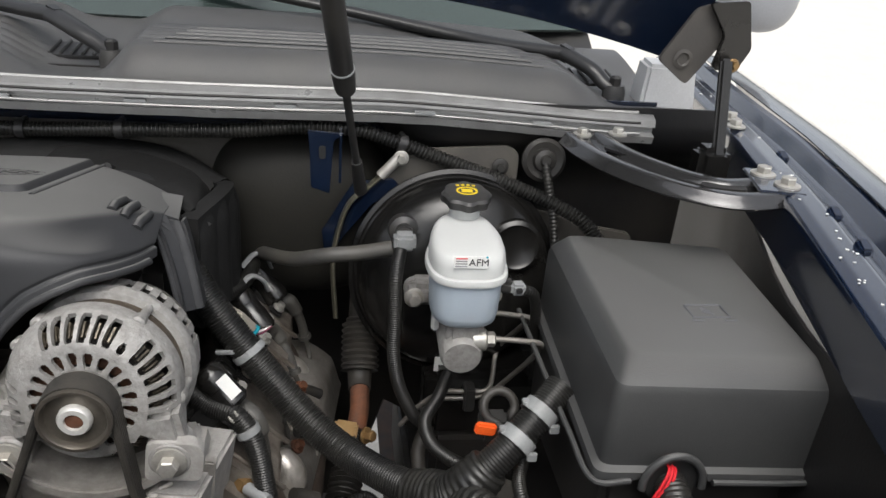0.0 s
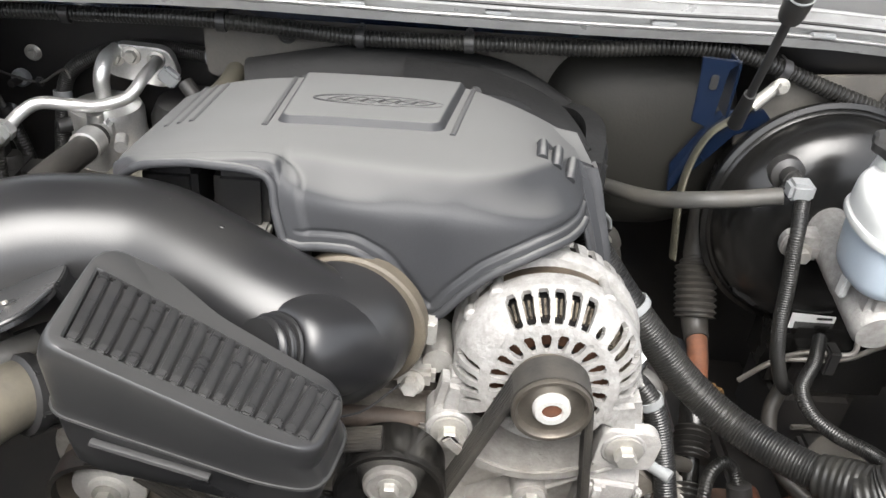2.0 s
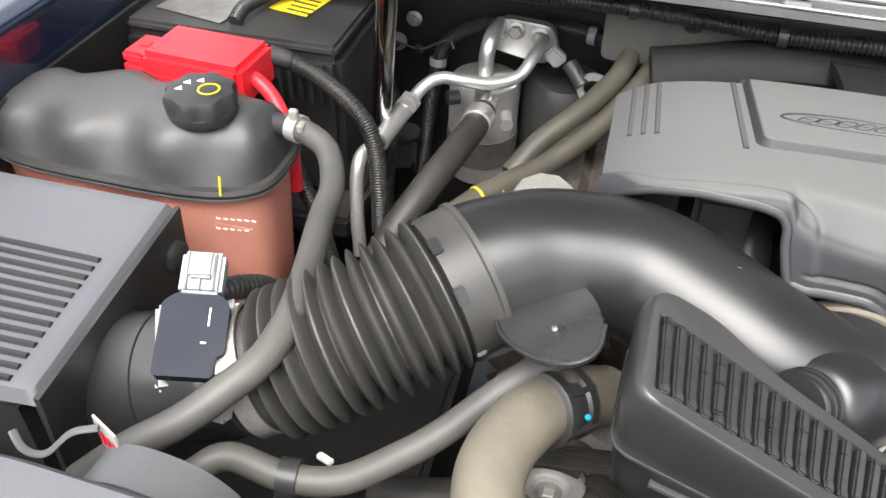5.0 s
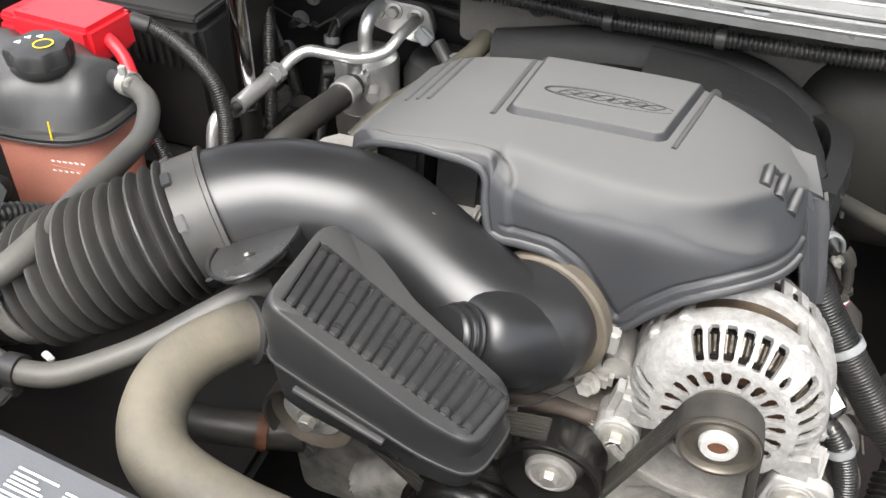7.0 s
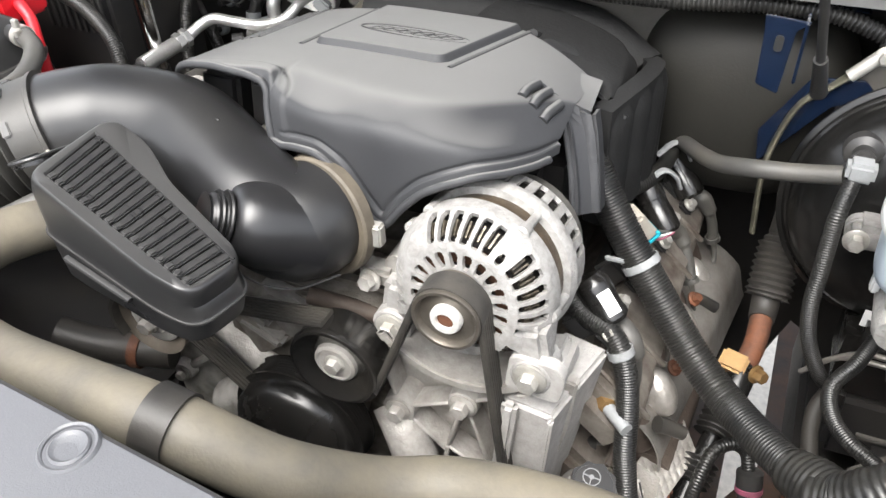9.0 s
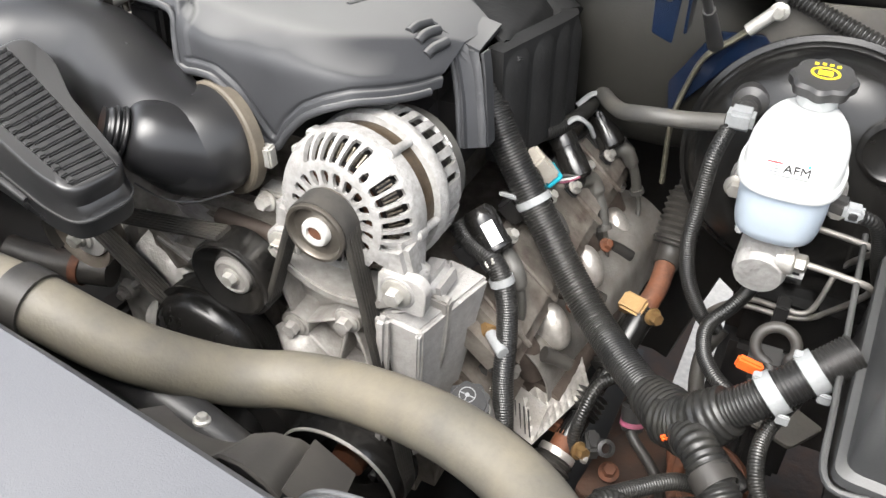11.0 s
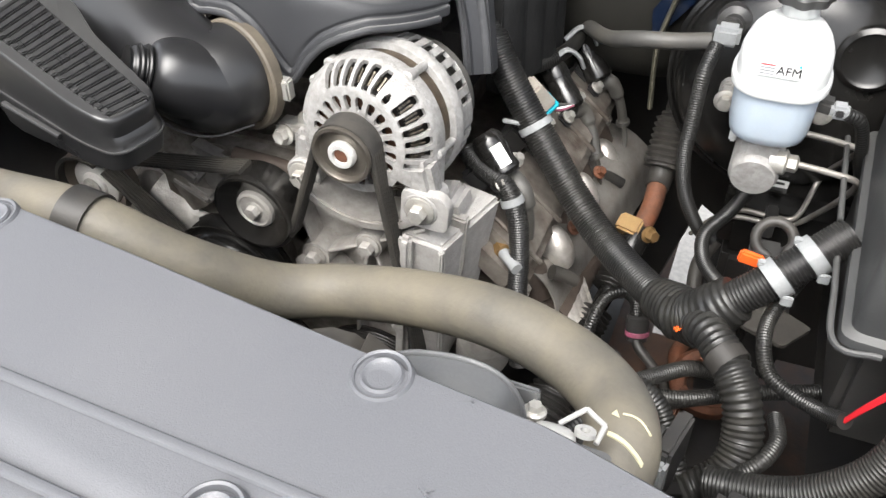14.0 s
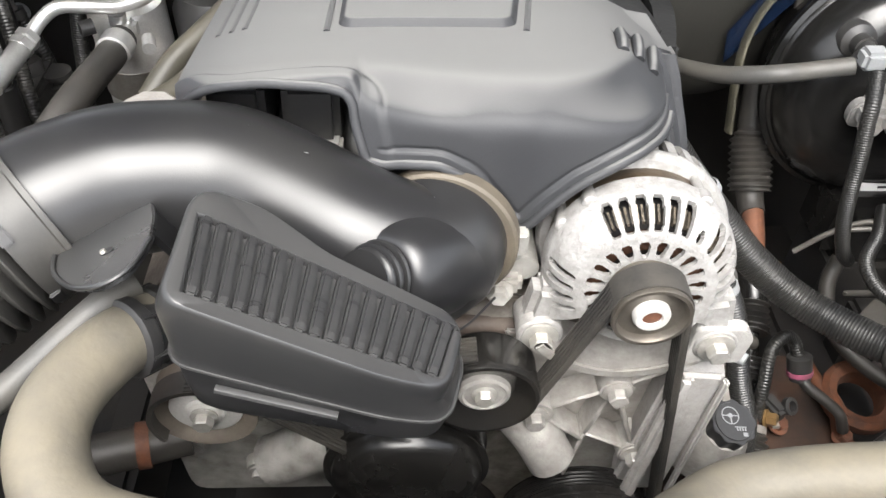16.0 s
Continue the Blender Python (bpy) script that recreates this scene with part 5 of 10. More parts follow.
def resonator():
    rs = thing("resonator_box", "black plastic intake resonator with a ribbed sloping top", "resonator", at=(-0.41, 0.48, 1.06))
    # frame on the sloping top: x along, y across, z out
    o = Vector((-0.411, 0.487, 1.178))
    ax = Vector((0.1405, -0.0245, -0.049)).normalized()
    ay = Vector((0.0045, 0.0455, 0.002))
    ay = (ay - ax * ay.dot(ax)).normalized()
    az = ax.cross(ay)
    m = Matrix(((ax.x, ay.x, az.x, o.x), (ax.y, ay.y, az.y, o.y), (ax.z, ay.z, az.z, o.z), (0, 0, 0, 1)))
    outline = [(-0.082, -0.037), (-0.093, 0.052), (-0.050, 0.052), (-0.026, 0.043), (-0.006, 0.035), (0.040, 0.028), (0.088, 0.021), (0.085, -0.033), (0.05, -0.039), (-0.05, -0.038)]
    ring0 = rounded(outline, 0.020, 8)
    run = np.array(ring0 + ring0[:1])
    dist = np.r_[0, np.cumsum(np.hypot(*np.diff(run, axis=0).T))]
    base = [(float(np.interp(q, dist, run[:, 0])), float(np.interp(q, dist, run[:, 1]))) for q in np.linspace(0, dist[-1], 150, endpoint=False)]
    quad = [(-0.0700, -0.0265), (0.0750, -0.0255), (0.0790, 0.0125), (-0.0810, 0.0290)]
    pan = []
    for x, y in base:                           # where the way from the middle to this point leaves the ribbed panel
        best = 9.0
        for (ax0, ay0), (bx0, by0) in zip(quad, quad[1:] + quad[:1]):
            ex, ey = bx0 - ax0, by0 - ay0
            det = x * ey - y * ex
            if abs(det) > 1e-9:
                k = (ax0 * ey - ay0 * ex) / det
                if 0 < k < best:
                    best = k
        pan.append((x * min(best, 0.93), y * min(best, 0.93)))

    def low(x, deep):
        """How far below the top a level of the wall lies: the seam runs flatter than the top."""
        return deep * lerp(x, [-0.09, 0.09], [1.20, 0.62])
    rings = [[m @ Vector((x, y, -0.0048)) for x, y in pan], [m @ Vector((x * 1.005, y * 1.005, -0.0010)) for x, y in pan], [m @ Vector((x * 1.025, y * 1.03, 0.0002)) for x, y in pan]]
    for k, z in ((0.945, 0.0004), (0.965, -0.0004), (0.982, -0.0028), (0.993, -0.0066), (0.999, -0.0115), (1.003, -0.018)):
        rings.append([m @ Vector((x * k, y * k, z)) for x, y in base])
    for k, deep in ((1.010, 0.038), (1.012, 0.0435), (1.024, 0.0450), (1.024, 0.0475), (1.004, 0.0490), (0.985, 0.066), (0.955, 0.080), (0.86, 0.086)):
        rings.append([m @ Vector((x * k, y * k, -0.010)) - Vector((0, 0, low(x, deep) - 0.010)) for x, y in base])
    body = bmesh.new()
    rings = [[body.verts.new(v) for v in r] for r in rings]
    for a, b in zip(rings, rings[1:]):
        for j in range(len(a)):
            body.faces.new((a[j], a[(j + 1) % len(a)], b[(j + 1) % len(b)], b[j]))
    body.faces.new(rings[0])
    body.faces.new(rings[-1][::-1])
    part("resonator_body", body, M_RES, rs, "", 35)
    # slats across the panel, each tilted a little, with a worn foot at the front
    n = 17
    slat = block((0.0066, 1.0, 0.0056), Matrix(), 0.0014, 2)
    me = bpy.data.meshes.new("rib")
    slat.to_mesh(me)
    slat.free()
    me.materials.append(M_RES)
    smooth(me, 30)
    for k in range(n):
        u = (k + 0.5) / n
        p = Vector((lerp(u, [0, 1], [-0.0700, 0.0750]), lerp(u, [0, 1], [-0.0265, -0.0255])))
        q = Vector((lerp(u, [0, 1], [-0.0810, 0.0790]), lerp(u, [0, 1], [0.0290, 0.0125])))
        mid, d = (p + q) / 2, q - p
        rb = new("rib", me)
        rb.parent = rs
        rb.matrix_parent_inverse = Matrix.Translation(-rs.location)
        rb.matrix_basis = m @ Matrix.Translation((mid.x, mid.y, -0.0024)) @ Matrix.Rotation(-math.atan2(d.x, d.y), 4, "Z") @ Matrix.Rotation(radians(9), 4, "Y") @ Matrix.Diagonal((1, d.length, 1, 1))
        part("rib_foot", moved(block((0.0062, 0.0065, 0.0032), Matrix.Translation((p.x, p.y + 0.002, 0.0004)), 0.0012, 2), m), M_RES, rs)
    part("seam_line", sweep([m @ Vector((x * 1.026, y * 1.026, -0.010)) - Vector((0, 0, low(x, 0.0462) - 0.010)) for x, y in base + base[:1]], 0.0013, 6, 0.005), M_RES, rs)
    part("side_pocket", sweep([m @ Vector((x, -0.0405, -0.010)) - Vector((0, 0, low(x, 0.0560) - 0.010)) for x in (-0.055, -0.03, 0.0, 0.02)], 0.0030, 8, 0.004, 0.7), M_RES, rs)


resonator()


# ---------------------------------------------------------------- front accessories
Y_BELT = 0.559


def grooved(r, width, m, n=6, lip=0.003):
    prof = [(r * 0.5, width), (r + lip, width), (r + lip, width - 0.002)]
    for k in range(n):
        z = width - 0.003 - k * (width - 0.006) / n
        prof += [(r, z), (r - 0.002, z - (width - 0.006) / n / 2)]
    prof += [(r, 0.003), (r + lip, 0.002), (r + lip, 0), (r * 0.5, 0)]
    return lathe(prof, m, 48, closed=True)


def holed(pts, keep, thick):
    """A round sheet from rings of points (rows, columns closed on themselves) with cells left out; thick: depth of its walls inwards."""
    nr, nc = pts.shape[:2]
    du = np.gradient(pts, axis=0)
    dv = np.roll(pts, -1, axis=1) - np.roll(pts, 1, axis=1)
    nn = np.cross(du, dv)
    nn /= np.maximum(np.linalg.norm(nn, axis=2), 1e-9)[:, :, None]
    if nn[0, :, 2].mean() < 0:
        nn = -nn
    verts = list(pts.reshape(-1, 3)) + list((pts - nn * thick).reshape(-1, 3))
    o = nr * nc
    faces = []
    idx = lambda i, j: i * nc + j % nc
    for i in range(nr - 1):
        for j in range(nc):
            if not keep[i][j]:
                continue
            q = [idx(i, j), idx(i + 1, j), idx(i + 1, j + 1), idx(i, j + 1)]
            faces.append(q)
            faces.append([o + k for k in q[::-1]])
            for a, b, out in ((q[0], q[3], i == 0 or not keep[i - 1][j]), (q[2], q[1], i == nr - 2 or not keep[i + 1][j]),
                              (q[1], q[0], not keep[i][(j - 1) % nc]), (q[3], q[2], not keep[i][(j + 1) % nc])):
                if out:
                    faces.append([a, b, o + b, o + a])
    bm = from_arrays(verts, faces)
    loose = [v for v in bm.verts if not v.link_faces]
    bmesh.ops.delete(bm, geom=loose, context="VERTS")
    return bm


def alternator():
    al = thing("alternator", "weathered silver alternator with slotted housing and pulley", "alternator", at=(-0.191, 0.6, 1.02))
    cx, cz = -0.192, 1.0895
    m = facing(cx, 0.606, cz)          # z runs from the front housing's rear rim to the front
    m = Matrix.Translation((cx, 0.570, cz)) @ Matrix.Rotation(radians(-8), 4, "X") @ Matrix.Rotation(radians(-4), 4, "Z") @ Matrix.Translation((-cx, -0.570, -cz)) @ m      # the engine sits nose up
    # front housing: one casting with windows round the hub and slots over the shoulder; its sides run straight down to the ears
    rows = [(0.0270, 0.0345), (0.0295, 0.0350), (0.0330, 0.0350), (0.0400, 0.0350), (0.0435, 0.0350), (0.0460, 0.0350), (0.0490, 0.0348), (0.0515, 0.0342), (0.0535, 0.0333), (0.0560, 0.0315), (0.0600, 0.0280), (0.0640, 0.0230), (0.0668, 0.0180), (0.0690, 0.0130), (0.0708, 0.0090), (0.0715, 0.0020), (0.0715, -0.0060)]
    u = np.linspace(0, len(rows) - 1, 49)
    rows = [(float(np.interp(k, range(len(rows)), [q[0] for q in rows])), float(np.interp(k, range(len(rows)), [q[1] for q in rows]))) for k in u]
    nc = 480
    slots = [(68 + 10.4 * k, 7.4) for k in range(6)] + [(41 - 11.2 * k, 8.0) for k in range(6)] + [(172 + 10.5 * k, 6.0) for k in range(4)] + [(55.5, 6.5)]
    windows = [(9 + 18 * k, 11.5) for k in range(20)]
    spin = lambda a, b: (a - b + 180) % 360 - 180
    pts = np.zeros((len(rows), nc, 3))
    keep = [[True] * nc for _ in rows]
    for j in range(nc):
        c = (j + 0.5) * 360 / nc
        w = radians(j * 360 / nc)
        out = 0.0715
        if -44 <= spin(c, 0) <= 0 or -44 <= spin(180, c) <= 0:
            out = 0.0715 / abs(math.cos(w))
        for i, (r, h) in enumerate(rows):
            rr = r if r < 0.05 else 0.05 + (r - 0.05) * (out - 0.05) / 0.0215
            pts[i, j] = (rr * math.cos(w), rr * math.sin(w), h)
            k = u[i] + 1 / 6
            if 1 <= k <= 4:          # windows, rounded at both ends
                q = (1 - abs((k - 2.5) / 1.5) ** 3) ** 0.33 * (0.72 + 0.28 * sstep(1, 3, k))
                keep[i][j] = not any(abs(spin(c, a)) < b / 2 * q for a, b in windows)
            if 7 <= k <= 13 and not 205 < c < 318:
                q = (1 - abs((k - 10) / 3) ** 4) ** 0.25
                q2 = max(0, 1 - abs((k - 8.5) / 1.5) ** 2) ** 0.5
                keep[i][j] = not any(abs(spin(c, a)) < b / 2 * (q2 if a == 55.5 else q) for a, b in slots)
            if 214 < c < 326 and k > 7:
                keep[i][j] = False
    part("front_housing", moved(holed(pts, keep, 0.0045), m), M_ALT, al, "", 35)
    part("dark_core", lathe([(0.020, 0.022), (0.044, 0.0225), (0.052, 0.021), (0.0575, 0.010), (0.060, 0.0), (0.060, -0.02)], m, 40), M_DARK, al)
    part("winding", lathe([(0.030, 0.0260), (0.046, 0.0260), (0.046, 0.0232), (0.030, 0.0232)], m, 40, closed=True), M_COPPER, al, "copper coloured winding")
    fins = [block((0.014, 0.0016, 0.004), m @ Matrix.Rotation(2 * math.pi * (k + 0.25) / 96, 4, "Z") @ Matrix.Translation((0.0560, 0, 0.0185)) @ Matrix.Rotation(radians(45 + 9 * (k % 3)), 4, "Y"), 0) for k in range(96)]
    tagged(part("winding_end", join(*fins), M_WIRE, al, "pale zigzag winding ends"), kind="stuff")
    part("stator_ring", lathe([(0.0655, -0.004), (0.0662, -0.010), (0.0662, -0.026), (0.0655, -0.034), (0.06, -0.034), (0.06, -0.004)], m, 64, closed=True), M_STATOR, al, "brown laminated stator ring")
    # rear housing with slots along its wall
    back = [(0.0655, -0.0305), (0.0700, -0.031), (0.0712, -0.034), (0.0708, -0.039), (0.0695, -0.041), (0.0690, -0.050), (0.0685, -0.060), (0.0675, -0.064), (0.0640, -0.070), (0.0600, -0.074), (0.0500, -0.077), (0.0200, -0.078)]
    pr = np.array([[(r * math.cos(radians(3 * j)), r * math.sin(radians(3 * j)), h) for j in range(120)] for r, h in back])
    kr = [[not (4 <= i <= 7 and j % 4 in (1, 2) and (j * 3) % 90 > 14) for j in range(120)] for i in range(len(back))]
    part("rear_housing", moved(holed(pr[::-1], kr[-2::-1] + [kr[-1]], 0.004), m), M_ALT, al, "", 35)
    part("rear_core", lathe([(0.060, -0.03), (0.058, -0.068)], m, 40), M_DARK, al)
    part("rear_cap", lathe([(0.060, -0.073), (0.0595, -0.094), (0.052, -0.101), (0.030, -0.104), (0.0, -0.104)], m, 40), M_HOSE2, al, "dusty grey plastic rear cap")
    part("cap_mark", join(*(block((0.0016, 0.006, 0.0006), m @ Matrix.Rotation(radians(38 + 7 * k), 4, "Z") @ Matrix.Translation((0.0601, 0, -0.083)) @ Matrix.Rotation(radians(90), 4, "Y"), 0) for k in range(2))), M_LABEL, al, "pale paint marks")
    for w in (57, 128, 150, -8):
        r = m @ Matrix.Rotation(radians(w), 4, "Z") @ Matrix.Translation((0.0690, 0, 0))
        part("through_bolt_boss", lathe([(0.005, -0.042), (0.0058, -0.034), (0.0040, -0.030), (0.0040, -0.008), (0.0062, -0.004), (0.0062, 0.006), (0.004, 0.008)], r, 14), M_ALT, al)
    # two mounting ears
    for x, y, z in ((-0.2605, 0.580, 1.0275), (-0.127, 0.564, 1.0325)):
        s = 1 if x > cx else -1
        ear = part("mounting_ear", join(lathe([(0.0185, 0), (0.0185, 0.028), (0.0165, 0.030)], facing(x, y + 0.030, z), 28),
                   block((0.030, 0.026, 0.046), Matrix.Translation((x - s * 0.004, y + 0.018, z + 0.022)) @ Matrix.Rotation(radians(-s * 10), 4, "Y"), 0.006)), M_ALT, al)
        part("ear_bolt", hexbolt((x, y, z), (0, -1, 0), 0.0088, 0.0145, 0.009), M_STEEL, ear, "flanged bolt")
    # pulley and nut
    pm = facing(cx, 0.576, cz)
    pu = part("pulley", join(grooved(0.0255, 0.024, pm, 6, 0.0016), lathe([(0.011, 0.010), (0.0225, 0.012), (0.0245, 0.030), (0.0258, 0.0322), (0.0285, 0.0322), (0.0292, 0.030), (0.0285, 0.0275), (0.0255, 0.026)], pm, 56)), M_BRONZE, al, "worn steel pulley")
    part("pulley_nut", lathe([(0.0132, 0.008), (0.0135, 0.016), (0.0135, 0.030), (0.0118, 0.0325), (0.0075, 0.0325), (0.0070, 0.028)], pm, 32), M_NUT, pu, "pale pulley nut")
    part("shaft_end", lathe([(0.0072, 0.020), (0.0072, 0.0298), (0.005, 0.0308), (0.0, 0.0308)], pm, 16), M_RUST, pu, "rusty shaft end")
    part("terminal_lead", sweep([(-0.262, 0.745, 1.140), (-0.240, 0.733, 1.150), (-0.216, 0.724, 1.150), (-0.198, 0.718, 1.136)], 0.0050, 10, 0.004), M_REDWIRE, al, "red battery lead")


alternator()


def belt_strand(a, b, width=0.022):
    """A straight belt run between two points in the belt plane (x, z)."""
    a, b = Vector((a[0], 0, a[1])), Vector((b[0], 0, b[1]))
    d = (b - a).normalized()
    n = Vector((-d.z, 0, d.x))
    mid = (a + b) / 2
    m = Matrix(((d.x, 0, n.x, mid.x), (0, 1, 0, Y_BELT), (d.z, 0, n.z, mid.z), (0, 0, 0, 1)))
    l = (b - a).length
    # one section with ribs on both faces, swept along the run
    sec = [(-width / 2, 0.0011)]
    for k in range(6):
        y = (k - 2.5) * 0.0036
        sec += [(y - 0.0016, 0.0011), (y - 0.0009, 0.0030), (y + 0.0009, 0.0030), (y + 0.0016, 0.0011)]
    sec += [(width / 2, 0.0011)]
    sec += [(y, -z) for y, z in sec[::-1]]
    n = len(sec)
    verts = [m @ Vector((s, y, z)) for s in (-l / 2, l / 2) for y, z in sec]
    faces = [[j, (j + 1) % n, n + (j + 1) % n, n + j] for j in range(n)] + [list(range(n))[::-1], list(range(n, 2 * n))]
    return from_arrays(verts, faces)


def belt_arc(c, r, a0, a1, width=0.022):
    w = np.linspace(radians(a0), radians(a1), 24)
    verts, faces = [], []
    for k, t in enumerate(w):
        for rr, yy in ((r, -1), (r, 1), (r + 0.004, 1), (r + 0.004, -1)):
            verts.append((c[0] + rr * math.cos(t), Y_BELT + yy * width / 2, c[1] + rr * math.sin(t)))
    for k in range(len(w) - 1):
        for j in range(4):
            faces.append([k * 4 + j, k * 4 + (j + 1) % 4, k * 4 + 4 + (j + 1) % 4, k * 4 + 4 + j])
    faces += [[0, 1, 2, 3], [len(verts) - 4 + j for j in range(4)][::-1]]
    return from_arrays(verts, faces)


ALT, TEN, IDL, WPM, PSP, CRK = (-0.192, 1.0895), (-0.304, 0.994), (-0.528, 0.959), (-0.366, 0.870), (-0.198, 0.760), (-0.36, 0.74)


def tangent(c0, r0, c1, r1, s0, s1):
    """Where a straight belt run touches two pulleys; s: +1 left of the way, -1 right of it."""
    c0, c1 = Vector(c0), Vector(c1)
    d = c1 - c0
    l = d.length
    u = d / l
    n = Vector((-u.y, u.x))
    k = (s0 * r0 - s1 * r1) / l
    q = math.sqrt(max(0, 1 - k * k))
    w = n * q + u * k
    return c0 + w * s0 * r0, c1 + w * s1 * r1


def belt():
    be = thing("serpentine_belt", "dusty black ribbed serpentine belt over the pulleys", "belt", at=(-0.3, Y_BELT, 0.75))
    r_alt, r_ten, r_idl, r_psp, r_crk = 0.0275, 0.043, 0.042, 0.073, 0.085
    part("belt_wrap", belt_arc(ALT, 0.0262, -12, 172), M_BELT, be)
    for a, ra, b, rb, sa, sb in ((ALT, r_alt, PSP, r_psp, 1, 1), (ALT, r_alt, TEN, r_ten, -1, 1), (TEN, r_ten + 0.002, IDL, r_idl, -1, -1), (IDL, r_idl, CRK, r_crk, 1, 1)):
        p, q = tangent(a, ra, b, rb, sa, sb)
        part("belt_run", belt_strand(p, q), M_BELT, be)
    part("belt_wrap", belt_arc(TEN, r_ten, 215, 330), M_BELT, be)
    part("belt_wrap", belt_arc(IDL, r_idl - 0.002, 60, 215), M_BELT, be)
    part("belt_wrap", belt_arc(PSP, r_psp - 0.002, -150, 20), M_BELT, be)


belt()


def pulleys():
    t = thing("tensioner_pulley", "smooth black belt tensioner pulley with a bright bolt", "pulley", "belt pulleys", at=(TEN[0], 0.55, 0.95))
    m = facing(TEN[0], 0.580, TEN[1])
    part("pulley_drum", lathe([(0.010, 0.010), (0.020, 0.026), (0.025, 0.029), (0.034, 0.033), (0.0395, 0.0375), (0.0425, 0.037), (0.0438, 0.033), (0.0428, 0.030), (0.0428, 0.004), (0.040, 0.0), (0.01, 0.0)], m, 56), M_PULLEY, t)
    part("pulley_cap", lathe([(0.0215, 0.026), (0.0205, 0.031), (0.0175, 0.0325), (0.0160, 0.0310), (0.0, 0.0300)], m, 40), M_ALU, t, "zinc cap")
    part("tensioner_arm", join(block((0.085, 0.034, 0.050), Matrix.Translation((-0.385, 0.604, 0.985)) @ Matrix.Rotation(radians(18), 4, "Y"), 0.010), block((0.050, 0.030, 0.016), Matrix.Translation((-0.412, 0.585, 1.002)) @ Matrix.Rotation(radians(28), 4, "Y"), 0.004), block((0.05, 0.02, 0.012), Matrix.Translation((-0.404, 0.582, 0.975)) @ Matrix.Rotation(radians(28), 4, "Y"), 0.004)), M_ALU, t, "ribbed cast tensioner arm")
    part("pulley_bolt", hexbolt((TEN[0], 0.580 - 0.029, TEN[1]), (0, -1, 0), 0.0075, 0.010, 0.007), M_STEEL, t, "bright bolt")
    i = thing("idler_pulley", "grey metal idler pulley with a zinc bolt", "pulley", "belt pulleys", at=(IDL[0], 0.56, 0.93))
    m = facing(IDL[0], 0.584, IDL[1])
    part("pulley_drum", lathe([(0.020, 0.014), (0.027, 0.018), (0.031, 0.016), (0.037, 0.024), (0.0425, 0.027), (0.0435, 0.024), (0.0420, 0.020), (0.0420, 0.004), (0.0435, 0.001), (0.03, 0.0)], m, 48), M_BRONZE2, i)
    part("pulley_cap", lathe([(0.030, 0.016), (0.0295, 0.0215), (0.027, 0.0228), (0.0165, 0.0232), (0.0155, 0.0262), (0.011, 0.028), (0.0, 0.028)], m, 40), M_NUT, i, "zinc cap")
    part("pulley_bolt", hexbolt((IDL[0], 0.556, IDL[1]), (0, -1, 0), 0.0085, 0.0115, 0.008), M_STEEL, i)
    w = thing("water_pump_pulley", "glossy black domed water pump pulley", "pulley", "belt pulleys", at=(WPM[0], 0.55, 0.82))
    m = facing(WPM[0], 0.584, WPM[1])
    part("pulley_dome", lathe([(0.066, 0.006), (0.068, 0.026), (0.066, 0.038), (0.058, 0.048), (0.045, 0.054), (0.024, 0.057), (0.0, 0.058)], m, 64), M_GLOSS, w)
    part("pulley_rim", grooved(0.072, 0.026, m, 6, 0.002), M_PULLEY, w)
    s = thing("steering_pump_pulley", "glossy black steering pump pulley with rust on its web", "pulley", "belt pulleys", at=(PSP[0], 0.55, 0.77))
    m = facing(PSP[0], 0.579, PSP[1])
    part("pulley_rim", grooved(0.072, 0.028, m, 6, 0.002), M_PULLEY, s)
    part("front_lip", lathe([(0.0735, 0.026), (0.0735, 0.048), (0.0725, 0.0515), (0.0700, 0.0510), (0.0685, 0.047), (0.0680, 0.014), (0.0700, 0.014)], m, 64, closed=True), M_PULLEY, s)
    part("bright_edge", lathe([(0.0737, 0.0485), (0.0733, 0.0515), (0.0722, 0.0521), (0.0715, 0.0514)], m, 64, closed=True), M_STEEL, s, "thin worn bright edge")
    part("pulley_web", lathe([(0.0, 0.020), (0.020, 0.020), (0.032, 0.014), (0.052, 0.012), (0.062, 0.018), (0.069, 0.020)], m, 48), M_GLOSS, s)
    wedge = grid(lambda u, v: (PSP[0] + (0.030 + 0.034 * v) * math.cos(radians(-50 + 75 * u)), 0.579 - 0.0135 - 0.006 * v * v - 0.001, PSP[1] + (0.030 + 0.034 * v) * math.sin(radians(-50 + 75 * u))), 16, 8, 0.0006)
    part("rusted_sector", wedge, M_RUST, s, "rusted sector of the web")
    part("pulley_hub", lathe([(0.022, 0.014), (0.020, 0.030), (0.014, 0.034), (0.008, 0.034), (0.007, 0.024), (0.0, 0.024)], m, 24), M_RUST, s, "rusty hub")
    for w in (100, 220, 340):
        part("web_bolt", hexbolt((PSP[0] + 0.034 * math.cos(radians(w)), 0.566, PSP[1] + 0.034 * math.sin(radians(w))), (0, -1, 0), 0.0078, 0.0105, 0.012), M_DARK, s)
    c = thing("crank_pulley", "black crankshaft pulley low on the engine", "pulley", "belt pulleys", at=(CRK[0], 0.55, 0.65))
    part("pulley_rim", grooved(0.085, 0.03, facing(CRK[0], 0.583, CRK[1]), 6, 0.003), M_PULLEY, c)
    part("pulley_web", lathe([(0.0, 0.01), (0.08, 0.012)], facing(CRK[0], 0.583, CRK[1]), 40), M_DARK, c)


pulleys()


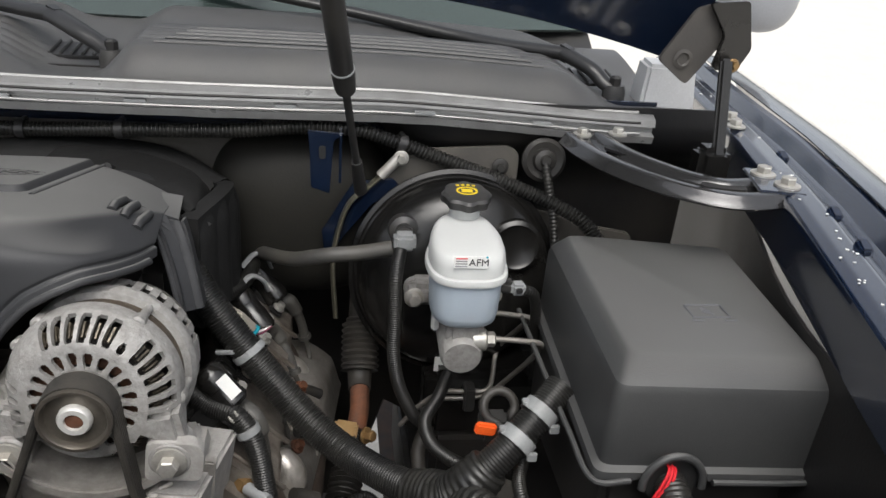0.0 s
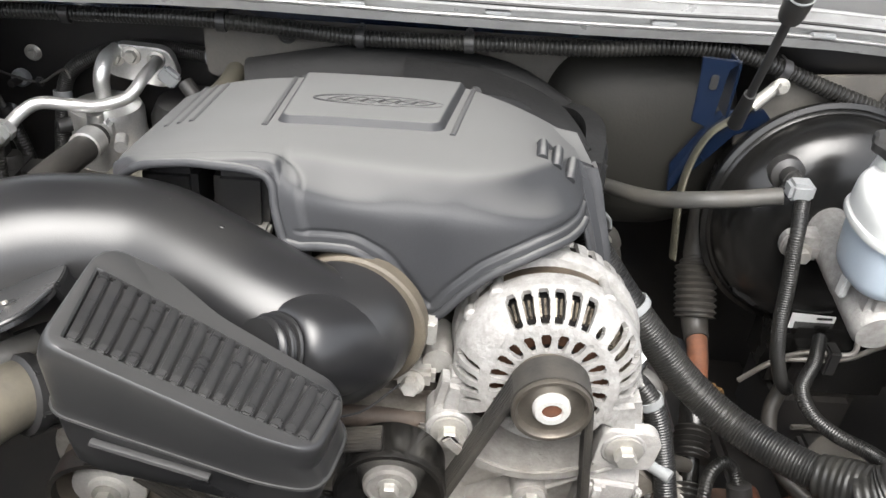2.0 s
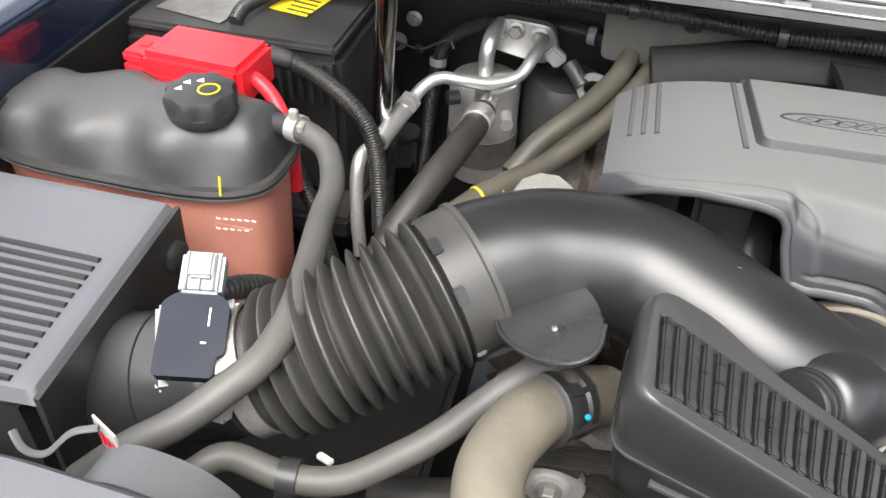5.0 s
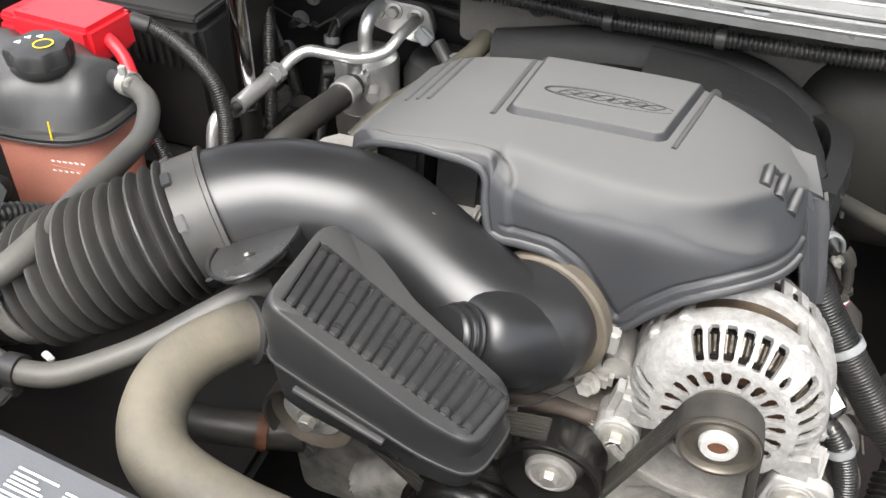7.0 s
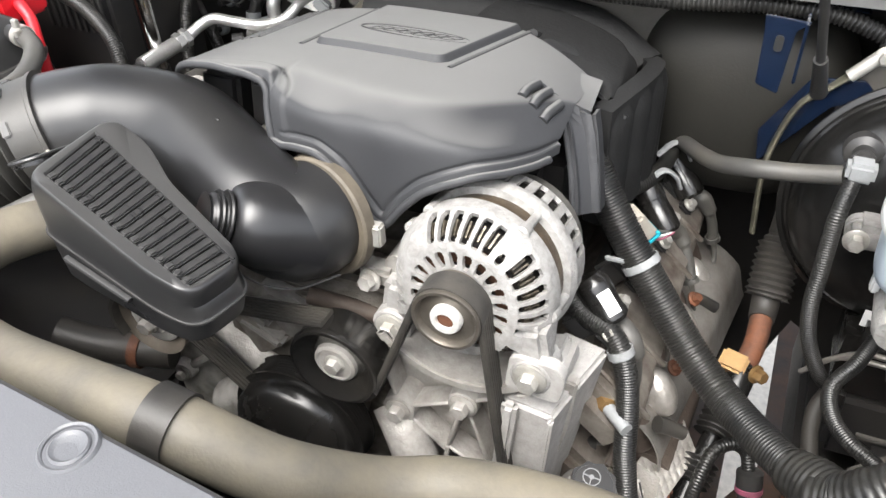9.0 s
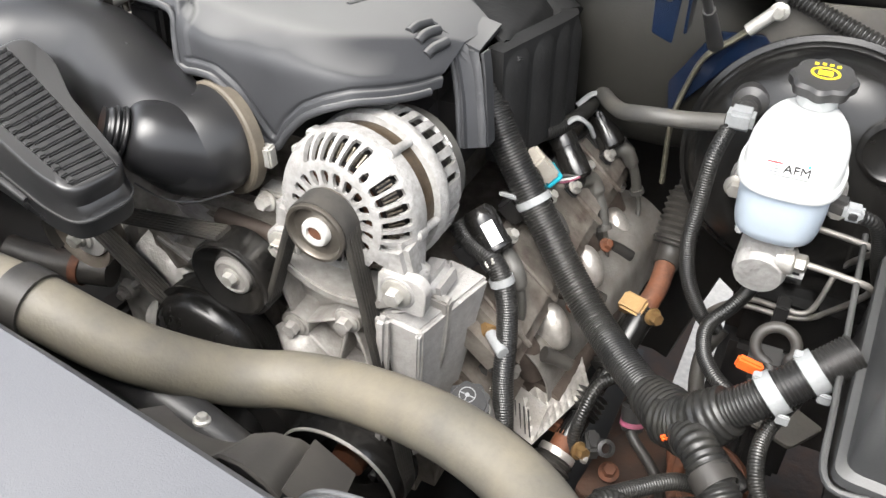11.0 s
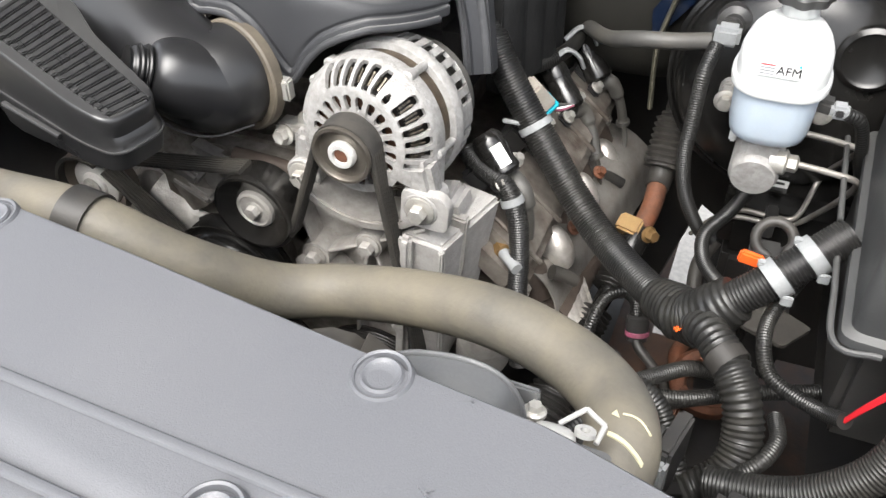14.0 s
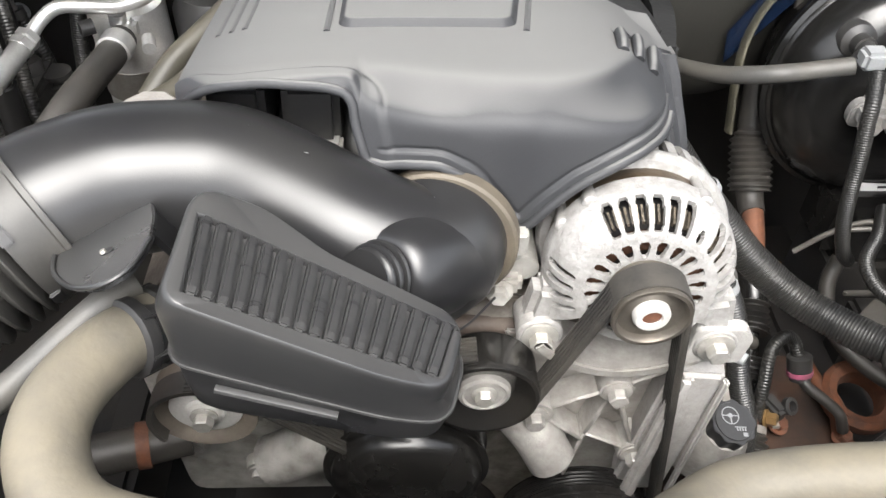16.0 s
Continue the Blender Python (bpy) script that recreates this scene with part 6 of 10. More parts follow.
def accessory_bracket():
    b = thing("accessory_bracket", "ribbed cast aluminium alternator bracket", "bracket", at=(-0.19, 0.6, 0.85))
    back = [(-0.285, 1.01), (-0.25, 1.005), (-0.225, 0.988), (-0.19, 0.980), (-0.15, 0.990), (-0.13, 1.005), (-0.095, 1.0), (-0.10, 0.94), (-0.115, 0.86), (-0.135, 0.76), (-0.21, 0.76), (-0.235, 0.86), (-0.270, 0.925)]
    part("web", plate(back, 0.012, facing(0, 0.612, 0), 0.002), M_ALU, b)
    hub, low, foot = (-0.190, 0.964), (-0.2555, 0.930), (-0.158, 0.866)

    def fin(p, q, deep=0.026, wide=0.0045, y=0.600):
        ln = math.hypot(p[0] - q[0], p[1] - q[1])
        part("rib", block((ln, deep, wide), Matrix.Translation(((p[0] + q[0]) / 2, y - deep / 2, (p[1] + q[1]) / 2)) @ Matrix.Rotation(-math.atan2(q[1] - p[1], q[0] - p[0]), 4, "Y"), 0.0016, 1), M_ALU, b)
    for p, q in ((low, hub), (hub, (-0.128, 1.0)), (hub, foot), (hub, (-0.207, 0.895)), (low, (-0.207, 0.885)), (low, (-0.275, 1.005)), ((-0.207, 0.895), foot), ((-0.207, 0.895), (-0.222, 0.80)), (foot, (-0.150, 0.77))):
        fin(p, q)
    # the curved cradle under the alternator
    arc = [(-0.192 + 0.0845 * math.cos(t), 1.0895 + 0.0885 * math.sin(t)) for t in np.linspace(radians(217), radians(323), 26)]
    cradle = []
    for (x, z), t in zip(arc, np.linspace(radians(217), radians(323), 26)):
        nx, nz = math.cos(t), math.sin(t)
        cradle.append([(x + nx * a, y, z + nz * a) for a, y in ((0, 0.566), (0.011, 0.566), (0.011, 0.612), (0, 0.612))])
    verts = [q for c in cradle for q in c]
    faces = [[4 * k + j, 4 * k + (j + 1) % 4, 4 * k + 4 + (j + 1) % 4, 4 * k + 4 + j] for k in range(len(cradle) - 1) for j in range(4)]
    faces += [[0, 1, 2, 3], [len(verts) - 1 - j for j in range(4)]]
    cr = from_arrays(verts, faces)
    bmesh.ops.recalc_face_normals(cr, faces=cr.faces)
    bmesh.ops.bevel(cr, geom=[e for e in cr.edges if e.calc_face_angle(0) > 1.0], offset=0.002, segments=2, affect="EDGES")
    part("cradle", cr, M_ALU, b)
    for x, z, r in ((*hub, 0.0145), (*low, 0.0160), (*foot, 0.0150)):
        part("boss", lathe([(r + 0.002, 0), (r, 0.030)], facing(x, 0.602, z), 24), M_ALU, b)
        part("boss_bolt", hexbolt((x, 0.572, z), (0, -1, 0), 0.0085, 0.0125, 0.009), M_ALU, b)
    # the boxed mounting arm towards the side: cap, outer wall, leg and ear plate
    wedge = from_arrays([(-0.152, 0.566, 0.996), (-0.106, 0.566, 0.990), (-0.082, 0.666, 0.988), (-0.128, 0.670, 0.994), (-0.172, 0.572, 0.80), (-0.118, 0.572, 0.80), (-0.108, 0.640, 0.83), (-0.15, 0.64, 0.83)],
                        [[0, 1, 2, 3], [7, 6, 5, 4], [0, 4, 5, 1], [1, 5, 6, 2], [2, 6, 7, 3], [3, 7, 4, 0]])
    bmesh.ops.recalc_face_normals(wedge, faces=wedge.faces)
    bmesh.ops.bevel(wedge, geom=list(wedge.edges), offset=0.004, segments=3, affect="EDGES")
    part("side_box", wedge, M_DIECAST, b, "pale pitted mounting box")
    for k in range(4):
        part("cast_mark", block((0.004, 0.011, 0.0012), Matrix.Translation((-0.117 + 0.0012 * k, 0.596 + 0.009 * k, 0.9915)) @ Matrix.Rotation(radians(14 + 40 * (k % 2)), 4, "Z"), 0.0004, 1), M_DIECAST, b)
    part("ear_plate", plate(rounded([(-0.149, 1.012), (-0.102, 1.010), (-0.098, 1.040), (-0.106, 1.050), (-0.145, 1.052)], 0.007), 0.012, facing(0, 0.577, 0), 0.0035), M_DIECAST, b)
    part("alternator_foot", block((0.034, 0.050, 0.030), Matrix.Translation((-0.122, 0.622, 1.002)) @ Matrix.Rotation(radians(-10), 4, "Y"), 0.009, 3), M_DIECAST, b)
    part("front_leg", block((0.014, 0.012, 0.19), Matrix.Translation((-0.150, 0.561, 0.905)) @ Matrix.Rotation(radians(5), 4, "Y"), 0.004), M_DIECAST, b)
    part("edge_rib", block((0.005, 0.008, 0.18), Matrix.Translation((-0.112, 0.563, 0.900)) @ Matrix.Rotation(radians(3.5), 4, "Y"), 0.002), M_DIECAST, b)


accessory_bracket()


def engine_block():
    e = thing("engine_block", "grimy cast aluminium V8 engine block and heads", "engine", at=(-0.3, 0.9, 0.5))
    part("front_cover", block((0.28, 0.05, 0.28), Matrix.Translation((-0.33, 0.635, 0.88)), 0.02), M_BLOCK, e)
    part("valley", block((0.22, 0.36, 0.14), Matrix.Translation((-0.32, 0.84, 0.97)), 0.02), M_BLOCK, e)
    # water pump casting with its outlets
    part("water_pump", join(lathe([(0.05, 0), (0.055, 0.03), (0.035, 0.045)], facing(-0.36, 0.62, 0.885), 40), sweep([(-0.40, 0.60, 0.95), (-0.43, 0.60, 1.0), (-0.46, 0.59, 1.04), (-0.495, 0.56, 1.075)], 0.027, 20, 0.008),
         block((0.13, 0.05, 0.09), Matrix.Translation((-0.40, 0.615, 0.955)), 0.015), block((0.10, 0.04, 0.05), Matrix.Translation((-0.26, 0.615, 0.895)) @ Matrix.Rotation(radians(30), 4, "Y"), 0.015)), M_BLOCK, e)
    part("pump_outlet", sweep([(-0.27, 0.59, 0.915), (-0.25, 0.575, 0.895), (-0.235, 0.565, 0.87)], 0.022, 20, 0.006), M_ALU, e)
    part("thermostat_boss", join(block((0.034, 0.024, 0.018), Matrix.Translation((-0.290, 0.622, 1.050)), 0.004), hexbolt((-0.292, 0.606, 1.052), (-0.1, -1, 0.2), 0.008, 0.011, 0.008), lathe([(0.012, 0), (0.012, 0.04)], facing(-0.272, 0.66, 1.062), 20)), M_CAST, e)
    part("front_shelf", block((0.15, 0.04, 0.03), Matrix.Translation((-0.33, 0.625, 1.00)), 0.006), M_BLOCK, e)
    part("crossover_bar", rod((-0.36, 0.605, 1.012), (-0.23, 0.615, 1.0), 0.009, 14), M_FIRERUST, e, "brown coolant crossover pipe")
    # castings of the engine front below the resonator
    part("front_casting", plate(rounded([(-0.60, 0.70), (-0.40, 0.70), (-0.30, 0.78), (-0.30, 0.93), (-0.37, 1.005), (-0.47, 1.0), (-0.575, 0.985), (-0.61, 0.93)], 0.02), 0.030, facing(0, 0.665, 0), 0.006), M_CAST, e, "weathered front casting")
    part("pump_arm", join(sweep([(-0.355, 0.60, 0.89), (-0.42, 0.605, 0.91), (-0.475, 0.61, 0.94)], 0.030, 16, 0.01), sweep([(-0.36, 0.60, 0.87), (-0.44, 0.605, 0.84), (-0.50, 0.61, 0.80)], 0.026, 16, 0.01), lathe([(0.034, 0), (0.036, 0.02), (0.028, 0.032)], facing(-0.478, 0.635, 0.935), 28)), M_CAST, e)
    for x, z in ((-0.56, 0.90), (-0.505, 0.86), (-0.45, 0.875), (-0.43, 0.79), (-0.52, 0.76), (-0.40, 0.965), (-0.47, 0.985), (-0.58, 0.80)):
        part("casting_boss", lathe([(0.015, 0), (0.012, 0.014)], facing(x, 0.637, z), 18), M_CAST, e)
        part("casting_bolt", hexbolt((x, 0.622, z), (0, -1, 0), 0.0065, 0.0095, 0.006), M_STEEL, e)
    for x0, z0, x1, z1 in ((-0.56, 0.90, -0.47, 0.985), (-0.505, 0.86, -0.58, 0.80), (-0.45, 0.875, -0.43, 0.79)):
        part("casting_rib", sweep([(x0, 0.634, z0), ((x0 + x1) / 2, 0.632, (z0 + z1) / 2), (x1, 0.634, z1)], 0.006, 8, 0.01), M_CAST, e)
    # the driver-side bank: head, valve cover, plugs
    tilt = Matrix.Rotation(radians(42), 4, "Y")
    bank = Matrix.Translation((-0.112, 0.86, 0.875)) @ tilt
    part("cylinder_head", block((0.13, 0.46, 0.14), bank @ Matrix.Translation((0.03, 0, -0.07)), 0.012), M_GRIME, e)
    part("valve_cover", block((0.10, 0.44, 0.055), bank @ Matrix.Translation((-0.01, 0, 0.045)), 0.016), M_GRIME, e, "grimy valve cover")
    part("cover_rail", block((0.016, 0.45, 0.012), bank @ Matrix.Translation((0.052, 0, 0.018)), 0.004), M_GRIME, e)
    for k in range(6):
        part("rail_bolt", hexbolt(bank @ Vector((0.052, -0.19 + 0.075 * k, 0.026)), bank.to_3x3() @ Vector((0, 0, 1)), 0.006, 0.009, 0.006), M_STEEL, e)
        part("head_boss", lathe([(0.011, 0), (0.009, 0.010), (0.004, 0.012)], bank @ Matrix.Translation((0.090, -0.20 + 0.08 * k, -0.03)) @ Matrix.Rotation(radians(70), 4, "Y"), 16), M_GRIME, e)
        part("cover_rib", block((0.09, 0.006, 0.006), bank @ Matrix.Translation((-0.01, -0.19 + 0.075 * k, 0.0735)), 0.002, 1), M_GRIME, e)
    other = Matrix.Translation((-0.54, 0.88, 0.93)) @ Matrix.Rotation(radians(-42), 4, "Y")
    part("cylinder_head", block((0.13, 0.46, 0.14), other @ Matrix.Translation((-0.03, 0, -0.07)), 0.012), M_GRIME, e)
    part("valve_cover", block((0.10, 0.44, 0.055), other @ Matrix.Translation((0.01, 0, 0.045)), 0.016), M_GRIME, e)
    part("block_side", block((0.30, 0.50, 0.30), Matrix.Translation((-0.30, 0.88, 0.72)), 0.03), M_GRIME, e)


engine_block()

# ---------------------------------------------------------------- hoses, looms and pipes
def hose(name, pts, r, material, label, category="hose", group="", corrugated=0.0, sides=18):
    base = min(pts, key=lambda p: p[2])
    h = thing(name, label, category, group, at=base)
    bm = ribbed(pts, r, corrugated * 0.62, r * 0.06 + 0.0002, sides) if corrugated else sweep(pts, r, sides, 0.005)
    part("tube" if not corrugated else "conduit", bm, material, h)
    return h


rh = hose("radiator_hose", [(-0.50, 0.560, 1.085), (-0.535, 0.525, 1.108), (-0.562, 0.470, 1.120), (-0.562, 0.425, 1.120), (-0.535, 0.388, 1.115), (-0.47, 0.370, 1.115), (-0.39, 0.362, 1.122), (-0.299, 0.356, 1.130),
            (-0.235, 0.372, 1.095), (-0.19, 0.415, 1.045), (-0.14, 0.442, 1.036), (-0.069, 0.438, 1.056), (0.0, 0.420, 1.078), (0.055, 0.400, 1.083), (0.092, 0.370, 1.090), (0.107, 0.336, 1.096), (0.106, 0.312, 1.082), (0.103, 0.300, 1.05), (0.10, 0.296, 0.98)],
          0.0225, M_HOSE, "dusty grey-brown rubber upper radiator hose", sides=28)
ring_clamp((-0.297, 0.356, 1.130), (1, 0.05, -0.2), 0.0228, 0.022, 0.002, M_RUBBER, rh, "hose_band")
part("paint_mark", sweep([(0.104, 0.338, 1.1187), (0.110, 0.3385, 1.1186), (0.116, 0.337, 1.1170), (0.122, 0.333, 1.1130)], 0.0007, 6, 0.002), M_CREAM, rh, "pale yellow paint stroke")
part("paint_mark", plate([(0.098, 0.336), (0.103, 0.335), (0.100, 0.340)], 0.0006, Matrix.Translation((0, 0, 1.1180)), 0.0001, 1), M_CREAM, rh, "pale yellow paint dab")

LOOM = [(-0.165, 0.815, 1.125), (-0.150, 0.802, 1.105), (-0.125, 0.788, 1.067), (-0.092, 0.773, 1.025), (-0.056, 0.756, 0.985), (-0.018, 0.735, 0.948), (0.026, 0.703, 0.925), (0.078, 0.655, 0.924), (0.118, 0.620, 0.934)]
lm = hose("wiring_loom", LOOM, 0.0175, M_LOOM, "thick black corrugated wiring conduit", "wiring loom", "engine looms", 0.0052, 20)
ring_clamp((-0.080, 0.768, 1.012), (0.5, -0.2, -0.6), 0.0178, 0.008, 0.0016, M_GREY, lm, "cable_tie")
part("tie_tail", block((0.02, 0.004, 0.005), Matrix.Translation((-0.104, 0.757, 1.018)), 0.001), M_GREY, lm)
lb = hose("wiring_loom", [(0.135, 0.602, 0.958), (0.152, 0.603, 0.978), (0.178, 0.612, 1.001), (0.205, 0.628, 1.023), (0.235, 0.650, 1.045)], 0.0165, M_LOOM, "black corrugated conduit held by grey clamps", "wiring loom", "engine looms", 0.0052, 20)
for c in ((0.186, 0.615, 1.008), (0.210, 0.632, 1.027)):
    k = ring_clamp(c, (0.26, 0.17, 0.22), 0.0172, 0.013, 0.0016, M_GREY, lb, "clamp")
    part("clamp_foot", block((0.010, 0.004, 0.010), Matrix.Translation((c[0] + 0.012, c[1] - 0.016, c[2] - 0.008)), 0.001), M_GREY, k)
    part("clamp_head", block((0.010, 0.008, 0.005), Matrix.Translation((c[0] - 0.013, c[1] + 0.002, c[2] + 0.012)), 0.001), M_GREY, k)
ld = thing("wiring_loom", "black taped wiring loom bending down", "wiring loom", "engine looms", at=(0.155, 0.462, 0.885))
LD = [(0.128, 0.600, 0.945), (0.143, 0.572, 0.968), (0.163, 0.546, 0.966), (0.178, 0.526, 0.955), (0.187, 0.510, 0.937), (0.189, 0.494, 0.918), (0.180, 0.476, 0.900), (0.155, 0.462, 0.885)]
part("conduit", sweep(LD, lambda q, l: 0.0165 + 0.0009 * math.sin(q * 2 * math.pi / 0.0058 + 1.2 * math.sin(q * 90)) + 0.0012 * noise.noise((q * 60, 4.2, 0)), 22, 0.0010), M_TAPE, ld)
ring_clamp(LD[2], (0.02, -0.02, -0.004), 0.0168, 0.016, 0.0012, M_RUBBER, ld, "tape_band")
jn = thing("loom_junction", "black tape wrapped Y junction of the wiring looms", "wiring loom", "engine looms", at=(0.13, 0.60, 0.92))


def wrapped(s, l):
    return 0.0205 + 0.0045 * math.sin(math.pi * s / l) + 0.0006 * math.sin(s * 900) + 0.0022 * noise.noise((s * 70, 1.7, l * 9))


for run in ([(0.090, 0.645, 0.924), (0.112, 0.625, 0.933), (0.130, 0.605, 0.945), (0.140, 0.585, 0.958)], [(0.108, 0.612, 0.935), (0.128, 0.606, 0.947), (0.145, 0.603, 0.967), (0.160, 0.606, 0.985)]):
    part("tape_wrap", sweep(run, wrapped, 22, 0.0016), M_TAPE, jn)
part("orange_tip", block((0.006, 0.006, 0.006), Matrix.Translation((0.117, 0.578, 0.955)), 0.002), M_ORANGE, jn, "orange tip")
ls = hose("sensor_loom", [(-0.135, 0.700, 1.012), (-0.115, 0.692, 0.998), (-0.085, 0.682, 0.990), (-0.066, 0.668, 0.965), (-0.056, 0.650, 0.930), (-0.050, 0.630, 0.895), (-0.040, 0.610, 0.860), (-0.035, 0.600, 0.82)], 0.0110, M_LOOM, "thin black corrugated sensor conduit with a grey tie", "wiring loom", "engine looms", 0.0042, 16)
ring_clamp((-0.074, 0.675, 0.978), (0.4, -0.2, -0.8), 0.0113, 0.008, 0.0014, M_GREY, ls, "cable_tie")
hose("vacuum_hose", [(0.080, 0.868, 1.092), (0.041, 0.874, 1.082), (0.010, 0.872, 1.080), (-0.015, 0.885, 1.070), (-0.035, 0.908, 1.056), (-0.055, 0.943, 1.041), (-0.072, 0.978, 1.028), (-0.090, 1.015, 1.015), (-0.115, 1.055, 1.005), (-0.15, 1.08, 0.98)], 0.0092, M_HOSE2, "grey rubber brake vacuum hose")
vh = hose("booster_loom", [(0.085, 0.835, 1.105), (0.080, 0.815, 1.085), (0.079, 0.807, 1.066), (0.079, 0.794, 1.032), (0.079, 0.784, 0.996), (0.088, 0.783, 0.953), (0.108, 0.790, 0.907), (0.125, 0.80, 0.885)], 0.0078, M_LOOM, "thin black corrugated conduit beside the brake booster", "wiring loom", "engine looms", 0.0040, 14)
ck = thing("cowl_conduit", "long black corrugated conduit clipped along the cowl", "wiring loom", "engine looms", at=(-0.25, 1.0, 1.17))
CK = [(-1.00, 1.02, 1.13), (-0.93, 1.05, 1.150), (-0.82, 1.075, 1.158), (-0.70, 1.07, 1.164), (-0.555, 1.035, 1.179), (-0.45, 1.035, 1.174), (-0.372, 1.025, 1.173), (-0.251, 1.005, 1.183), (-0.122, 0.995, 1.189), (-0.03, 0.995, 1.197), (0.036, 0.995, 1.196), (0.09, 0.992, 1.182), (0.146, 0.985, 1.165), (0.22, 0.965, 1.145), (0.29, 0.945, 1.122), (0.335, 0.925, 1.098), (0.36, 0.90, 1.06)]
part("conduit", ribbed(CK, 0.0095, 0.0050, 0.0022, 14), M_LOOM, ck)
for c, d in (((-0.372, 1.025, 1.173), (1, -0.1, 0.05)), ((-0.251, 1.005, 1.183), (1, -0.1, 0.05)), ((-0.53, 1.035, 1.178), (1, 0, 0)), ((0.095, 0.991, 1.181), (1, 0, -0.3)), ((-0.72, 1.07, 1.163), (1, 0, 0))):
    k = ring_clamp(c, d, 0.0100, 0.010, 0.0018, M_BLACK, ck, "conduit_clip")
    part("clip_stem", block((0.008, 0.016, 0.008), Matrix.Translation((c[0], c[1] + 0.010, c[2] + 0.008)), 0.002), M_BLACK, k)

th = hose("tank_hose", [(-0.825, 0.752, 1.145), (-0.805, 0.745, 1.147), (-0.775, 0.727, 1.142), (-0.757, 0.690, 1.132), (-0.750, 0.645, 1.132), (-0.732, 0.575, 1.145), (-0.722, 0.520, 1.150), (-0.725, 0.480, 1.146), (-0.742, 0.452, 1.138), (-0.765, 0.430, 1.125), (-0.795, 0.412, 1.11), (-0.83, 0.40, 1.08)], 0.0110, M_HOSE2, "grey rubber coolant hose from the tank")
for x, y, z in ((-0.812, 0.748, 1.146),):
    k = ring_clamp((x, y, z), (1, -0.3, 0.05), 0.0116, 0.012, 0.0016, M_STEEL, th, "spring_clamp")
    part("clamp_ear", block((0.008, 0.006, 0.010), Matrix.Translation((x, y - 0.004, z + 0.017)), 0.001), M_STEEL, k)
    part("clamp_ear", block((0.006, 0.010, 0.008), Matrix.Translation((x + 0.010, y - 0.012, z + 0.010)), 0.001), M_STEEL, k)
sh = hose("heater_return_hose", [(-0.540, 0.545, 1.128), (-0.555, 0.530, 1.128), (-0.580, 0.505, 1.118), (-0.603, 0.478, 1.110), (-0.626, 0.457, 1.104), (-0.658, 0.432, 1.100), (-0.693, 0.425, 1.100), (-0.733, 0.430, 1.100), (-0.752, 0.418, 1.094), (-0.772, 0.402, 1.075), (-0.785, 0.392, 1.045)], 0.0098, M_HOSE2, "grey printed coolant hose under the bellows")
part("hose_clip", join(ring_shell((-0.690, 0.4255, 1.100), (1, 0.1, 0), 0.0099, 0.013, 0.0025), block((0.010, 0.010, 0.012), Matrix.Translation((-0.690, 0.419, 1.086)), 0.002), block((0.012, 0.018, 0.004), Matrix.Translation((-0.694, 0.412, 1.084)), 0.0015)), M_BLACK, sh, "black spring clip")
part("white_tab", block((0.012, 0.005, 0.004), Matrix.Translation((-0.672, 0.442, 1.104)) @ Matrix.Rotation(radians(-20), 4, "Z"), 0.001), M_CLIP, sh, "small white tab")
vt = hose("vent_stub", [(-0.742, 0.398, 1.088), (-0.728, 0.400, 1.093), (-0.712, 0.397, 1.092), (-0.694, 0.390, 1.090)], 0.0062, M_HOSE2, "short pale rubber vent tube by the radiator")
part("stub_end", rod((-0.697, 0.391, 1.090), (-0.688, 0.388, 1.089), 0.0078, 14), M_GREY, vt, "pale end cap")
ac = hose("refrigerant_hose", [(-0.688, 1.015, 1.033), (-0.690, 0.975, 1.035), (-0.700, 0.895, 1.040), (-0.715, 0.840, 1.030), (-0.735, 0.79, 1.005), (-0.750, 0.74, 0.97), (-0.76, 0.70, 0.93)], 0.0165, M_RUBBER, "thick black rubber refrigerant hose with a crimped end")
part("crimp_sleeve", lathe([(0.0165, 0), (0.019, 0.001), (0.0185, 0.008), (0.0193, 0.010), (0.0185, 0.018), (0.019, 0.024), (0.0165, 0.025)], along((-0.6885, 1.005, 1.0335), (-0.690, 0.975, 1.035)), 24), M_PIPE, ac, "crimped aluminium sleeve")
ha = hose("heater_hose", [(-0.518, 1.125, 1.115), (-0.522, 1.085, 1.114), (-0.532, 1.040, 1.098), (-0.555, 0.990, 1.086), (-0.581, 0.954, 1.073), (-0.607, 0.925, 1.058), (-0.63, 0.89, 1.035)], 0.0125, M_HEATER, "dusty brown heater hose", group="heater hoses")
hb = hose("heater_hose", [(-0.478, 1.125, 1.12), (-0.484, 1.085, 1.118), (-0.505, 1.035, 1.092), (-0.550, 0.965, 1.060), (-0.600, 0.905, 1.040), (-0.650, 0.845, 1.035), (-0.690, 0.79, 1.02), (-0.72, 0.74, 0.99)], 0.0130, M_HEATER, "dusty brown heater hose with yellow marks", group="heater hoses")
for c in ((-0.655, 0.838, 1.034), (-0.640, 0.858, 1.035)):
    ring_clamp(c, (-0.05, -0.06, -0.01), 0.0131, 0.003, 0.0006, M_YELLOW, hb, "yellow_band")
for x in (-0.519, -0.480):
    ring_clamp((x, 1.10, 1.115), (0, 1, 0), 0.0132, 0.010, 0.0016, M_STEEL, ha if x < -0.5 else hb, "spring_clamp")
bl = hose("battery_loom", [(-0.875, 0.862, 1.150), (-0.863, 0.866, 1.146), (-0.834, 0.866, 1.132), (-0.802, 0.857, 1.115), (-0.778, 0.846, 1.095), (-0.765, 0.834, 1.066), (-0.758, 0.818, 1.034), (-0.755, 0.81, 0.99)], 0.0095, M_LOOM, "black corrugated battery cable conduit with a red end", "wiring loom", "engine looms", 0.0045, 14)
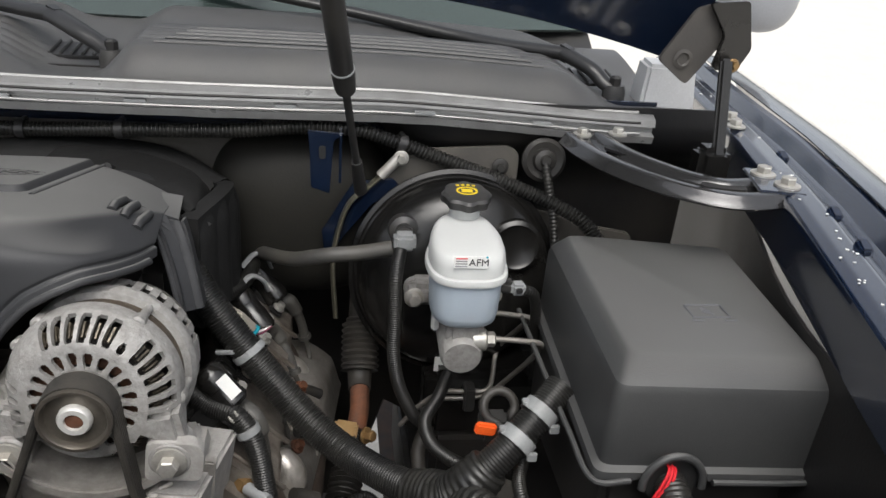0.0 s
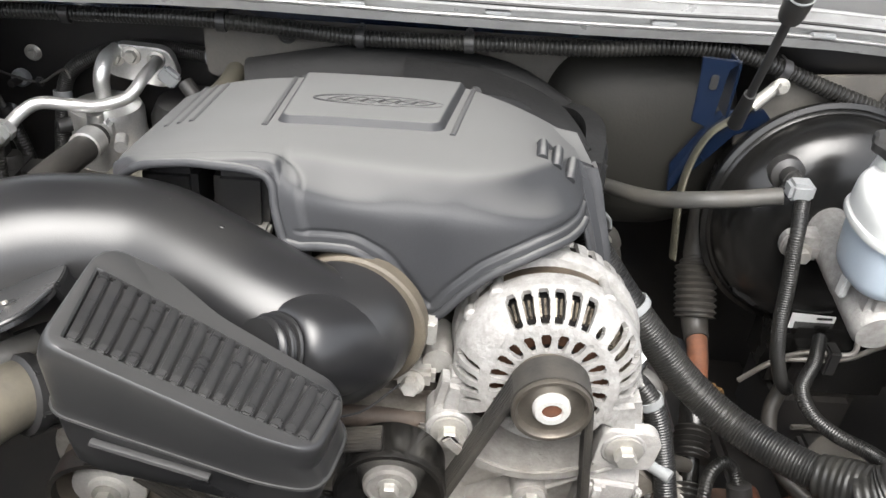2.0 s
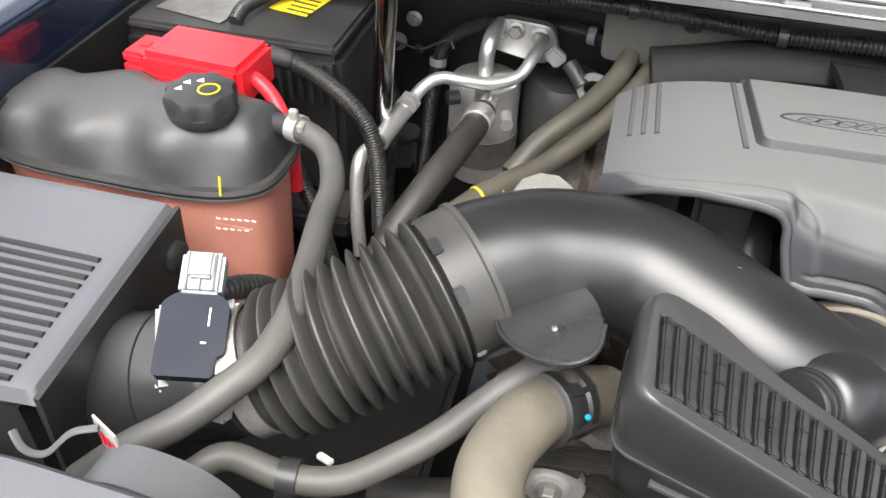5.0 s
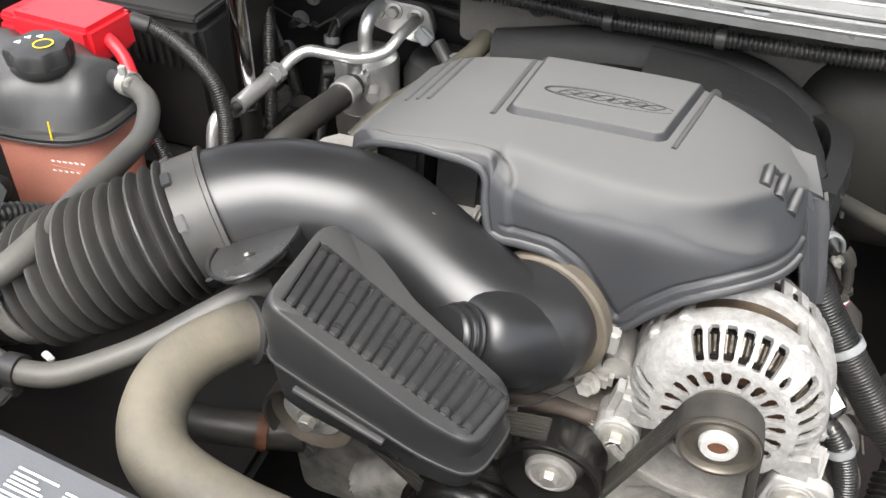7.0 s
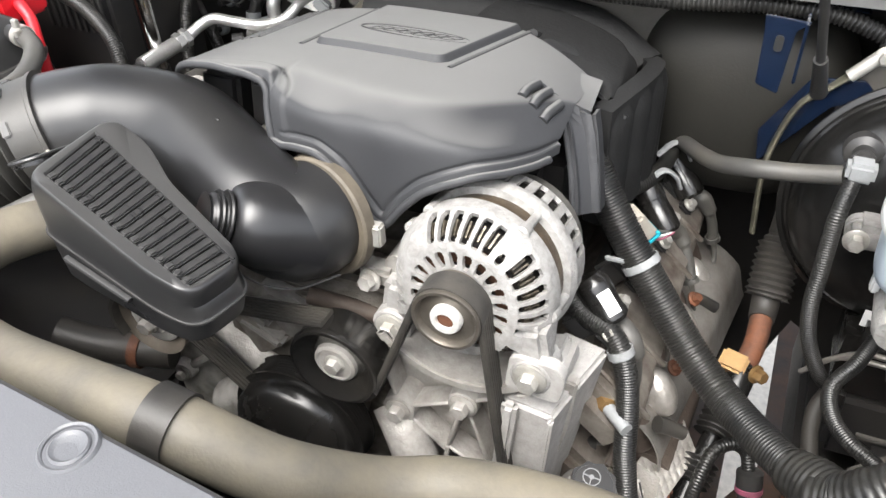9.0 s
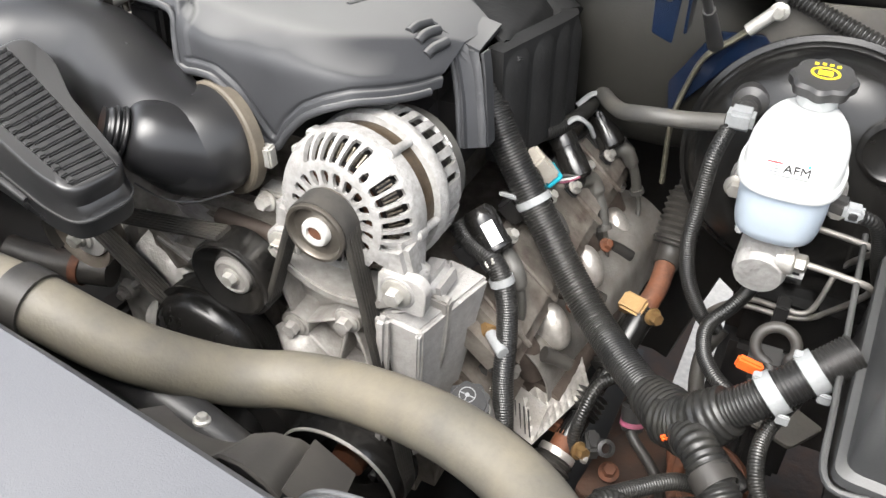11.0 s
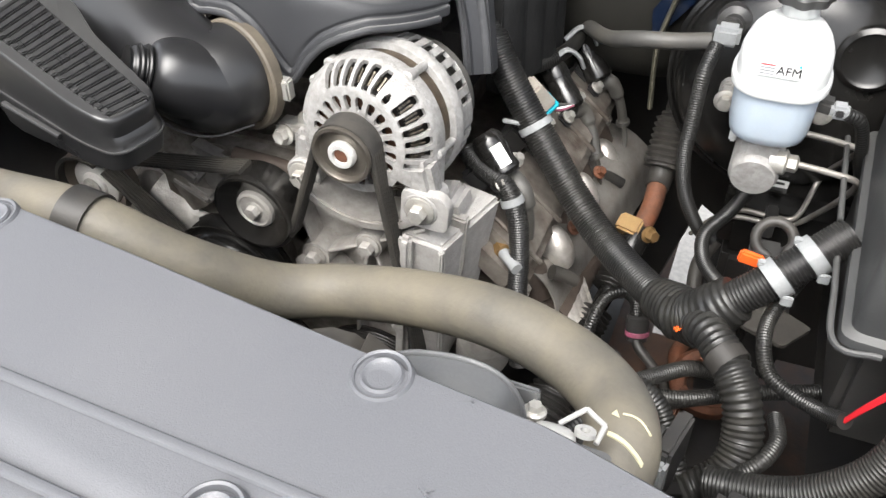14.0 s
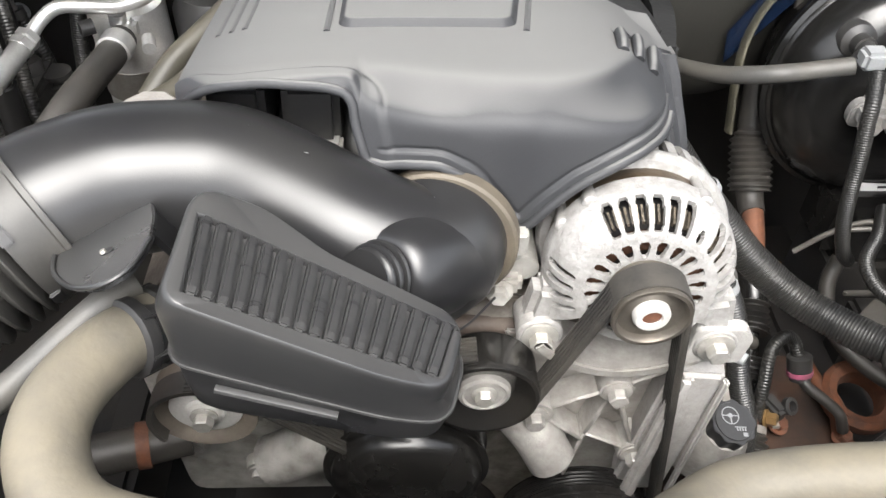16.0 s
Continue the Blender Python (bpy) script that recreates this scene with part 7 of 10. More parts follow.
part("red_sleeve", sweep([(-0.888, 0.857, 1.156), (-0.877, 0.861, 1.152), (-0.868, 0.865, 1.148)], 0.0085, 12, 0.004), M_REDWIRE, bl, "red cable sleeve")
hose("positive_cable", [(-0.895, 0.818, 1.155), (-0.873, 0.808, 1.150), (-0.859, 0.803, 1.138), (-0.846, 0.792, 1.124), (-0.838, 0.785, 1.10), (-0.835, 0.78, 1.05)], 0.0075, M_REDWIRE, "bright red battery cable", "cable")
hose("side_loom", [(-0.852, 0.79, 1.10), (-0.835, 0.79, 1.06), (-0.815, 0.785, 1.01), (-0.80, 0.78, 0.95)], 0.0085, M_LOOM, "black corrugated conduit beside the coolant tank", "wiring loom", "engine looms", 0.0045, 12)
hl = hose("heater_loom", [(-0.50, 1.12, 1.09), (-0.545, 1.135, 1.09), (-0.60, 1.15, 1.092), (-0.66, 1.155, 1.095), (-0.72, 1.150, 1.083), (-0.765, 1.14, 1.055), (-0.778, 1.125, 1.00), (-0.782, 1.10, 0.93), (-0.785, 1.08, 0.88)], 0.0100, M_LOOM, "black corrugated conduit over the refrigerant pipes", "wiring loom", "engine looms", 0.0048, 14)
for c, d in (((-0.775, 1.132, 1.03), (0, 0.2, 1)), ((-0.575, 1.143, 1.091), (1, -0.2, 0))):
    ring_clamp(c, d, 0.0104, 0.010, 0.0014, M_GREY, hl, "cable_tie")
hose("side_loom", [(-0.845, 1.08, 1.12), (-0.825, 1.05, 1.09), (-0.812, 1.02, 1.06), (-0.805, 1.0, 1.01), (-0.80, 0.98, 0.95), (-0.80, 0.97, 0.88)], 0.0085, M_TAPE, "black taped wiring beside the firewall", "wiring loom", "engine looms", 0.006, 12)
hose("battery_lead", [(-0.955, 0.92, 1.155), (-0.95, 0.945, 1.165), (-0.93, 0.985, 1.166), (-0.90, 1.02, 1.160), (-0.87, 1.045, 1.155)], 0.0085, M_LOOM, "black corrugated battery lead over the battery top", "wiring loom", "engine looms", 0.0048, 12)


def refrigerant():
    p = thing("refrigerant_pipe", "bright aluminium refrigerant pipe with a fitting", "pipe", at=(-0.7, 1.0, 1.05))
    part("pipe", sweep([(-0.632, 1.10, 1.098), (-0.637, 1.063, 1.094), (-0.650, 1.035, 1.078), (-0.678, 1.014, 1.074), (-0.709, 1.000, 1.080), (-0.737, 0.993, 1.083), (-0.755, 0.982, 1.074), (-0.765, 0.960, 1.063)], 0.0075, 16, 0.004), M_PIPE, p)
    part("hex_fitting", lathe([(0.010, 0), (0.0135, 0.002), (0.0135, 0.010), (0.011, 0.011), (0.011, 0.013), (0.0135, 0.014), (0.0135, 0.022), (0.010, 0.024)], along((-0.764, 0.966, 1.065), (-0.772, 0.936, 1.059)), 6), M_PIPE, p)
    part("sleeve", rod((-0.769, 0.945, 1.061), (-0.777, 0.880, 1.056), 0.0110, 18), M_PIPE, p, "matte grey expansion tube")
    part("cap_tip", rod((-0.777, 0.882, 1.056), (-0.779, 0.868, 1.055), 0.007, 12), M_BLACK, p)
    q = thing("liquid_line", "bent bare aluminium liquid line", "pipe", at=(-0.785, 0.83, 0.95))
    part("pipe", sweep([(-0.780, 0.880, 1.048), (-0.787, 0.862, 1.054), (-0.790, 0.845, 1.047), (-0.789, 0.832, 1.020), (-0.785, 0.820, 0.990), (-0.78, 0.81, 0.95)], 0.0078, 14, 0.004), M_PIPE, q)
    a = thing("accumulator", "silver aluminium air conditioning accumulator canister", "accumulator", at=(-0.70, 1.08, 0.9))
    m = Matrix.Translation((-0.700, 1.085, 0.90))
    part("canister", lathe([(0.040, 0), (0.046, 0.006), (0.046, 0.135), (0.043, 0.142), (0.020, 0.147), (0.0, 0.148)], m, 40), M_PIPE, a)
    part("mounting_band", lathe([(0.0462, 0.03), (0.0475, 0.03), (0.0475, 0.07), (0.0462, 0.07)], m, 40, closed=True), M_SHIELD, a)
    part("riser", sweep([(-0.700, 1.085, 1.045), (-0.700, 1.085, 1.075), (-0.697, 1.10, 1.095), (-0.690, 1.125, 1.100)], 0.0100, 14, 0.004), M_PIPE, a)
    part("manifold_plate", plate(rounded([(-0.045, -0.02), (0.03, -0.035), (0.05, -0.02), (0.04, 0.018), (-0.03, 0.022)], 0.015), 0.016, facing(-0.663, 1.135, 1.088), 0.003), M_PIPE, a)
    for x, z in ((-0.690, 1.093), (-0.670, 1.096), (-0.640, 1.092)):
        part("manifold_bolt", hexbolt((x, 1.118, z), (0, -1, 0.1), 0.008, 0.0115, 0.008), M_STEEL, a)
    f = thing("service_port", "aluminium service port cluster with hex fittings", "fitting", at=(-0.69, 1.02, 1.03))
    part("port_body", join(rod((-0.690, 1.045, 1.032), (-0.688, 1.008, 1.033), 0.012, 18), rod((-0.695, 1.035, 1.03), (-0.692, 1.03, 1.058), 0.010, 16), block((0.03, 0.022, 0.026), Matrix.Translation((-0.69, 1.036, 1.033)), 0.006)), M_PIPE, f)
    part("port_cap", rod((-0.660, 1.02, 1.03), (-0.655, 1.0, 1.028), 0.008, 12), M_PIPE, f)
    part("port_cap", rod((-0.722, 1.03, 1.04), (-0.735, 1.022, 1.04), 0.009, 12), M_BLACK, f, "black dust cap")
    v = thing("pressure_switch", "black pressure switch with a grey marked connector", "switch", at=(-0.60, 1.08, 1.07))
    part("switch_body", rod((-0.596, 1.085, 1.078), (-0.575, 1.07, 1.058), 0.010, 16), M_BLACK, v)
    part("connector", block((0.024, 0.014, 0.02), Matrix.Translation((-0.614, 1.082, 1.086)) @ Matrix.Rotation(radians(40), 4, "Y"), 0.003), M_GREY, v, "pale grey connector")
    part("ring", lathe([(0.012, 0), (0.02, 0), (0.02, 0.006), (0.012, 0.006)], facing(-0.562, 1.075, 1.055), 28, closed=True), M_GREY, v)
    cc = thing("heater_box", "black moulded heater box on the firewall", "heater box", at=(-0.6, 1.12, 0.95))
    part("moulding", lathe([(0.05, 0), (0.055, 0.02), (0.055, 0.12), (0.045, 0.14), (0, 0.142)], Matrix.Translation((-0.60, 1.12, 0.90)), 32), M_BLACK, cc)


refrigerant()


# ---------------------------------------------------------------- brake side
def booster():
    b = thing("brake_booster", "glossy black round brake booster with a pressed hub", "brake booster", at=(0.17, 0.95, 0.88))
    c = Vector((0.166, 0.945, 1.024))
    d = Vector((0.0, -1, 0.18)).normalized()
    m = along(c, c + d)
    part("shell", lathe([(0.120, -0.05), (0.126, -0.02), (0.132, -0.012), (0.134, 0.0), (0.131, 0.008), (0.126, 0.012), (0.123, 0.028), (0.112, 0.048), (0.085, 0.060), (0.060, 0.064), (0.0, 0.066)], m, 72), M_GLOSS, b)
    part("seam_ring", lathe([(0.131, 0.000), (0.1365, 0.002), (0.1365, 0.008), (0.131, 0.010)], m, 72, closed=True), M_GLOSS, b)
    hm = Matrix.Translation((0.233, 0.892, 1.086)) @ m.to_3x3().to_4x4()
    part("hub_dimple", lathe([(0.034, -0.006), (0.033, 0.004), (0.028, 0.007), (0.024, 0.004), (0.0, 0.003)], hm, 36), M_GLOSS, b)
    part("check_valve", join(lathe([(0.020, 0.0), (0.018, 0.012), (0.011, 0.016), (0.011, 0.03)], along((0.095, 0.912, 1.098), (0.092, 0.85, 1.108)), 24), sweep([(0.095, 0.895, 1.100), (0.092, 0.876, 1.102), (0.083, 0.870, 1.094)], 0.0095, 14, 0.003)), M_BLACK, b, "black vacuum check valve")
    part("valve_connector", block((0.026, 0.022, 0.020), Matrix.Translation((0.092, 0.862, 1.104)), 0.004), M_GREY, b, "grey electrical connector")
    lab = part("label_plate", block((0.052, 0.001, 0.020), Matrix.Translation((0.1665, 0.872, 0.925)) @ Matrix.Rotation(radians(-8), 4, "X") @ Matrix.Rotation(radians(3), 4, "Y"), 0), M_LABEL, b, "white printed label")
    for k in range(14):
        part("print_bar", block((0.0014 if k % 3 else 0.0022, 0.0006, 0.009), Matrix.Translation((0.1475 + 0.0028 * k, 0.871, 0.921 - 0.0001 * k)) @ Matrix.Rotation(radians(-8), 4, "X"), 0), M_INK, lab)
    part("print_bar", block((0.018, 0.0006, 0.003), Matrix.Translation((0.1795, 0.8712, 0.931)), 0), M_INK, lab)
    r = thing("booster_bracket", "dark blue body bracket behind the booster", "bracket", at=(0.05, 1.0, 1.05))
    part("bracket_plate", plate([(0.0, 1.02), (0.06, 1.10), (0.10, 1.12), (0.085, 1.135), (0.035, 1.13), (-0.005, 1.06)], 0.004, facing(0, 0.99, 0), 0.001), M_BLUE, r)
    k = thing("strut_bracket", "dark blue painted strut bracket with an oval hole", "bracket", at=(-0.0, 0.91, 1.15))
    part("bracket_plate", plate([(-0.018, 1.148), (0.004, 1.140), (0.008, 1.205), (0.02, 1.215), (-0.022, 1.218), (-0.02, 1.20)], 0.003, facing(0, 0.918, 0), 0.001), M_BLUE, k)
    part("bracket_flange", block((0.003, 0.03, 0.06), Matrix.Translation((0.016, 0.925, 1.185)), 0.001), M_BLUE, k)
    part("bracket_hole", plate(rounded([(-0.004, -0.008), (0.004, -0.008), (0.004, 0.008), (-0.004, 0.008)], 0.004), 0.001, facing(-0.005, 0.9145, 1.192), 0), M_INK, k)
    g = thing("ground_strap", "flat braided olive-grey ground strap with a bright terminal", "cable", at=(0.015, 0.95, 0.95))
    part("braid", sweep([(0.072, 0.985, 1.142), (0.055, 0.985, 1.125), (0.03, 0.985, 1.10), (0.016, 0.98, 1.06), (0.010, 0.965, 1.02), (0.015, 0.95, 0.95)], lambda q, l: 0.0085 + 0.0004 * math.sin(q * 1400), 20, 0.0012, 0.38), M_BRAID, g)
    part("terminal", join(rod((0.068, 0.98, 1.140), (0.092, 0.985, 1.165), 0.007, 10), hexbolt((0.094, 0.983, 1.165), (0, -1, 0), 0.006, 0.010)), M_STEEL, g, "bright cable terminal")


booster()


def reservoir():
    r = thing("brake_reservoir", "milky plastic brake fluid reservoir with a black cap, half full", "reservoir", at=(0.150, 0.78, 1.062))

    def body(levels, n=56, p=3.0):
        """Oblong rings (middle y, half width, half length, z) joined into one moulding; the front of a ring may sink."""
        verts, faces = [], []
        for yc, hx, hy, z, sink in levels:
            for j in range(n):
                w = 2 * math.pi * j / n
                c, s = math.cos(w), math.sin(w)
                q = (abs(c) ** p + abs(s) ** p) ** (-1 / p)
                k = 1 - 0.16 * max(0, s)               # narrower towards the bulkhead
                verts.append((0.150 + hx * k * q * c, yc + hy * q * s, z + sink * s))
        for i in range(len(levels) - 1):
            for j in range(n):
                faces.append([i * n + j, i * n + (j + 1) % n, (i + 1) * n + (j + 1) % n, (i + 1) * n + j])
        faces.append(list(range(n))[::-1])
        faces.append([(len(levels) - 1) * n + j for j in range(n)])
        return from_arrays(verts, faces)
    part("lower_bowl", body([(0.778, 0.026, 0.034, 1.060, 0), (0.777, 0.032, 0.042, 1.0615, 0), (0.776, 0.0355, 0.0465, 1.066, 0), (0.776, 0.0370, 0.0485, 1.074, 0), (0.777, 0.0380, 0.0505, 1.095, 0), (0.778, 0.0385, 0.0520, 1.117, 0)]), M_FLUID, r, "bluish bowl full of fluid")
    part("seam_flange", body([(0.779, 0.0400, 0.0535, 1.1145, 0), (0.779, 0.0435, 0.0565, 1.1155, 0), (0.779, 0.0440, 0.0570, 1.119, 0), (0.779, 0.0432, 0.0560, 1.1225, 0), (0.779, 0.0405, 0.0530, 1.1235, 0)]), M_RESV, r)
    part("upper_bowl", body([(0.779, 0.0405, 0.0530, 1.120, 0), (0.780, 0.0405, 0.0530, 1.132, 0), (0.781, 0.0395, 0.0515, 1.1415, 0.0015), (0.783, 0.0370, 0.0480, 1.1475, 0.003), (0.787, 0.0325, 0.0420, 1.1510, 0.004), (0.793, 0.0270, 0.0330, 1.1530, 0.003), (0.800, 0.0180, 0.0200, 1.1540, 0.001)]), M_RESV, r)
    top = Vector((0.153, 0.826, 1.153))
    m = Matrix.Translation(top) @ Matrix.Rotation(radians(7), 4, "X")
    part("neck", lathe([(0.0185, -0.006), (0.0175, 0.001), (0.0168, 0.004), (0.0168, 0.022)], m, 36), M_RESV, r)
    cap = lathe([(0.018, 0.017), (0.0245, 0.0175), (0.0265, 0.019), (0.0268, 0.027), (0.0240, 0.030), (0.0150, 0.031), (0.0, 0.0312)], m, 64)
    inv = m.inverted()
    for v in cap.verts:
        q = inv @ v.co
        rr = math.hypot(q.x, q.y)
        if rr > 0.0205:
            k = 1 + 0.055 * math.cos(8 * math.atan2(q.y, q.x))
            v.co = m @ Vector((q.x * k, q.y * k, q.z))
    c = part("cap", cap, M_BLACK, r, "black fluted cap with yellow print")
    part("cap_print", lathe([(0.0085, 0.0310), (0.0105, 0.0310), (0.0105, 0.0317), (0.0085, 0.0317)], m @ Matrix.Diagonal((1.15, 0.85, 1, 1)), 28, closed=True), M_YELLOW, c)
    for k in range(4):
        part("cap_print", moved(block((0.0034, 0.0030, 0.0006), Matrix.Translation((-0.009 + 0.006 * k, 0.0140 - 0.001 * abs(k - 1.5), 0.0314)), 0), m), M_YELLOW, c)
    part("cap_print", moved(block((0.012, 0.007, 0.0006), Matrix.Translation((0, 0, 0.0315)), 0), m), M_YELLOW, c)
    # label with letters, on the front face
    lm_ = Matrix.Translation((0.1465, 0.7265, 1.1435)) @ Matrix.Rotation(radians(88), 4, "X")
    lab = part("label_sticker", block((0.036, 0.0135, 0.0008), lm_, 0.0003, 1), M_LABEL, r, "white sticker with black letters")
    letters("AFM", 0.0110, lm_ @ Matrix.Translation((0.0080, -0.0003, 0.0008)), M_INK, lab)
    for k in range(4):
        part("label_bar", block((0.012, 0.0010, 0.0006), lm_ @ Matrix.Translation((-0.0100, 0.0042 - 0.0028 * k, 0.0007)), 0), M_GREY if k else M_RED, lab)
    part("label_dot", lathe([(0.0012, 0), (0.0012, 0.0007)], lm_ @ Matrix.Translation((0.0160, 0.0060, 0.0003)), 12), M_TEAL, lab, "green dot")
    mc = thing("master_cylinder", "grey cast master cylinder bolted to the booster", "master cylinder", at=(0.15, 0.8, 0.99))
    mm = along((0.150, 0.90, 1.048), (0.148, 0.70, 1.018))
    part("cylinder_body", lathe([(0.024, 0.0), (0.024, 0.10), (0.0225, 0.105), (0.0235, 0.110), (0.0235, 0.160), (0.0205, 0.167), (0.0, 0.168)], mm, 36), M_ALT, mc)
    part("saddle", block((0.040, 0.066, 0.034), Matrix.Translation((0.151, 0.772, 1.048)), 0.006), M_ALT, mc)
    part("saddle_tab", block((0.008, 0.012, 0.026), Matrix.Translation((0.122, 0.775, 1.050)), 0.002), M_RESV, mc, "milky reservoir tab")
    part("flange", plate(rounded([(-0.055, -0.018), (0.055, -0.018), (0.055, 0.018), (-0.055, 0.018)], 0.016), 0.012, along((0.150, 0.876, 1.040), (0.15, 0.8, 1.03)) @ Matrix.Rotation(radians(6), 4, "Z"), 0.002), M_ALT, mc)
    for x, dz in ((0.105, 0.0), (0.199, 0.004)):
        part("flange_nut", hexbolt((x, 0.842, 1.040 + dz), (0, -1, 0.1), 0.008, 0.012, 0.010), M_STEEL, mc)
    part("mount_arm", block((0.036, 0.040, 0.028), Matrix.Translation((0.118, 0.862, 1.040)), 0.008), M_ALT, mc)
    for y in (0.747, 0.805):
        part("port", join(lathe([(0.0125, 0), (0.0125, 0.014), (0.0100, 0.016)], along((0.160, y, 1.040), (0.21, y - 0.002, 1.042)), 20), lathe([(0.0085, 0.014), (0.0085, 0.024), (0.005, 0.026)], along((0.160, y, 1.040), (0.21, y - 0.002, 1.042)), 6)), M_STEEL, mc)
    part("level_sensor", block((0.026, 0.018, 0.014), Matrix.Translation((0.190, 0.762, 1.100)) @ Matrix.Rotation(radians(8), 4, "Y"), 0.004), M_BLACK, mc)
    plug = part("sensor_plug", block((0.016, 0.016, 0.013), Matrix.Translation((0.206, 0.756, 1.099)), 0.003), M_GREY, mc, "grey plug")
    part("plug_window", block((0.007, 0.004, 0.006), Matrix.Translation((0.206, 0.7475, 1.100)), 0.001), M_INK, plug)
    for y0, dz in ((0.747, 0.0), (0.805, 0.010)):
        part("brake_line", sweep([(0.180, y0, 1.041), (0.215, y0, 1.038), (0.240, y0 + 0.004, 1.030), (0.238, y0 + 0.04, 0.985 + dz), (0.224, y0 + 0.08, 0.930 + dz), (0.208, 0.838, 0.904 + dz), (0.180, 0.836, 0.899 + dz), (0.150, 0.838, 0.897 + dz), (0.125, 0.848, 0.882), (0.10, 0.86, 0.84)], 0.0032, 10, 0.004), M_TIN, mc, "shiny black brake line")
    part("line_clip", block((0.014, 0.022, 0.034), Matrix.Translation((0.182, 0.838, 0.900)), 0.002), M_BLACK, mc)
    part("sensor_lead", ribbed([(0.212, 0.754, 1.098), (0.226, 0.762, 1.088), (0.236, 0.778, 1.058), (0.244, 0.80, 1.02), (0.256, 0.82, 0.98), (0.27, 0.84, 0.93)], 0.0062, 0.0040, 0.0008, 12), M_LOOM, mc, "black corrugated sensor lead")


reservoir()


def fuse_box():
    f = thing("fuse_box", "large matte black plastic fuse box with a sloped lid", "fuse box", at=(0.34, 0.66, 0.95))
    # lid rings from the lip up: x0, x1, y front, y back, z
    rings = [(0.231, 0.447, 0.525, 0.832, 1.036), (0.232, 0.446, 0.526, 0.831, 1.043), (0.238, 0.442, 0.532, 0.825, 1.046), (0.238, 0.440, 0.528, 0.822, 1.120), (0.240, 0.438, 0.531, 0.820, 1.1275), (0.243, 0.437, 0.535, 0.819, 1.1305), (0.255, 0.434, 0.555, 0.815, 1.1405), (0.261, 0.432, 0.563, 0.812, 1.1420)]
    bm = bmesh.new()
    rows = []
    for x0, x1, y0, y1, z in rings:
        sk = 0.014 * 1  # the rear end leans
        pts = rounded([(x0, y0), (x1 - 0.01, y0 - 0.012), (x1 + 0.012, y1 - 0.03), (x0 + 0.014, y1)], 0.012, 4)
        rows.append([bm.verts.new((x, y, z + (0.0 if z < 1.1 else -0.004 * (y - 0.6) / 0.2))) for x, y in pts])
    for a, b in zip(rows, rows[1:]):
        for j in range(len(a)):
            bm.faces.new((a[j], a[(j + 1) % len(a)], b[(j + 1) % len(b)], b[j]))
    bm.faces.new(rows[-1])
    bm.faces.new(rows[0][::-1])
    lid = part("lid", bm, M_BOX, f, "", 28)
    part("base", block((0.19, 0.26, 0.13), Matrix.Translation((0.345, 0.675, 0.972)), 0.008), M_BLACK, f)
    part("lid_lip", sweep([(0.228, 0.82, 1.036), (0.227, 0.60, 1.037), (0.229, 0.524, 1.038), (0.262, 0.5195, 1.038)], 0.0028, 8, 0.006), M_BOX, f)
    part("lid_lip", sweep([(0.335, 0.5145, 1.038), (0.40, 0.511, 1.038), (0.452, 0.512, 1.038)], 0.0028, 8, 0.006), M_BOX, f)
    # cable arch in the front with its collar
    part("cable_arch", sweep([(0.298 + 0.027 * math.cos(w), 0.514, 1.037 + 0.031 * math.sin(w)) for w in np.linspace(-0.1, math.pi + 0.1, 14)], 0.0036, 10, 0.004), M_BOX, f)
    part("arch_opening", lathe([(0.024, 0), (0.024, 0.004)], facing(0.298, 0.522, 1.040), 28), M_INK, f)
    # raised warning symbol, its strokes coloured paler for the shine on their edges
    def on_lid(x, y):
        return Vector((x, y, 1.1425 - 0.004 * (y - 0.6) / 0.2))
    for a, b in (((0.340, 0.644), (0.376, 0.644)), ((0.376, 0.644), (0.376, 0.620)), ((0.376, 0.620), (0.340, 0.620)), ((0.340, 0.620), (0.340, 0.644)), ((0.354, 0.638), (0.361, 0.632)), ((0.361, 0.632), (0.353, 0.632)), ((0.353, 0.632), (0.362, 0.625)), ((0.336, 0.614), (0.348, 0.614)), ((0.368, 0.614), (0.380, 0.614))):
        part("symbol_stroke", rod(on_lid(*a), on_lid(*b), 0.0010, 6), M_RADCOV, lid)
    w = thing("red_wires", "bundle of red wires leaving the fuse box", "wire", at=(0.29, 0.5, 1.0))
    for k in range(3):
        part("wire", sweep([(0.293 + 0.004 * k, 0.528, 1.052 + 0.003 * (k % 2)), (0.291 + 0.003 * k, 0.512, 1.056 - 0.002 * k), (0.284 + 0.003 * k, 0.505, 1.045 - 0.004 * k), (0.274, 0.503, 1.025 - 0.004 * k), (0.263, 0.505, 1.0 - 0.003 * k), (0.256, 0.510, 0.975 - 0.002 * k)], 0.0014, 8, 0.004), M_REDWIRE, w)
    part("wire_clip", block((0.03, 0.012, 0.014), Matrix.Translation((0.305, 0.50, 1.018)) @ Matrix.Rotation(radians(-10), 4, "Y"), 0.002), M_GREY, w)
    hose("fuse_box_loom", [(0.298, 0.522, 1.035), (0.297, 0.500, 1.030), (0.292, 0.478, 1.008), (0.275, 0.462, 0.975), (0.245, 0.455, 0.945), (0.21, 0.455, 0.925), (0.17, 0.46, 0.91)], 0.0148, M_LOOM, "black corrugated conduit out of the fuse box", "wiring loom", "engine looms", 0.0052, 18)
    hose("thin_loom", [(0.210, 0.640, 1.00), (0.192, 0.610, 0.972), (0.190, 0.582, 0.962), (0.200, 0.560, 0.948), (0.222, 0.545, 0.946), (0.245, 0.528, 0.955), (0.256, 0.510, 0.972)], 0.0070, M_LOOM, "thin black corrugated conduit with red wires at its end", "wiring loom", "engine looms", 0.0042, 12)


fuse_box()


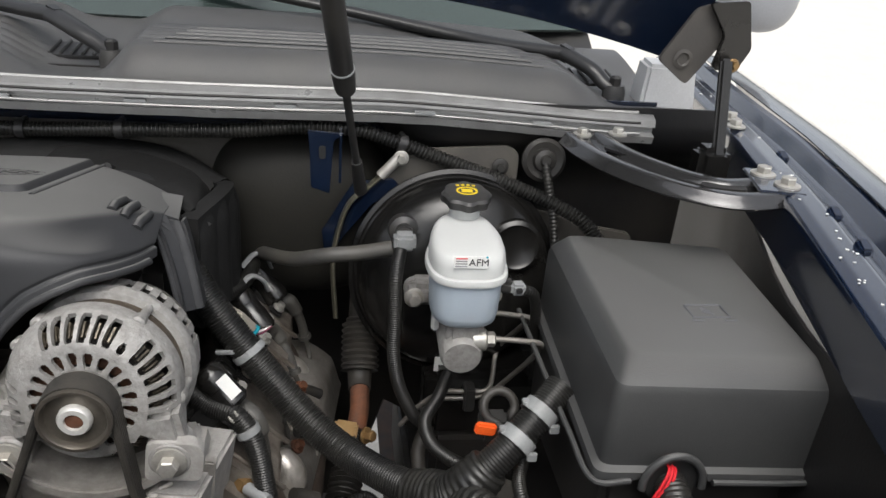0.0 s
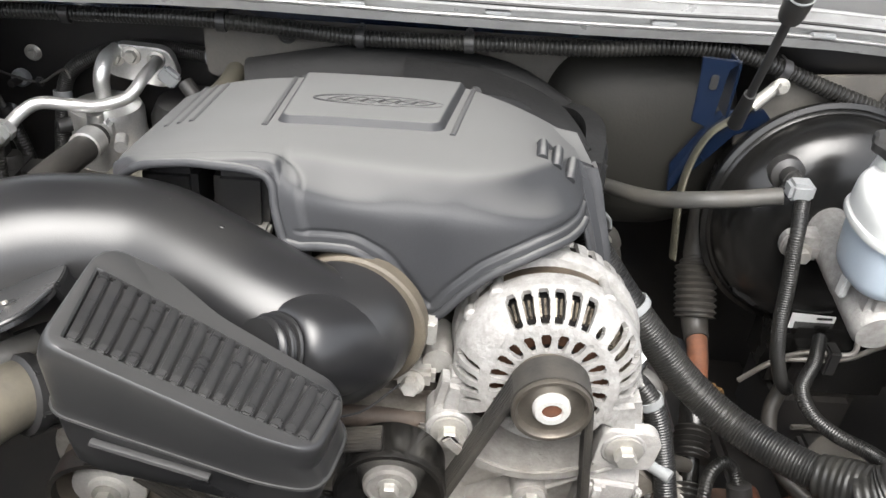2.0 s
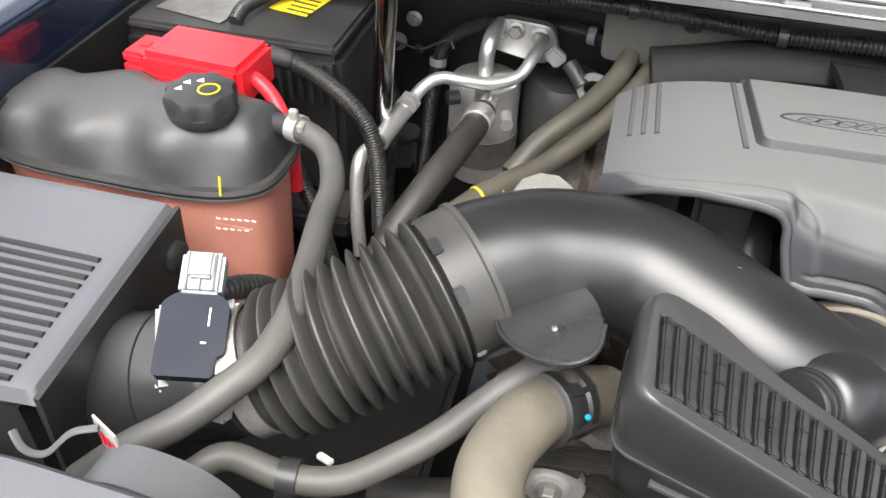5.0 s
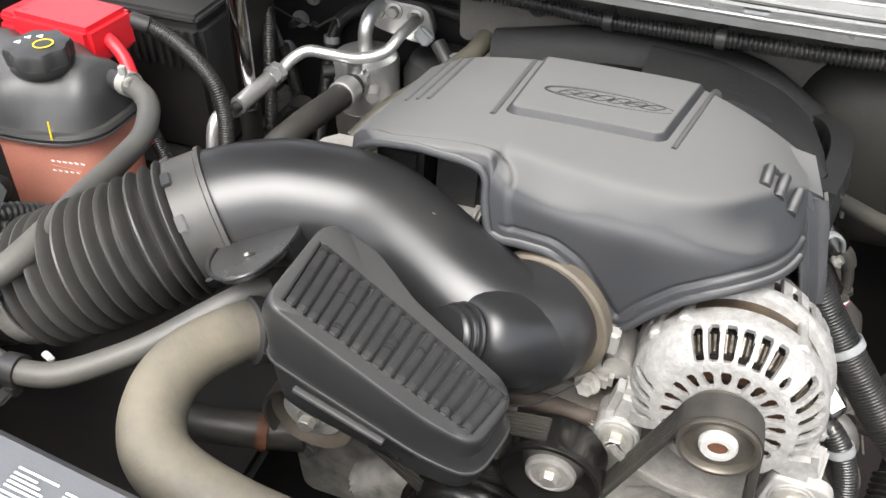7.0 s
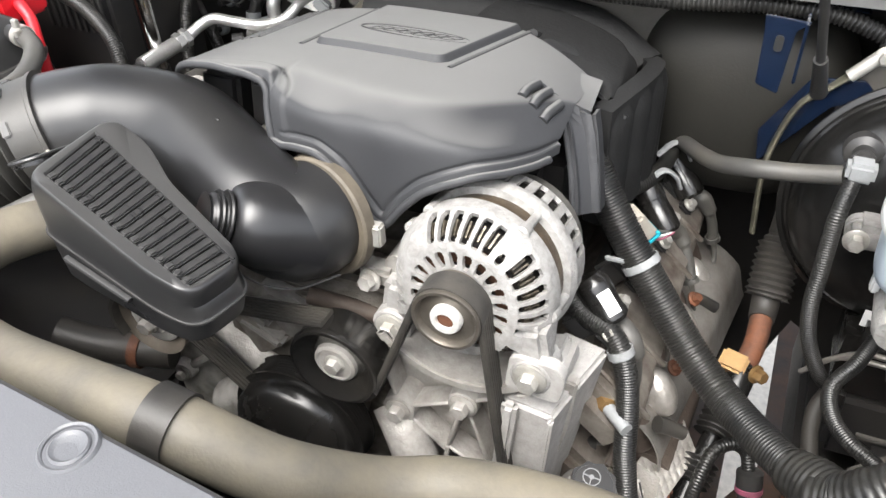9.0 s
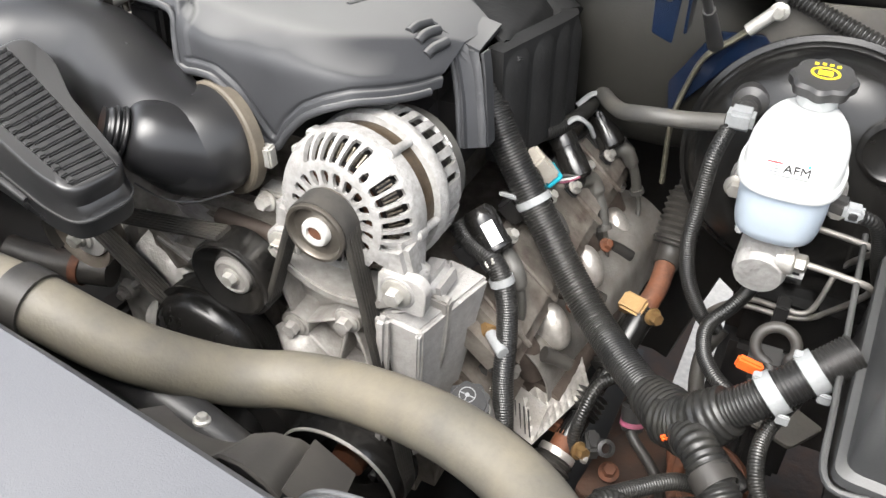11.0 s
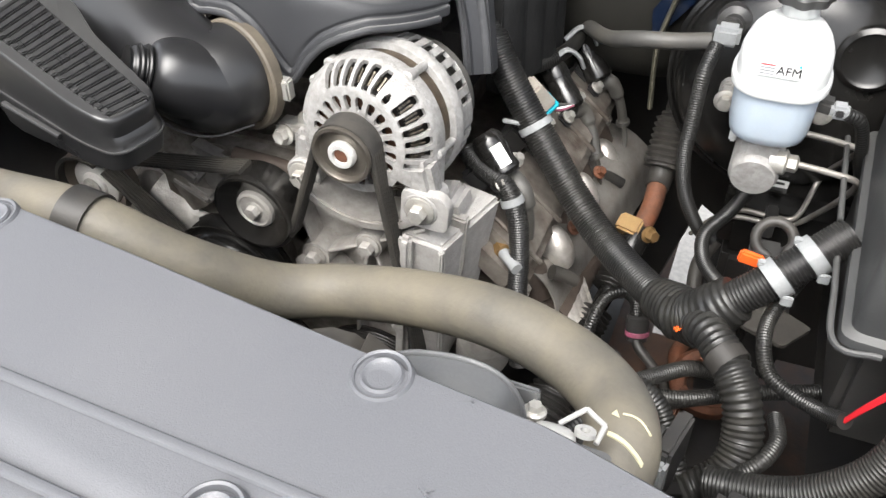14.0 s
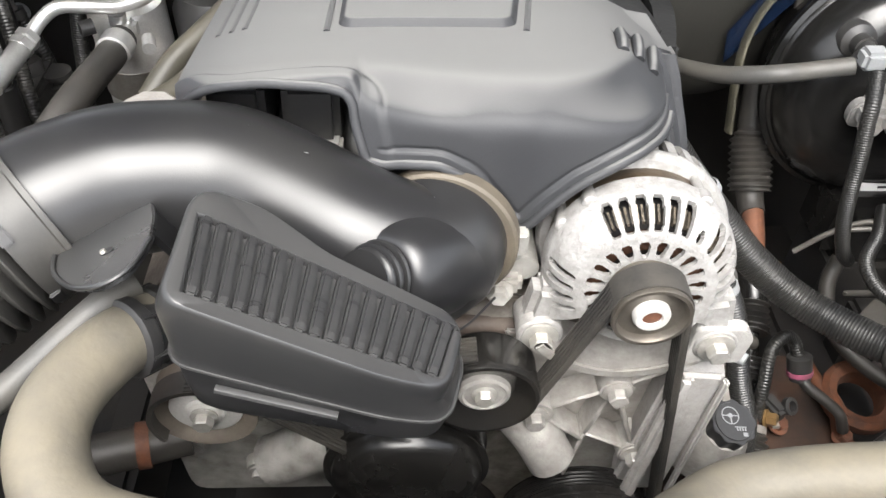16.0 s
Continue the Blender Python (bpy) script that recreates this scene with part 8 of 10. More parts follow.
# ---------------------------------------------------------------- passenger side
def coolant_tank():
    t = thing("coolant_tank", "coolant tank with a black lid over a translucent red-brown body", "coolant tank", at=(-0.95, 0.74, 0.9))
    x0, x1, yc = -1.105, -0.826, 0.735

    def ring(z, grow, lobes=0.0, n=72):
        out = []
        hx, hy = (x1 - x0) / 2 + grow, 0.068 + grow
        for j in range(n):
            w = 2 * math.pi * j / n
            c, s = math.cos(w), math.sin(w)
            p = 3.4
            q = (abs(c) ** p + abs(s) ** p) ** (-1 / p)
            x = (x0 + x1) / 2 + hx * q * c
            y = yc + hy * q * s + 0.05 * (x + 0.95) * 0.9
            y += -math.copysign(lobes * (0.5 - 0.5 * math.cos((x - x1) * 2 * math.pi / 0.085)), s) * min(1, abs(s) * 2)
            out.append((x, y, z + (x1 - x) * lerp(z, [1.0, 1.105, 1.14, 1.171], [0.0, 0.055, 0.02, -0.025])))
        return out

    def loft(rows):
        bm = bmesh.new()
        vv = [[bm.verts.new(p) for p in r] for r in rows]
        for a, b in zip(vv, vv[1:]):
            for j in range(len(a)):
                bm.faces.new((a[j], a[(j + 1) % len(a)], b[(j + 1) % len(b)], b[j]))
        bm.faces.new(vv[-1])
        bm.faces.new(vv[0][::-1])
        return bm
    part("tank_body", loft([ring(0.93, -0.022), ring(0.95, -0.012), ring(1.0, -0.009, 0.003), ring(1.106, -0.004, 0.003)]), M_COOLANT, t, "translucent red-brown tank body")
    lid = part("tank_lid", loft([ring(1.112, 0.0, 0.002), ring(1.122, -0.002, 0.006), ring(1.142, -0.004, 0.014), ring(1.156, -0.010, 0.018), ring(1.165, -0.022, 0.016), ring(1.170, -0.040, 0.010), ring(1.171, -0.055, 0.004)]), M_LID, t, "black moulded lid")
    part("seam", loft([ring(1.105, 0.006), ring(1.109, 0.007), ring(1.113, 0.005)]), M_BLACK, t)
    part("body_seam", loft([ring(1.1005, 0.004), ring(1.1045, 0.006)]), M_GREY, t)
    cp = Vector((-0.889, 0.722, 1.170))
    cap = lathe([(0.027, -0.001), (0.0305, 0.001), (0.0315, 0.014), (0.0295, 0.0185), (0.018, 0.0208), (0.0, 0.021)], Matrix.Translation(cp), 64)
    for v in cap.verts:
        p = v.co - cp
        rr = math.hypot(p.x, p.y)
        if rr > 0.025:
            k = 1 + 0.06 * math.cos(8 * math.atan2(p.y, p.x))
            v.co = cp + Vector((p.x * k, p.y * k, p.z))
    c = part("filler_cap", cap, M_BLACK, t, "black fluted filler cap")
    part("cap_collar", lathe([(0.026, -0.01), (0.031, -0.004), (0.031, 0.002)], Matrix.Translation(cp), 48), M_BLACK, c)
    part("cap_print", lathe([(0.0085, 0), (0.0100, 0), (0.0100, 0.0006), (0.0085, 0.0006)], Matrix.Translation(cp + Vector((0.011, -0.003, 0.0211))), 24, closed=True), M_YELLOW, c)
    for dx, dy in ((-0.012, 0.004), (-0.002, 0.010), (-0.014, -0.008)):
        part("cap_print", plate([(-0.0035, -0.003), (0.0035, -0.003), (0.0, 0.0035)], 0.0006, Matrix.Translation(cp + Vector((dx, dy, 0.0211))), 0), M_LABEL, c)
    part("paint_mark", block((0.0022, 0.0010, 0.024), Matrix.Translation((-0.857, 0.674, 1.121)) @ Matrix.Rotation(radians(6), 4, "Y"), 0.0003), M_YELLOW, t, "yellow paint mark")
    part("spout", rod((-0.835, 0.752, 1.145), (-0.805, 0.745, 1.147), 0.0105, 18), M_BLACK, t)
    for k in range(2):
        for j in range(6 - k):
            part("print_bar", block((0.0040, 0.0005, 0.0016), Matrix.Translation((-0.862 + 0.0065 * j - 0.002 * k, 0.670 + 0.001 * j, 1.088 - 0.012 * k)), 0), M_LABEL, t)
    part("print_bar", block((0.036, 0.0005, 0.0007), Matrix.Translation((-0.848, 0.671, 1.0815)), 0), M_COOLANT, t)
    part("foot_bolt", hexbolt((-0.80, 0.70, 0.985), (0, -0.3, 1), 0.009, 0.014), M_BRASS, t)


coolant_tank()


def battery():
    b = thing("battery", "black battery with a yellow warning label and handle ribs", "battery", at=(-0.95, 0.98, 0.95))
    part("case", block((0.26, 0.18, 0.18), Matrix.Translation((-0.955, 0.985, 1.05)), 0.008), M_DARK, b)
    part("top_cover", block((0.25, 0.17, 0.012), Matrix.Translation((-0.955, 0.985, 1.145)), 0.004), M_BLACK, b)
    part("warning_label", block((0.050, 0.070, 0.0008), Matrix.Translation((-0.905, 1.0, 1.1525)) @ Matrix.Rotation(radians(-12), 4, "Z"), 0), M_YELLOW, b, "yellow warning label")
    for k in range(5):
        part("label_bar", block((0.032, 0.003, 0.0006), Matrix.Translation((-0.90, 0.96 + 0.011 * k, 1.1532)) @ Matrix.Rotation(radians(-12), 4, "Z"), 0), M_INK, b)
    part("top_sticker", block((0.09, 0.10, 0.0008), Matrix.Translation((-1.005, 0.975, 1.1525)) @ Matrix.Rotation(radians(-12), 4, "Z"), 0), M_SHIELD, b, "glossy foil label")
    for k in range(9):
        part("case_rib", block((0.005, 0.004, 0.05), Matrix.Translation((-0.93 + 0.012 * k, 0.892, 1.11)), 0.001), M_BLACK, b)
    part("negative_terminal", join(lathe([(0.012, 0), (0.010, 0.02)], Matrix.Translation((-0.985, 1.045, 1.15)), 16), block((0.045, 0.02, 0.018), Matrix.Translation((-0.985, 1.05, 1.168)), 0.004), hexbolt((-0.965, 1.03, 1.175), (0.3, -1, 0), 0.007, 0.010)), M_STEEL, b, "grey metal terminal clamp")
    r = thing("terminal_cover", "bright red plastic battery terminal cover", "terminal cover", at=(-0.94, 0.84, 1.13))
    rm = Matrix.Translation((-0.937, 0.823, 1.152)) @ Matrix.Rotation(radians(-4), 4, "Z")
    part("cover_box", block((0.112, 0.072, 0.046), rm, 0.006), M_RED, r)
    part("cover_step", block((0.030, 0.052, 0.03), rm @ Matrix.Translation((-0.068, -0.004, -0.010)), 0.005), M_RED, r)
    part("cover_step", block((0.034, 0.046, 0.012), rm @ Matrix.Translation((-0.070, 0.0, 0.006)), 0.004), M_RED, r)
    part("cover_mark", block((0.012, 0.012, 0.002), rm @ Matrix.Translation((-0.070, 0, 0.0125)), 0.001), M_RED, r)
    part("cover_skirt", block((0.06, 0.004, 0.03), rm @ Matrix.Translation((-0.02, -0.036, -0.012)), 0.002), M_RED, r)
    part("cable_boot", rod((-0.885, 0.855, 1.158), (-0.868, 0.863, 1.150), 0.010, 12), M_BLACK, r)


battery()


def air_box():
    a = thing("air_filter_box", "grey-black plastic air filter box with a louvred lid", "air box", at=(-0.98, 0.52, 0.95))
    # lid: a sloped slab whose near corners show
    q = [(-0.855, 0.415, 1.138), (-0.868, 0.622, 1.143), (-1.12, 0.628, 1.140), (-1.10, 0.40, 1.138)]

    def bi(u, v, dz=0.0):
        p = Vector(q[0]) * (1 - u) * (1 - v) + Vector(q[1]) * (1 - u) * v + Vector(q[2]) * u * v + Vector(q[3]) * u * (1 - v)
        return (p.x, p.y, p.z + dz)

    def fn(u, v):
        e = min(u * 30, v * 24, (1 - v) * 24, 1)
        return bi(u, v, -0.010 * (1 - e) ** 2)
    part("lid", grid(fn, 50, 40, -0.006), M_RADCOV, a)
    for k in range(13):
        v = 0.05 + 0.55 * k / 12
        p0, p1 = Vector(bi(0.09, v, 0.0005)), Vector(bi(0.95, v + 0.03, 0.0005))
        part("louvre", sweep([p0, (p0 + p1) / 2, p1], 0.0026, 6, 0.02), M_INK, a, "dark louvre slot")
    part("body", block((0.25, 0.19, 0.16), Matrix.Translation((-0.992, 0.515, 1.045)), 0.012), M_BLACK, a)
    part("side_panel", grid(lambda u, v: (lerp(u, [0, 1], [-0.856, -0.869]) - 0.004 * v, lerp(u, [0, 1], [0.415, 0.622]), 1.136 - 0.09 * v), 12, 6, 0.004), M_BLACK, a)
    part("latch_boss", lathe([(0.014, 0), (0.014, 0.012), (0.011, 0.014)], along((-0.872, 0.60, 1.10), (-0.83, 0.598, 1.10)), 24), M_BLACK, a)
    m = thing("airflow_sensor_tube", "black plastic airflow sensor tube between box and bellows", "air duct", at=(-0.81, 0.5, 1.04))
    part("tube", sweep([(-0.895, 0.495, 1.058), (-0.85, 0.498, 1.067), (-0.80, 0.503, 1.078), (-0.757, 0.510, 1.090)], lambda s, l: 0.050 if s < l * 0.9 else 0.048, 40, 0.004), M_RES, m)
    part("tube_flange", lathe([(0.049, 0), (0.057, 0.001), (0.057, 0.009), (0.049, 0.011)], along((-0.872, 0.4965, 1.0625), (-0.80, 0.503, 1.078)), 40), M_RES, m)
    part("tube_seam", lathe([(0.0495, 0), (0.0512, 0.001), (0.0512, 0.003), (0.0495, 0.004)], along((-0.825, 0.500, 1.0725), (-0.80, 0.503, 1.078)), 40), M_RES, m)
    part("sensor_seat", block((0.058, 0.062, 0.016), Matrix.Translation((-0.787, 0.498, 1.119)) @ Matrix.Rotation(radians(22), 4, "Z") @ Matrix.Rotation(radians(32), 4, "X"), 0.003), M_RES, m)
    s = thing("airflow_sensor", "blue-black airflow sensor with a pale connector", "sensor", at=(-0.80, 0.48, 1.12))
    o = Vector((-0.785, 0.492, 1.136))
    xx = Vector((0.9, 0.42, -0.02)).normalized()
    nn = Vector((-0.12, -0.55, 0.83))
    nn = (nn - xx * nn.dot(xx)).normalized()
    yy = nn.cross(xx)
    sm = Matrix(((xx.x, yy.x, nn.x, o.x), (xx.y, yy.y, nn.y, o.y), (xx.z, yy.z, nn.z, o.z), (0, 0, 0, 1)))
    sm = sm @ Matrix.Rotation(radians(-10), 4, "Z") @ Matrix.Scale(0.92, 4)
    part("sensor_plate", plate(rounded([(-0.024, -0.034), (0.020, -0.034), (0.020, -0.018), (0.026, -0.016), (0.026, 0.022), (0.018, 0.030), (-0.014, 0.030), (-0.024, 0.022)], 0.004, 3), 0.016, sm @ Matrix.Translation((0, 0, -0.004)), 0.002), M_SENSOR, s)
    part("connector", block((0.032, 0.034, 0.022), sm @ Matrix.Translation((0.002, 0.046, 0.004)), 0.003), M_GREY, s, "pale connector")
    part("connector_latch", block((0.018, 0.020, 0.008), sm @ Matrix.Translation((0.002, 0.050, 0.017)), 0.002), M_GREY, s)
    for k in range(3):
        part("connector_rib", block((0.003, 0.030, 0.004), sm @ Matrix.Translation((-0.009 + 0.010 * k, 0.046, 0.0155)), 0.001, 1), M_GREY, s)
    part("sensor_screw", lathe([(0.0055, 0), (0.0055, 0.003), (0.002, 0.0035)], sm @ Matrix.Translation((0.019, -0.024, 0.002)), 16), M_STEEL, s)
    part("print_bar", block((0.0012, 0.014, 0.0005), sm @ Matrix.Translation((0.012, 0.012, 0.0123)), 0), M_LABEL, s)
    part("print_bar", block((0.004, 0.0012, 0.0005), sm @ Matrix.Translation((0.010, -0.008, 0.0123)), 0), M_LABEL, s)
    part("lead", ribbed([(-0.790, 0.515, 1.145), (-0.780, 0.545, 1.135), (-0.768, 0.575, 1.11), (-0.765, 0.59, 1.07)], 0.0095, 0.005, 0.0012, 12), M_LOOM, s)


air_box()


def oil_caps():
    o = thing("oil_filler_cap", "grey oil filler cap with raised print behind the duct", "cap", "engine caps", at=(-0.585, 0.769, 1.09))
    part("cap", lathe([(0.026, 0), (0.030, 0.002), (0.030, 0.014), (0.027, 0.018), (0.0, 0.019)], Matrix.Translation((-0.578, 0.748, 1.103)) @ Matrix.Rotation(radians(12), 4, "X"), 10), M_TIN, o)
    for k in range(3):
        part("print_bar", block((0.022 - 0.005 * abs(k - 1), 0.004, 0.001), Matrix.Translation((-0.578, 0.740 + 0.008 * k, 1.1215)) @ Matrix.Rotation(radians(12), 4, "X"), 0), M_LABEL, o)
    part("neck", rod((-0.578, 0.748, 1.03), (-0.578, 0.748, 1.105), 0.024, 24), M_BLACK, o)
    p = thing("steering_fluid_cap", "black power steering cap with a wheel symbol", "cap", "engine caps", at=(-0.072, 0.59, 0.87))
    m = Matrix.Translation((-0.070, 0.590, 0.879)) @ Matrix.Rotation(radians(14), 4, "X") @ Matrix.Rotation(radians(8), 4, "Y") @ Matrix.Scale(0.86, 4)
    rim = [(0.0245 + 0.0014 * math.cos(9 * a)) * Vector((math.cos(a), math.sin(a))) for a in np.linspace(0, 2 * math.pi, 91)[:-1]]
    part("cap", plate([(q.x, q.y) for q in rim], 0.019, m, 0.0025), M_BLACK, p)
    part("cap_top", lathe([(0.0215, 0.0188), (0.0208, 0.0204), (0.0, 0.0208)], m, 36), M_BLACK, p)
    sy = m @ Matrix.Translation((-0.004, 0.006, 0))
    part("symbol", lathe([(0.0088, 0.0210), (0.0098, 0.0210), (0.0098, 0.0215), (0.0088, 0.0215)], sy, 28, closed=True), M_GREY, p)
    part("symbol_hub", lathe([(0.0, 0.0215), (0.0026, 0.0215), (0.0026, 0.0209), (0.0, 0.0209)], sy, 16), M_GREY, p)
    for w in (0, 180, 270):
        part("symbol_spoke", block((0.009, 0.0012, 0.0005), sy @ Matrix.Rotation(radians(w), 4, "Z") @ Matrix.Translation((0.0046, 0, 0.0212)), 0), M_GREY, p)
    for k in range(4):
        part("symbol_drop", block((0.0012, 0.003, 0.0005), m @ Matrix.Translation((0.001 + 0.003 * k, -0.0090, 0.0212)), 0), M_GREY, p)
    part("symbol_line", block((0.013, 0.0009, 0.0005), m @ Matrix.Translation((0.005, -0.0065, 0.0212)), 0), M_GREY, p)
    part("symbol_frame", block((0.005, 0.004, 0.0005), m @ Matrix.Translation((0.009, -0.0145, 0.0212)), 0), M_GREY, p)
    part("reservoir", lathe([(0.02, -0.09), (0.035, -0.08), (0.035, -0.02), (0.026, 0.0)], m, 28), M_ALU, p, "pale fluid reservoir")


oil_caps()

# ---------------------------------------------------------------- the driver-side bank and what lies below it
def coils():
    rows = (((-0.116, 0.708, 1.024), (-0.090, 0.698, 0.996), (-0.068, 0.694, 0.978), (-0.060, 0.690, 0.905), (-0.068, 0.680, 0.850)),
            ((-0.112, 0.815, 1.010), (-0.086, 0.803, 0.978), (-0.066, 0.812, 0.955), (-0.048, 0.806, 0.895), (-0.050, 0.79, 0.835)),
            ((-0.110, 0.926, 0.998), (-0.076, 0.908, 0.957), (-0.064, 0.932, 0.938), (-0.038, 0.916, 0.885), (-0.035, 0.892, 0.815)),
            ((-0.100, 1.022, 0.990), (-0.064, 1.005, 0.948), (-0.048, 1.018, 0.935), (-0.028, 1.028, 0.872), (-0.030, 1.0, 0.81)))
    for k, (c0, c1, b0, b1, w1) in enumerate(rows):
        c = thing("ignition_coil", "black ignition coil with a grey spark plug boot", "ignition coil", "ignition coils", at=(c1[0], c1[1], c1[2] - 0.02))
        c0, c1, b0, b1, w1 = (Vector(q) for q in (c0, c1, b0, b1, w1))
        d = (c1 - c0).normalized()
        body = part("coil_body", lathe([(0.012, -0.006), (0.0165, 0.0), (0.0175, 0.004), (0.0175, 0.018), (0.0165, 0.019), (0.0165, 0.032), (0.0175, 0.034), (0.0175, (c1 - c0).length), (0.014, (c1 - c0).length + 0.004)], along(c0, c1), 28), M_PULLEY, c)
        part("coil_block", block((0.030, 0.050, 0.030), Matrix.Translation(c0 * 0.4 + c1 * 0.6 + Vector((-0.016, 0.006, -0.020))) @ Matrix.Rotation(radians(42), 4, "Y"), 0.004), M_BLACK, c)
        part("coil_ear", block((0.020, 0.060, 0.008), Matrix.Translation(c1 + Vector((-0.002, 0.006, -0.010))) @ Matrix.Rotation(radians(42), 4, "Y"), 0.003), M_BLACK, c)
        for dy in (-0.018, 0.030):
            part("coil_bolt", hexbolt(c1 + Vector((0.002, dy, -0.005)), (0.6, -0.1, 0.75), 0.0058, 0.0085, 0.006), M_STEEL, c)
        boot = part("boot", sweep([c1 + Vector((0, 0.012, -0.012)), b0, b0 * 0.5 + b1 * 0.5 + Vector((0.004, 0, 0.0)), b1], lambda s, l: 0.0108 - 0.0012 * sstep(l * 0.1, l * 0.35, s) - 0.0030 * sstep(l * 0.42, l * 0.48, s) + 0.0012 * sstep(l * 0.93, l * 0.95, s), 16, 0.002), M_HOSE2, c, "dusty grey rubber boot")
        part("boot_collar", lathe([(0.0095, 0), (0.0098, 0.002), (0.0098, 0.006)], along(b1 + (b0 - b1).normalized() * 0.004, b1), 14), M_HOSE2, boot)
        part("spark_lead", sweep([b1, b1 + Vector((0.006, -0.002, -0.02)), b1 * 0.4 + w1 * 0.6 + Vector((0.008, 0.004, 0)), w1, w1 + Vector((-0.02, -0.012, -0.004))], 0.0034, 8, 0.004), M_HOSE2, c)
        part("plug_lead_wrap", sweep([w1 + Vector((-0.018, -0.011, -0.004)), w1 + Vector((-0.035, -0.02, 0.0))], 0.0095, 10, 0.004), M_RUBBER, c)
        if k == 0:
            part("coil_label", block((0.013, 0.0008, 0.024), along(c0 * 0.5 + c1 * 0.5 + Vector((0.010, -0.0125, 0.010)), c1 + Vector((0.010, -0.0125, 0.010))) @ Matrix.Rotation(radians(40), 4, "Z"), 0), M_LABEL, c, "white label")
    cn = thing("coil_connector", "pale grey connector with a teal lock on the coil rail", "connector", at=(-0.11, 0.85, 0.99))
    a, z = Vector((-0.106, 0.830, 1.022)), Vector((-0.084, 0.850, 0.984))
    m = along(a, z)
    part("shell", block((0.030, 0.020, 0.036), m @ Matrix.Translation((0, 0, 0.016)), 0.003), M_BEIGE, cn)
    part("latch", block((0.012, 0.006, 0.026), m @ Matrix.Translation((-0.002, -0.012, 0.014)), 0.002), M_BEIGE, cn)
    part("latch_bridge", block((0.020, 0.005, 0.005), m @ Matrix.Translation((-0.002, -0.013, 0.006)), 0.0015), M_BEIGE, cn)
    for k in range(4):
        part("ridge", block((0.0022, 0.0022, 0.030), m @ Matrix.Translation((-0.012 + 0.008 * k, -0.0105, 0.018)), 0.0006, 1), M_BEIGE, cn)
        part("terminal_wire", sweep([m @ Vector((-0.009 + 0.006 * k, 0, 0.038)), m @ Vector((-0.008 + 0.005 * k, 0.004, 0.048)), m @ Vector((-0.004 + 0.004 * k, 0.012, 0.058)), m @ Vector((0.0, 0.022, 0.066))], 0.0013, 6, 0.003), (M_MAGENTA, M_LABEL, M_INK, M_HOSE2)[k], cn)
    part("lock", block((0.031, 0.021, 0.006), m @ Matrix.Translation((0, 0, 0.036)), 0.0018), M_TEAL, cn, "teal lock")
    hose("coil_loom", [(-0.13, 0.86, 1.02), (-0.105, 0.92, 1.012), (-0.095, 0.985, 1.005), (-0.10, 1.03, 1.01), (-0.11, 1.06, 1.03)], 0.0095, M_TAPE, "black taped wiring along the coil rail", "wiring loom", "engine looms", 0.007, 12)
    for y in (0.935, 1.0):
        s = thing("loom_clip", "grey loom clip over the coil rail", "clip", "loom clips", at=(-0.09, y, 0.99))
        part("clip", sweep([(-0.108, y - 0.02, 1.008), (-0.092, y - 0.008, 1.022), (-0.078, y, 1.012), (-0.072, y + 0.006, 0.995)], 0.0045, 8, 0.003, 0.6), M_GREY, s)


coils()


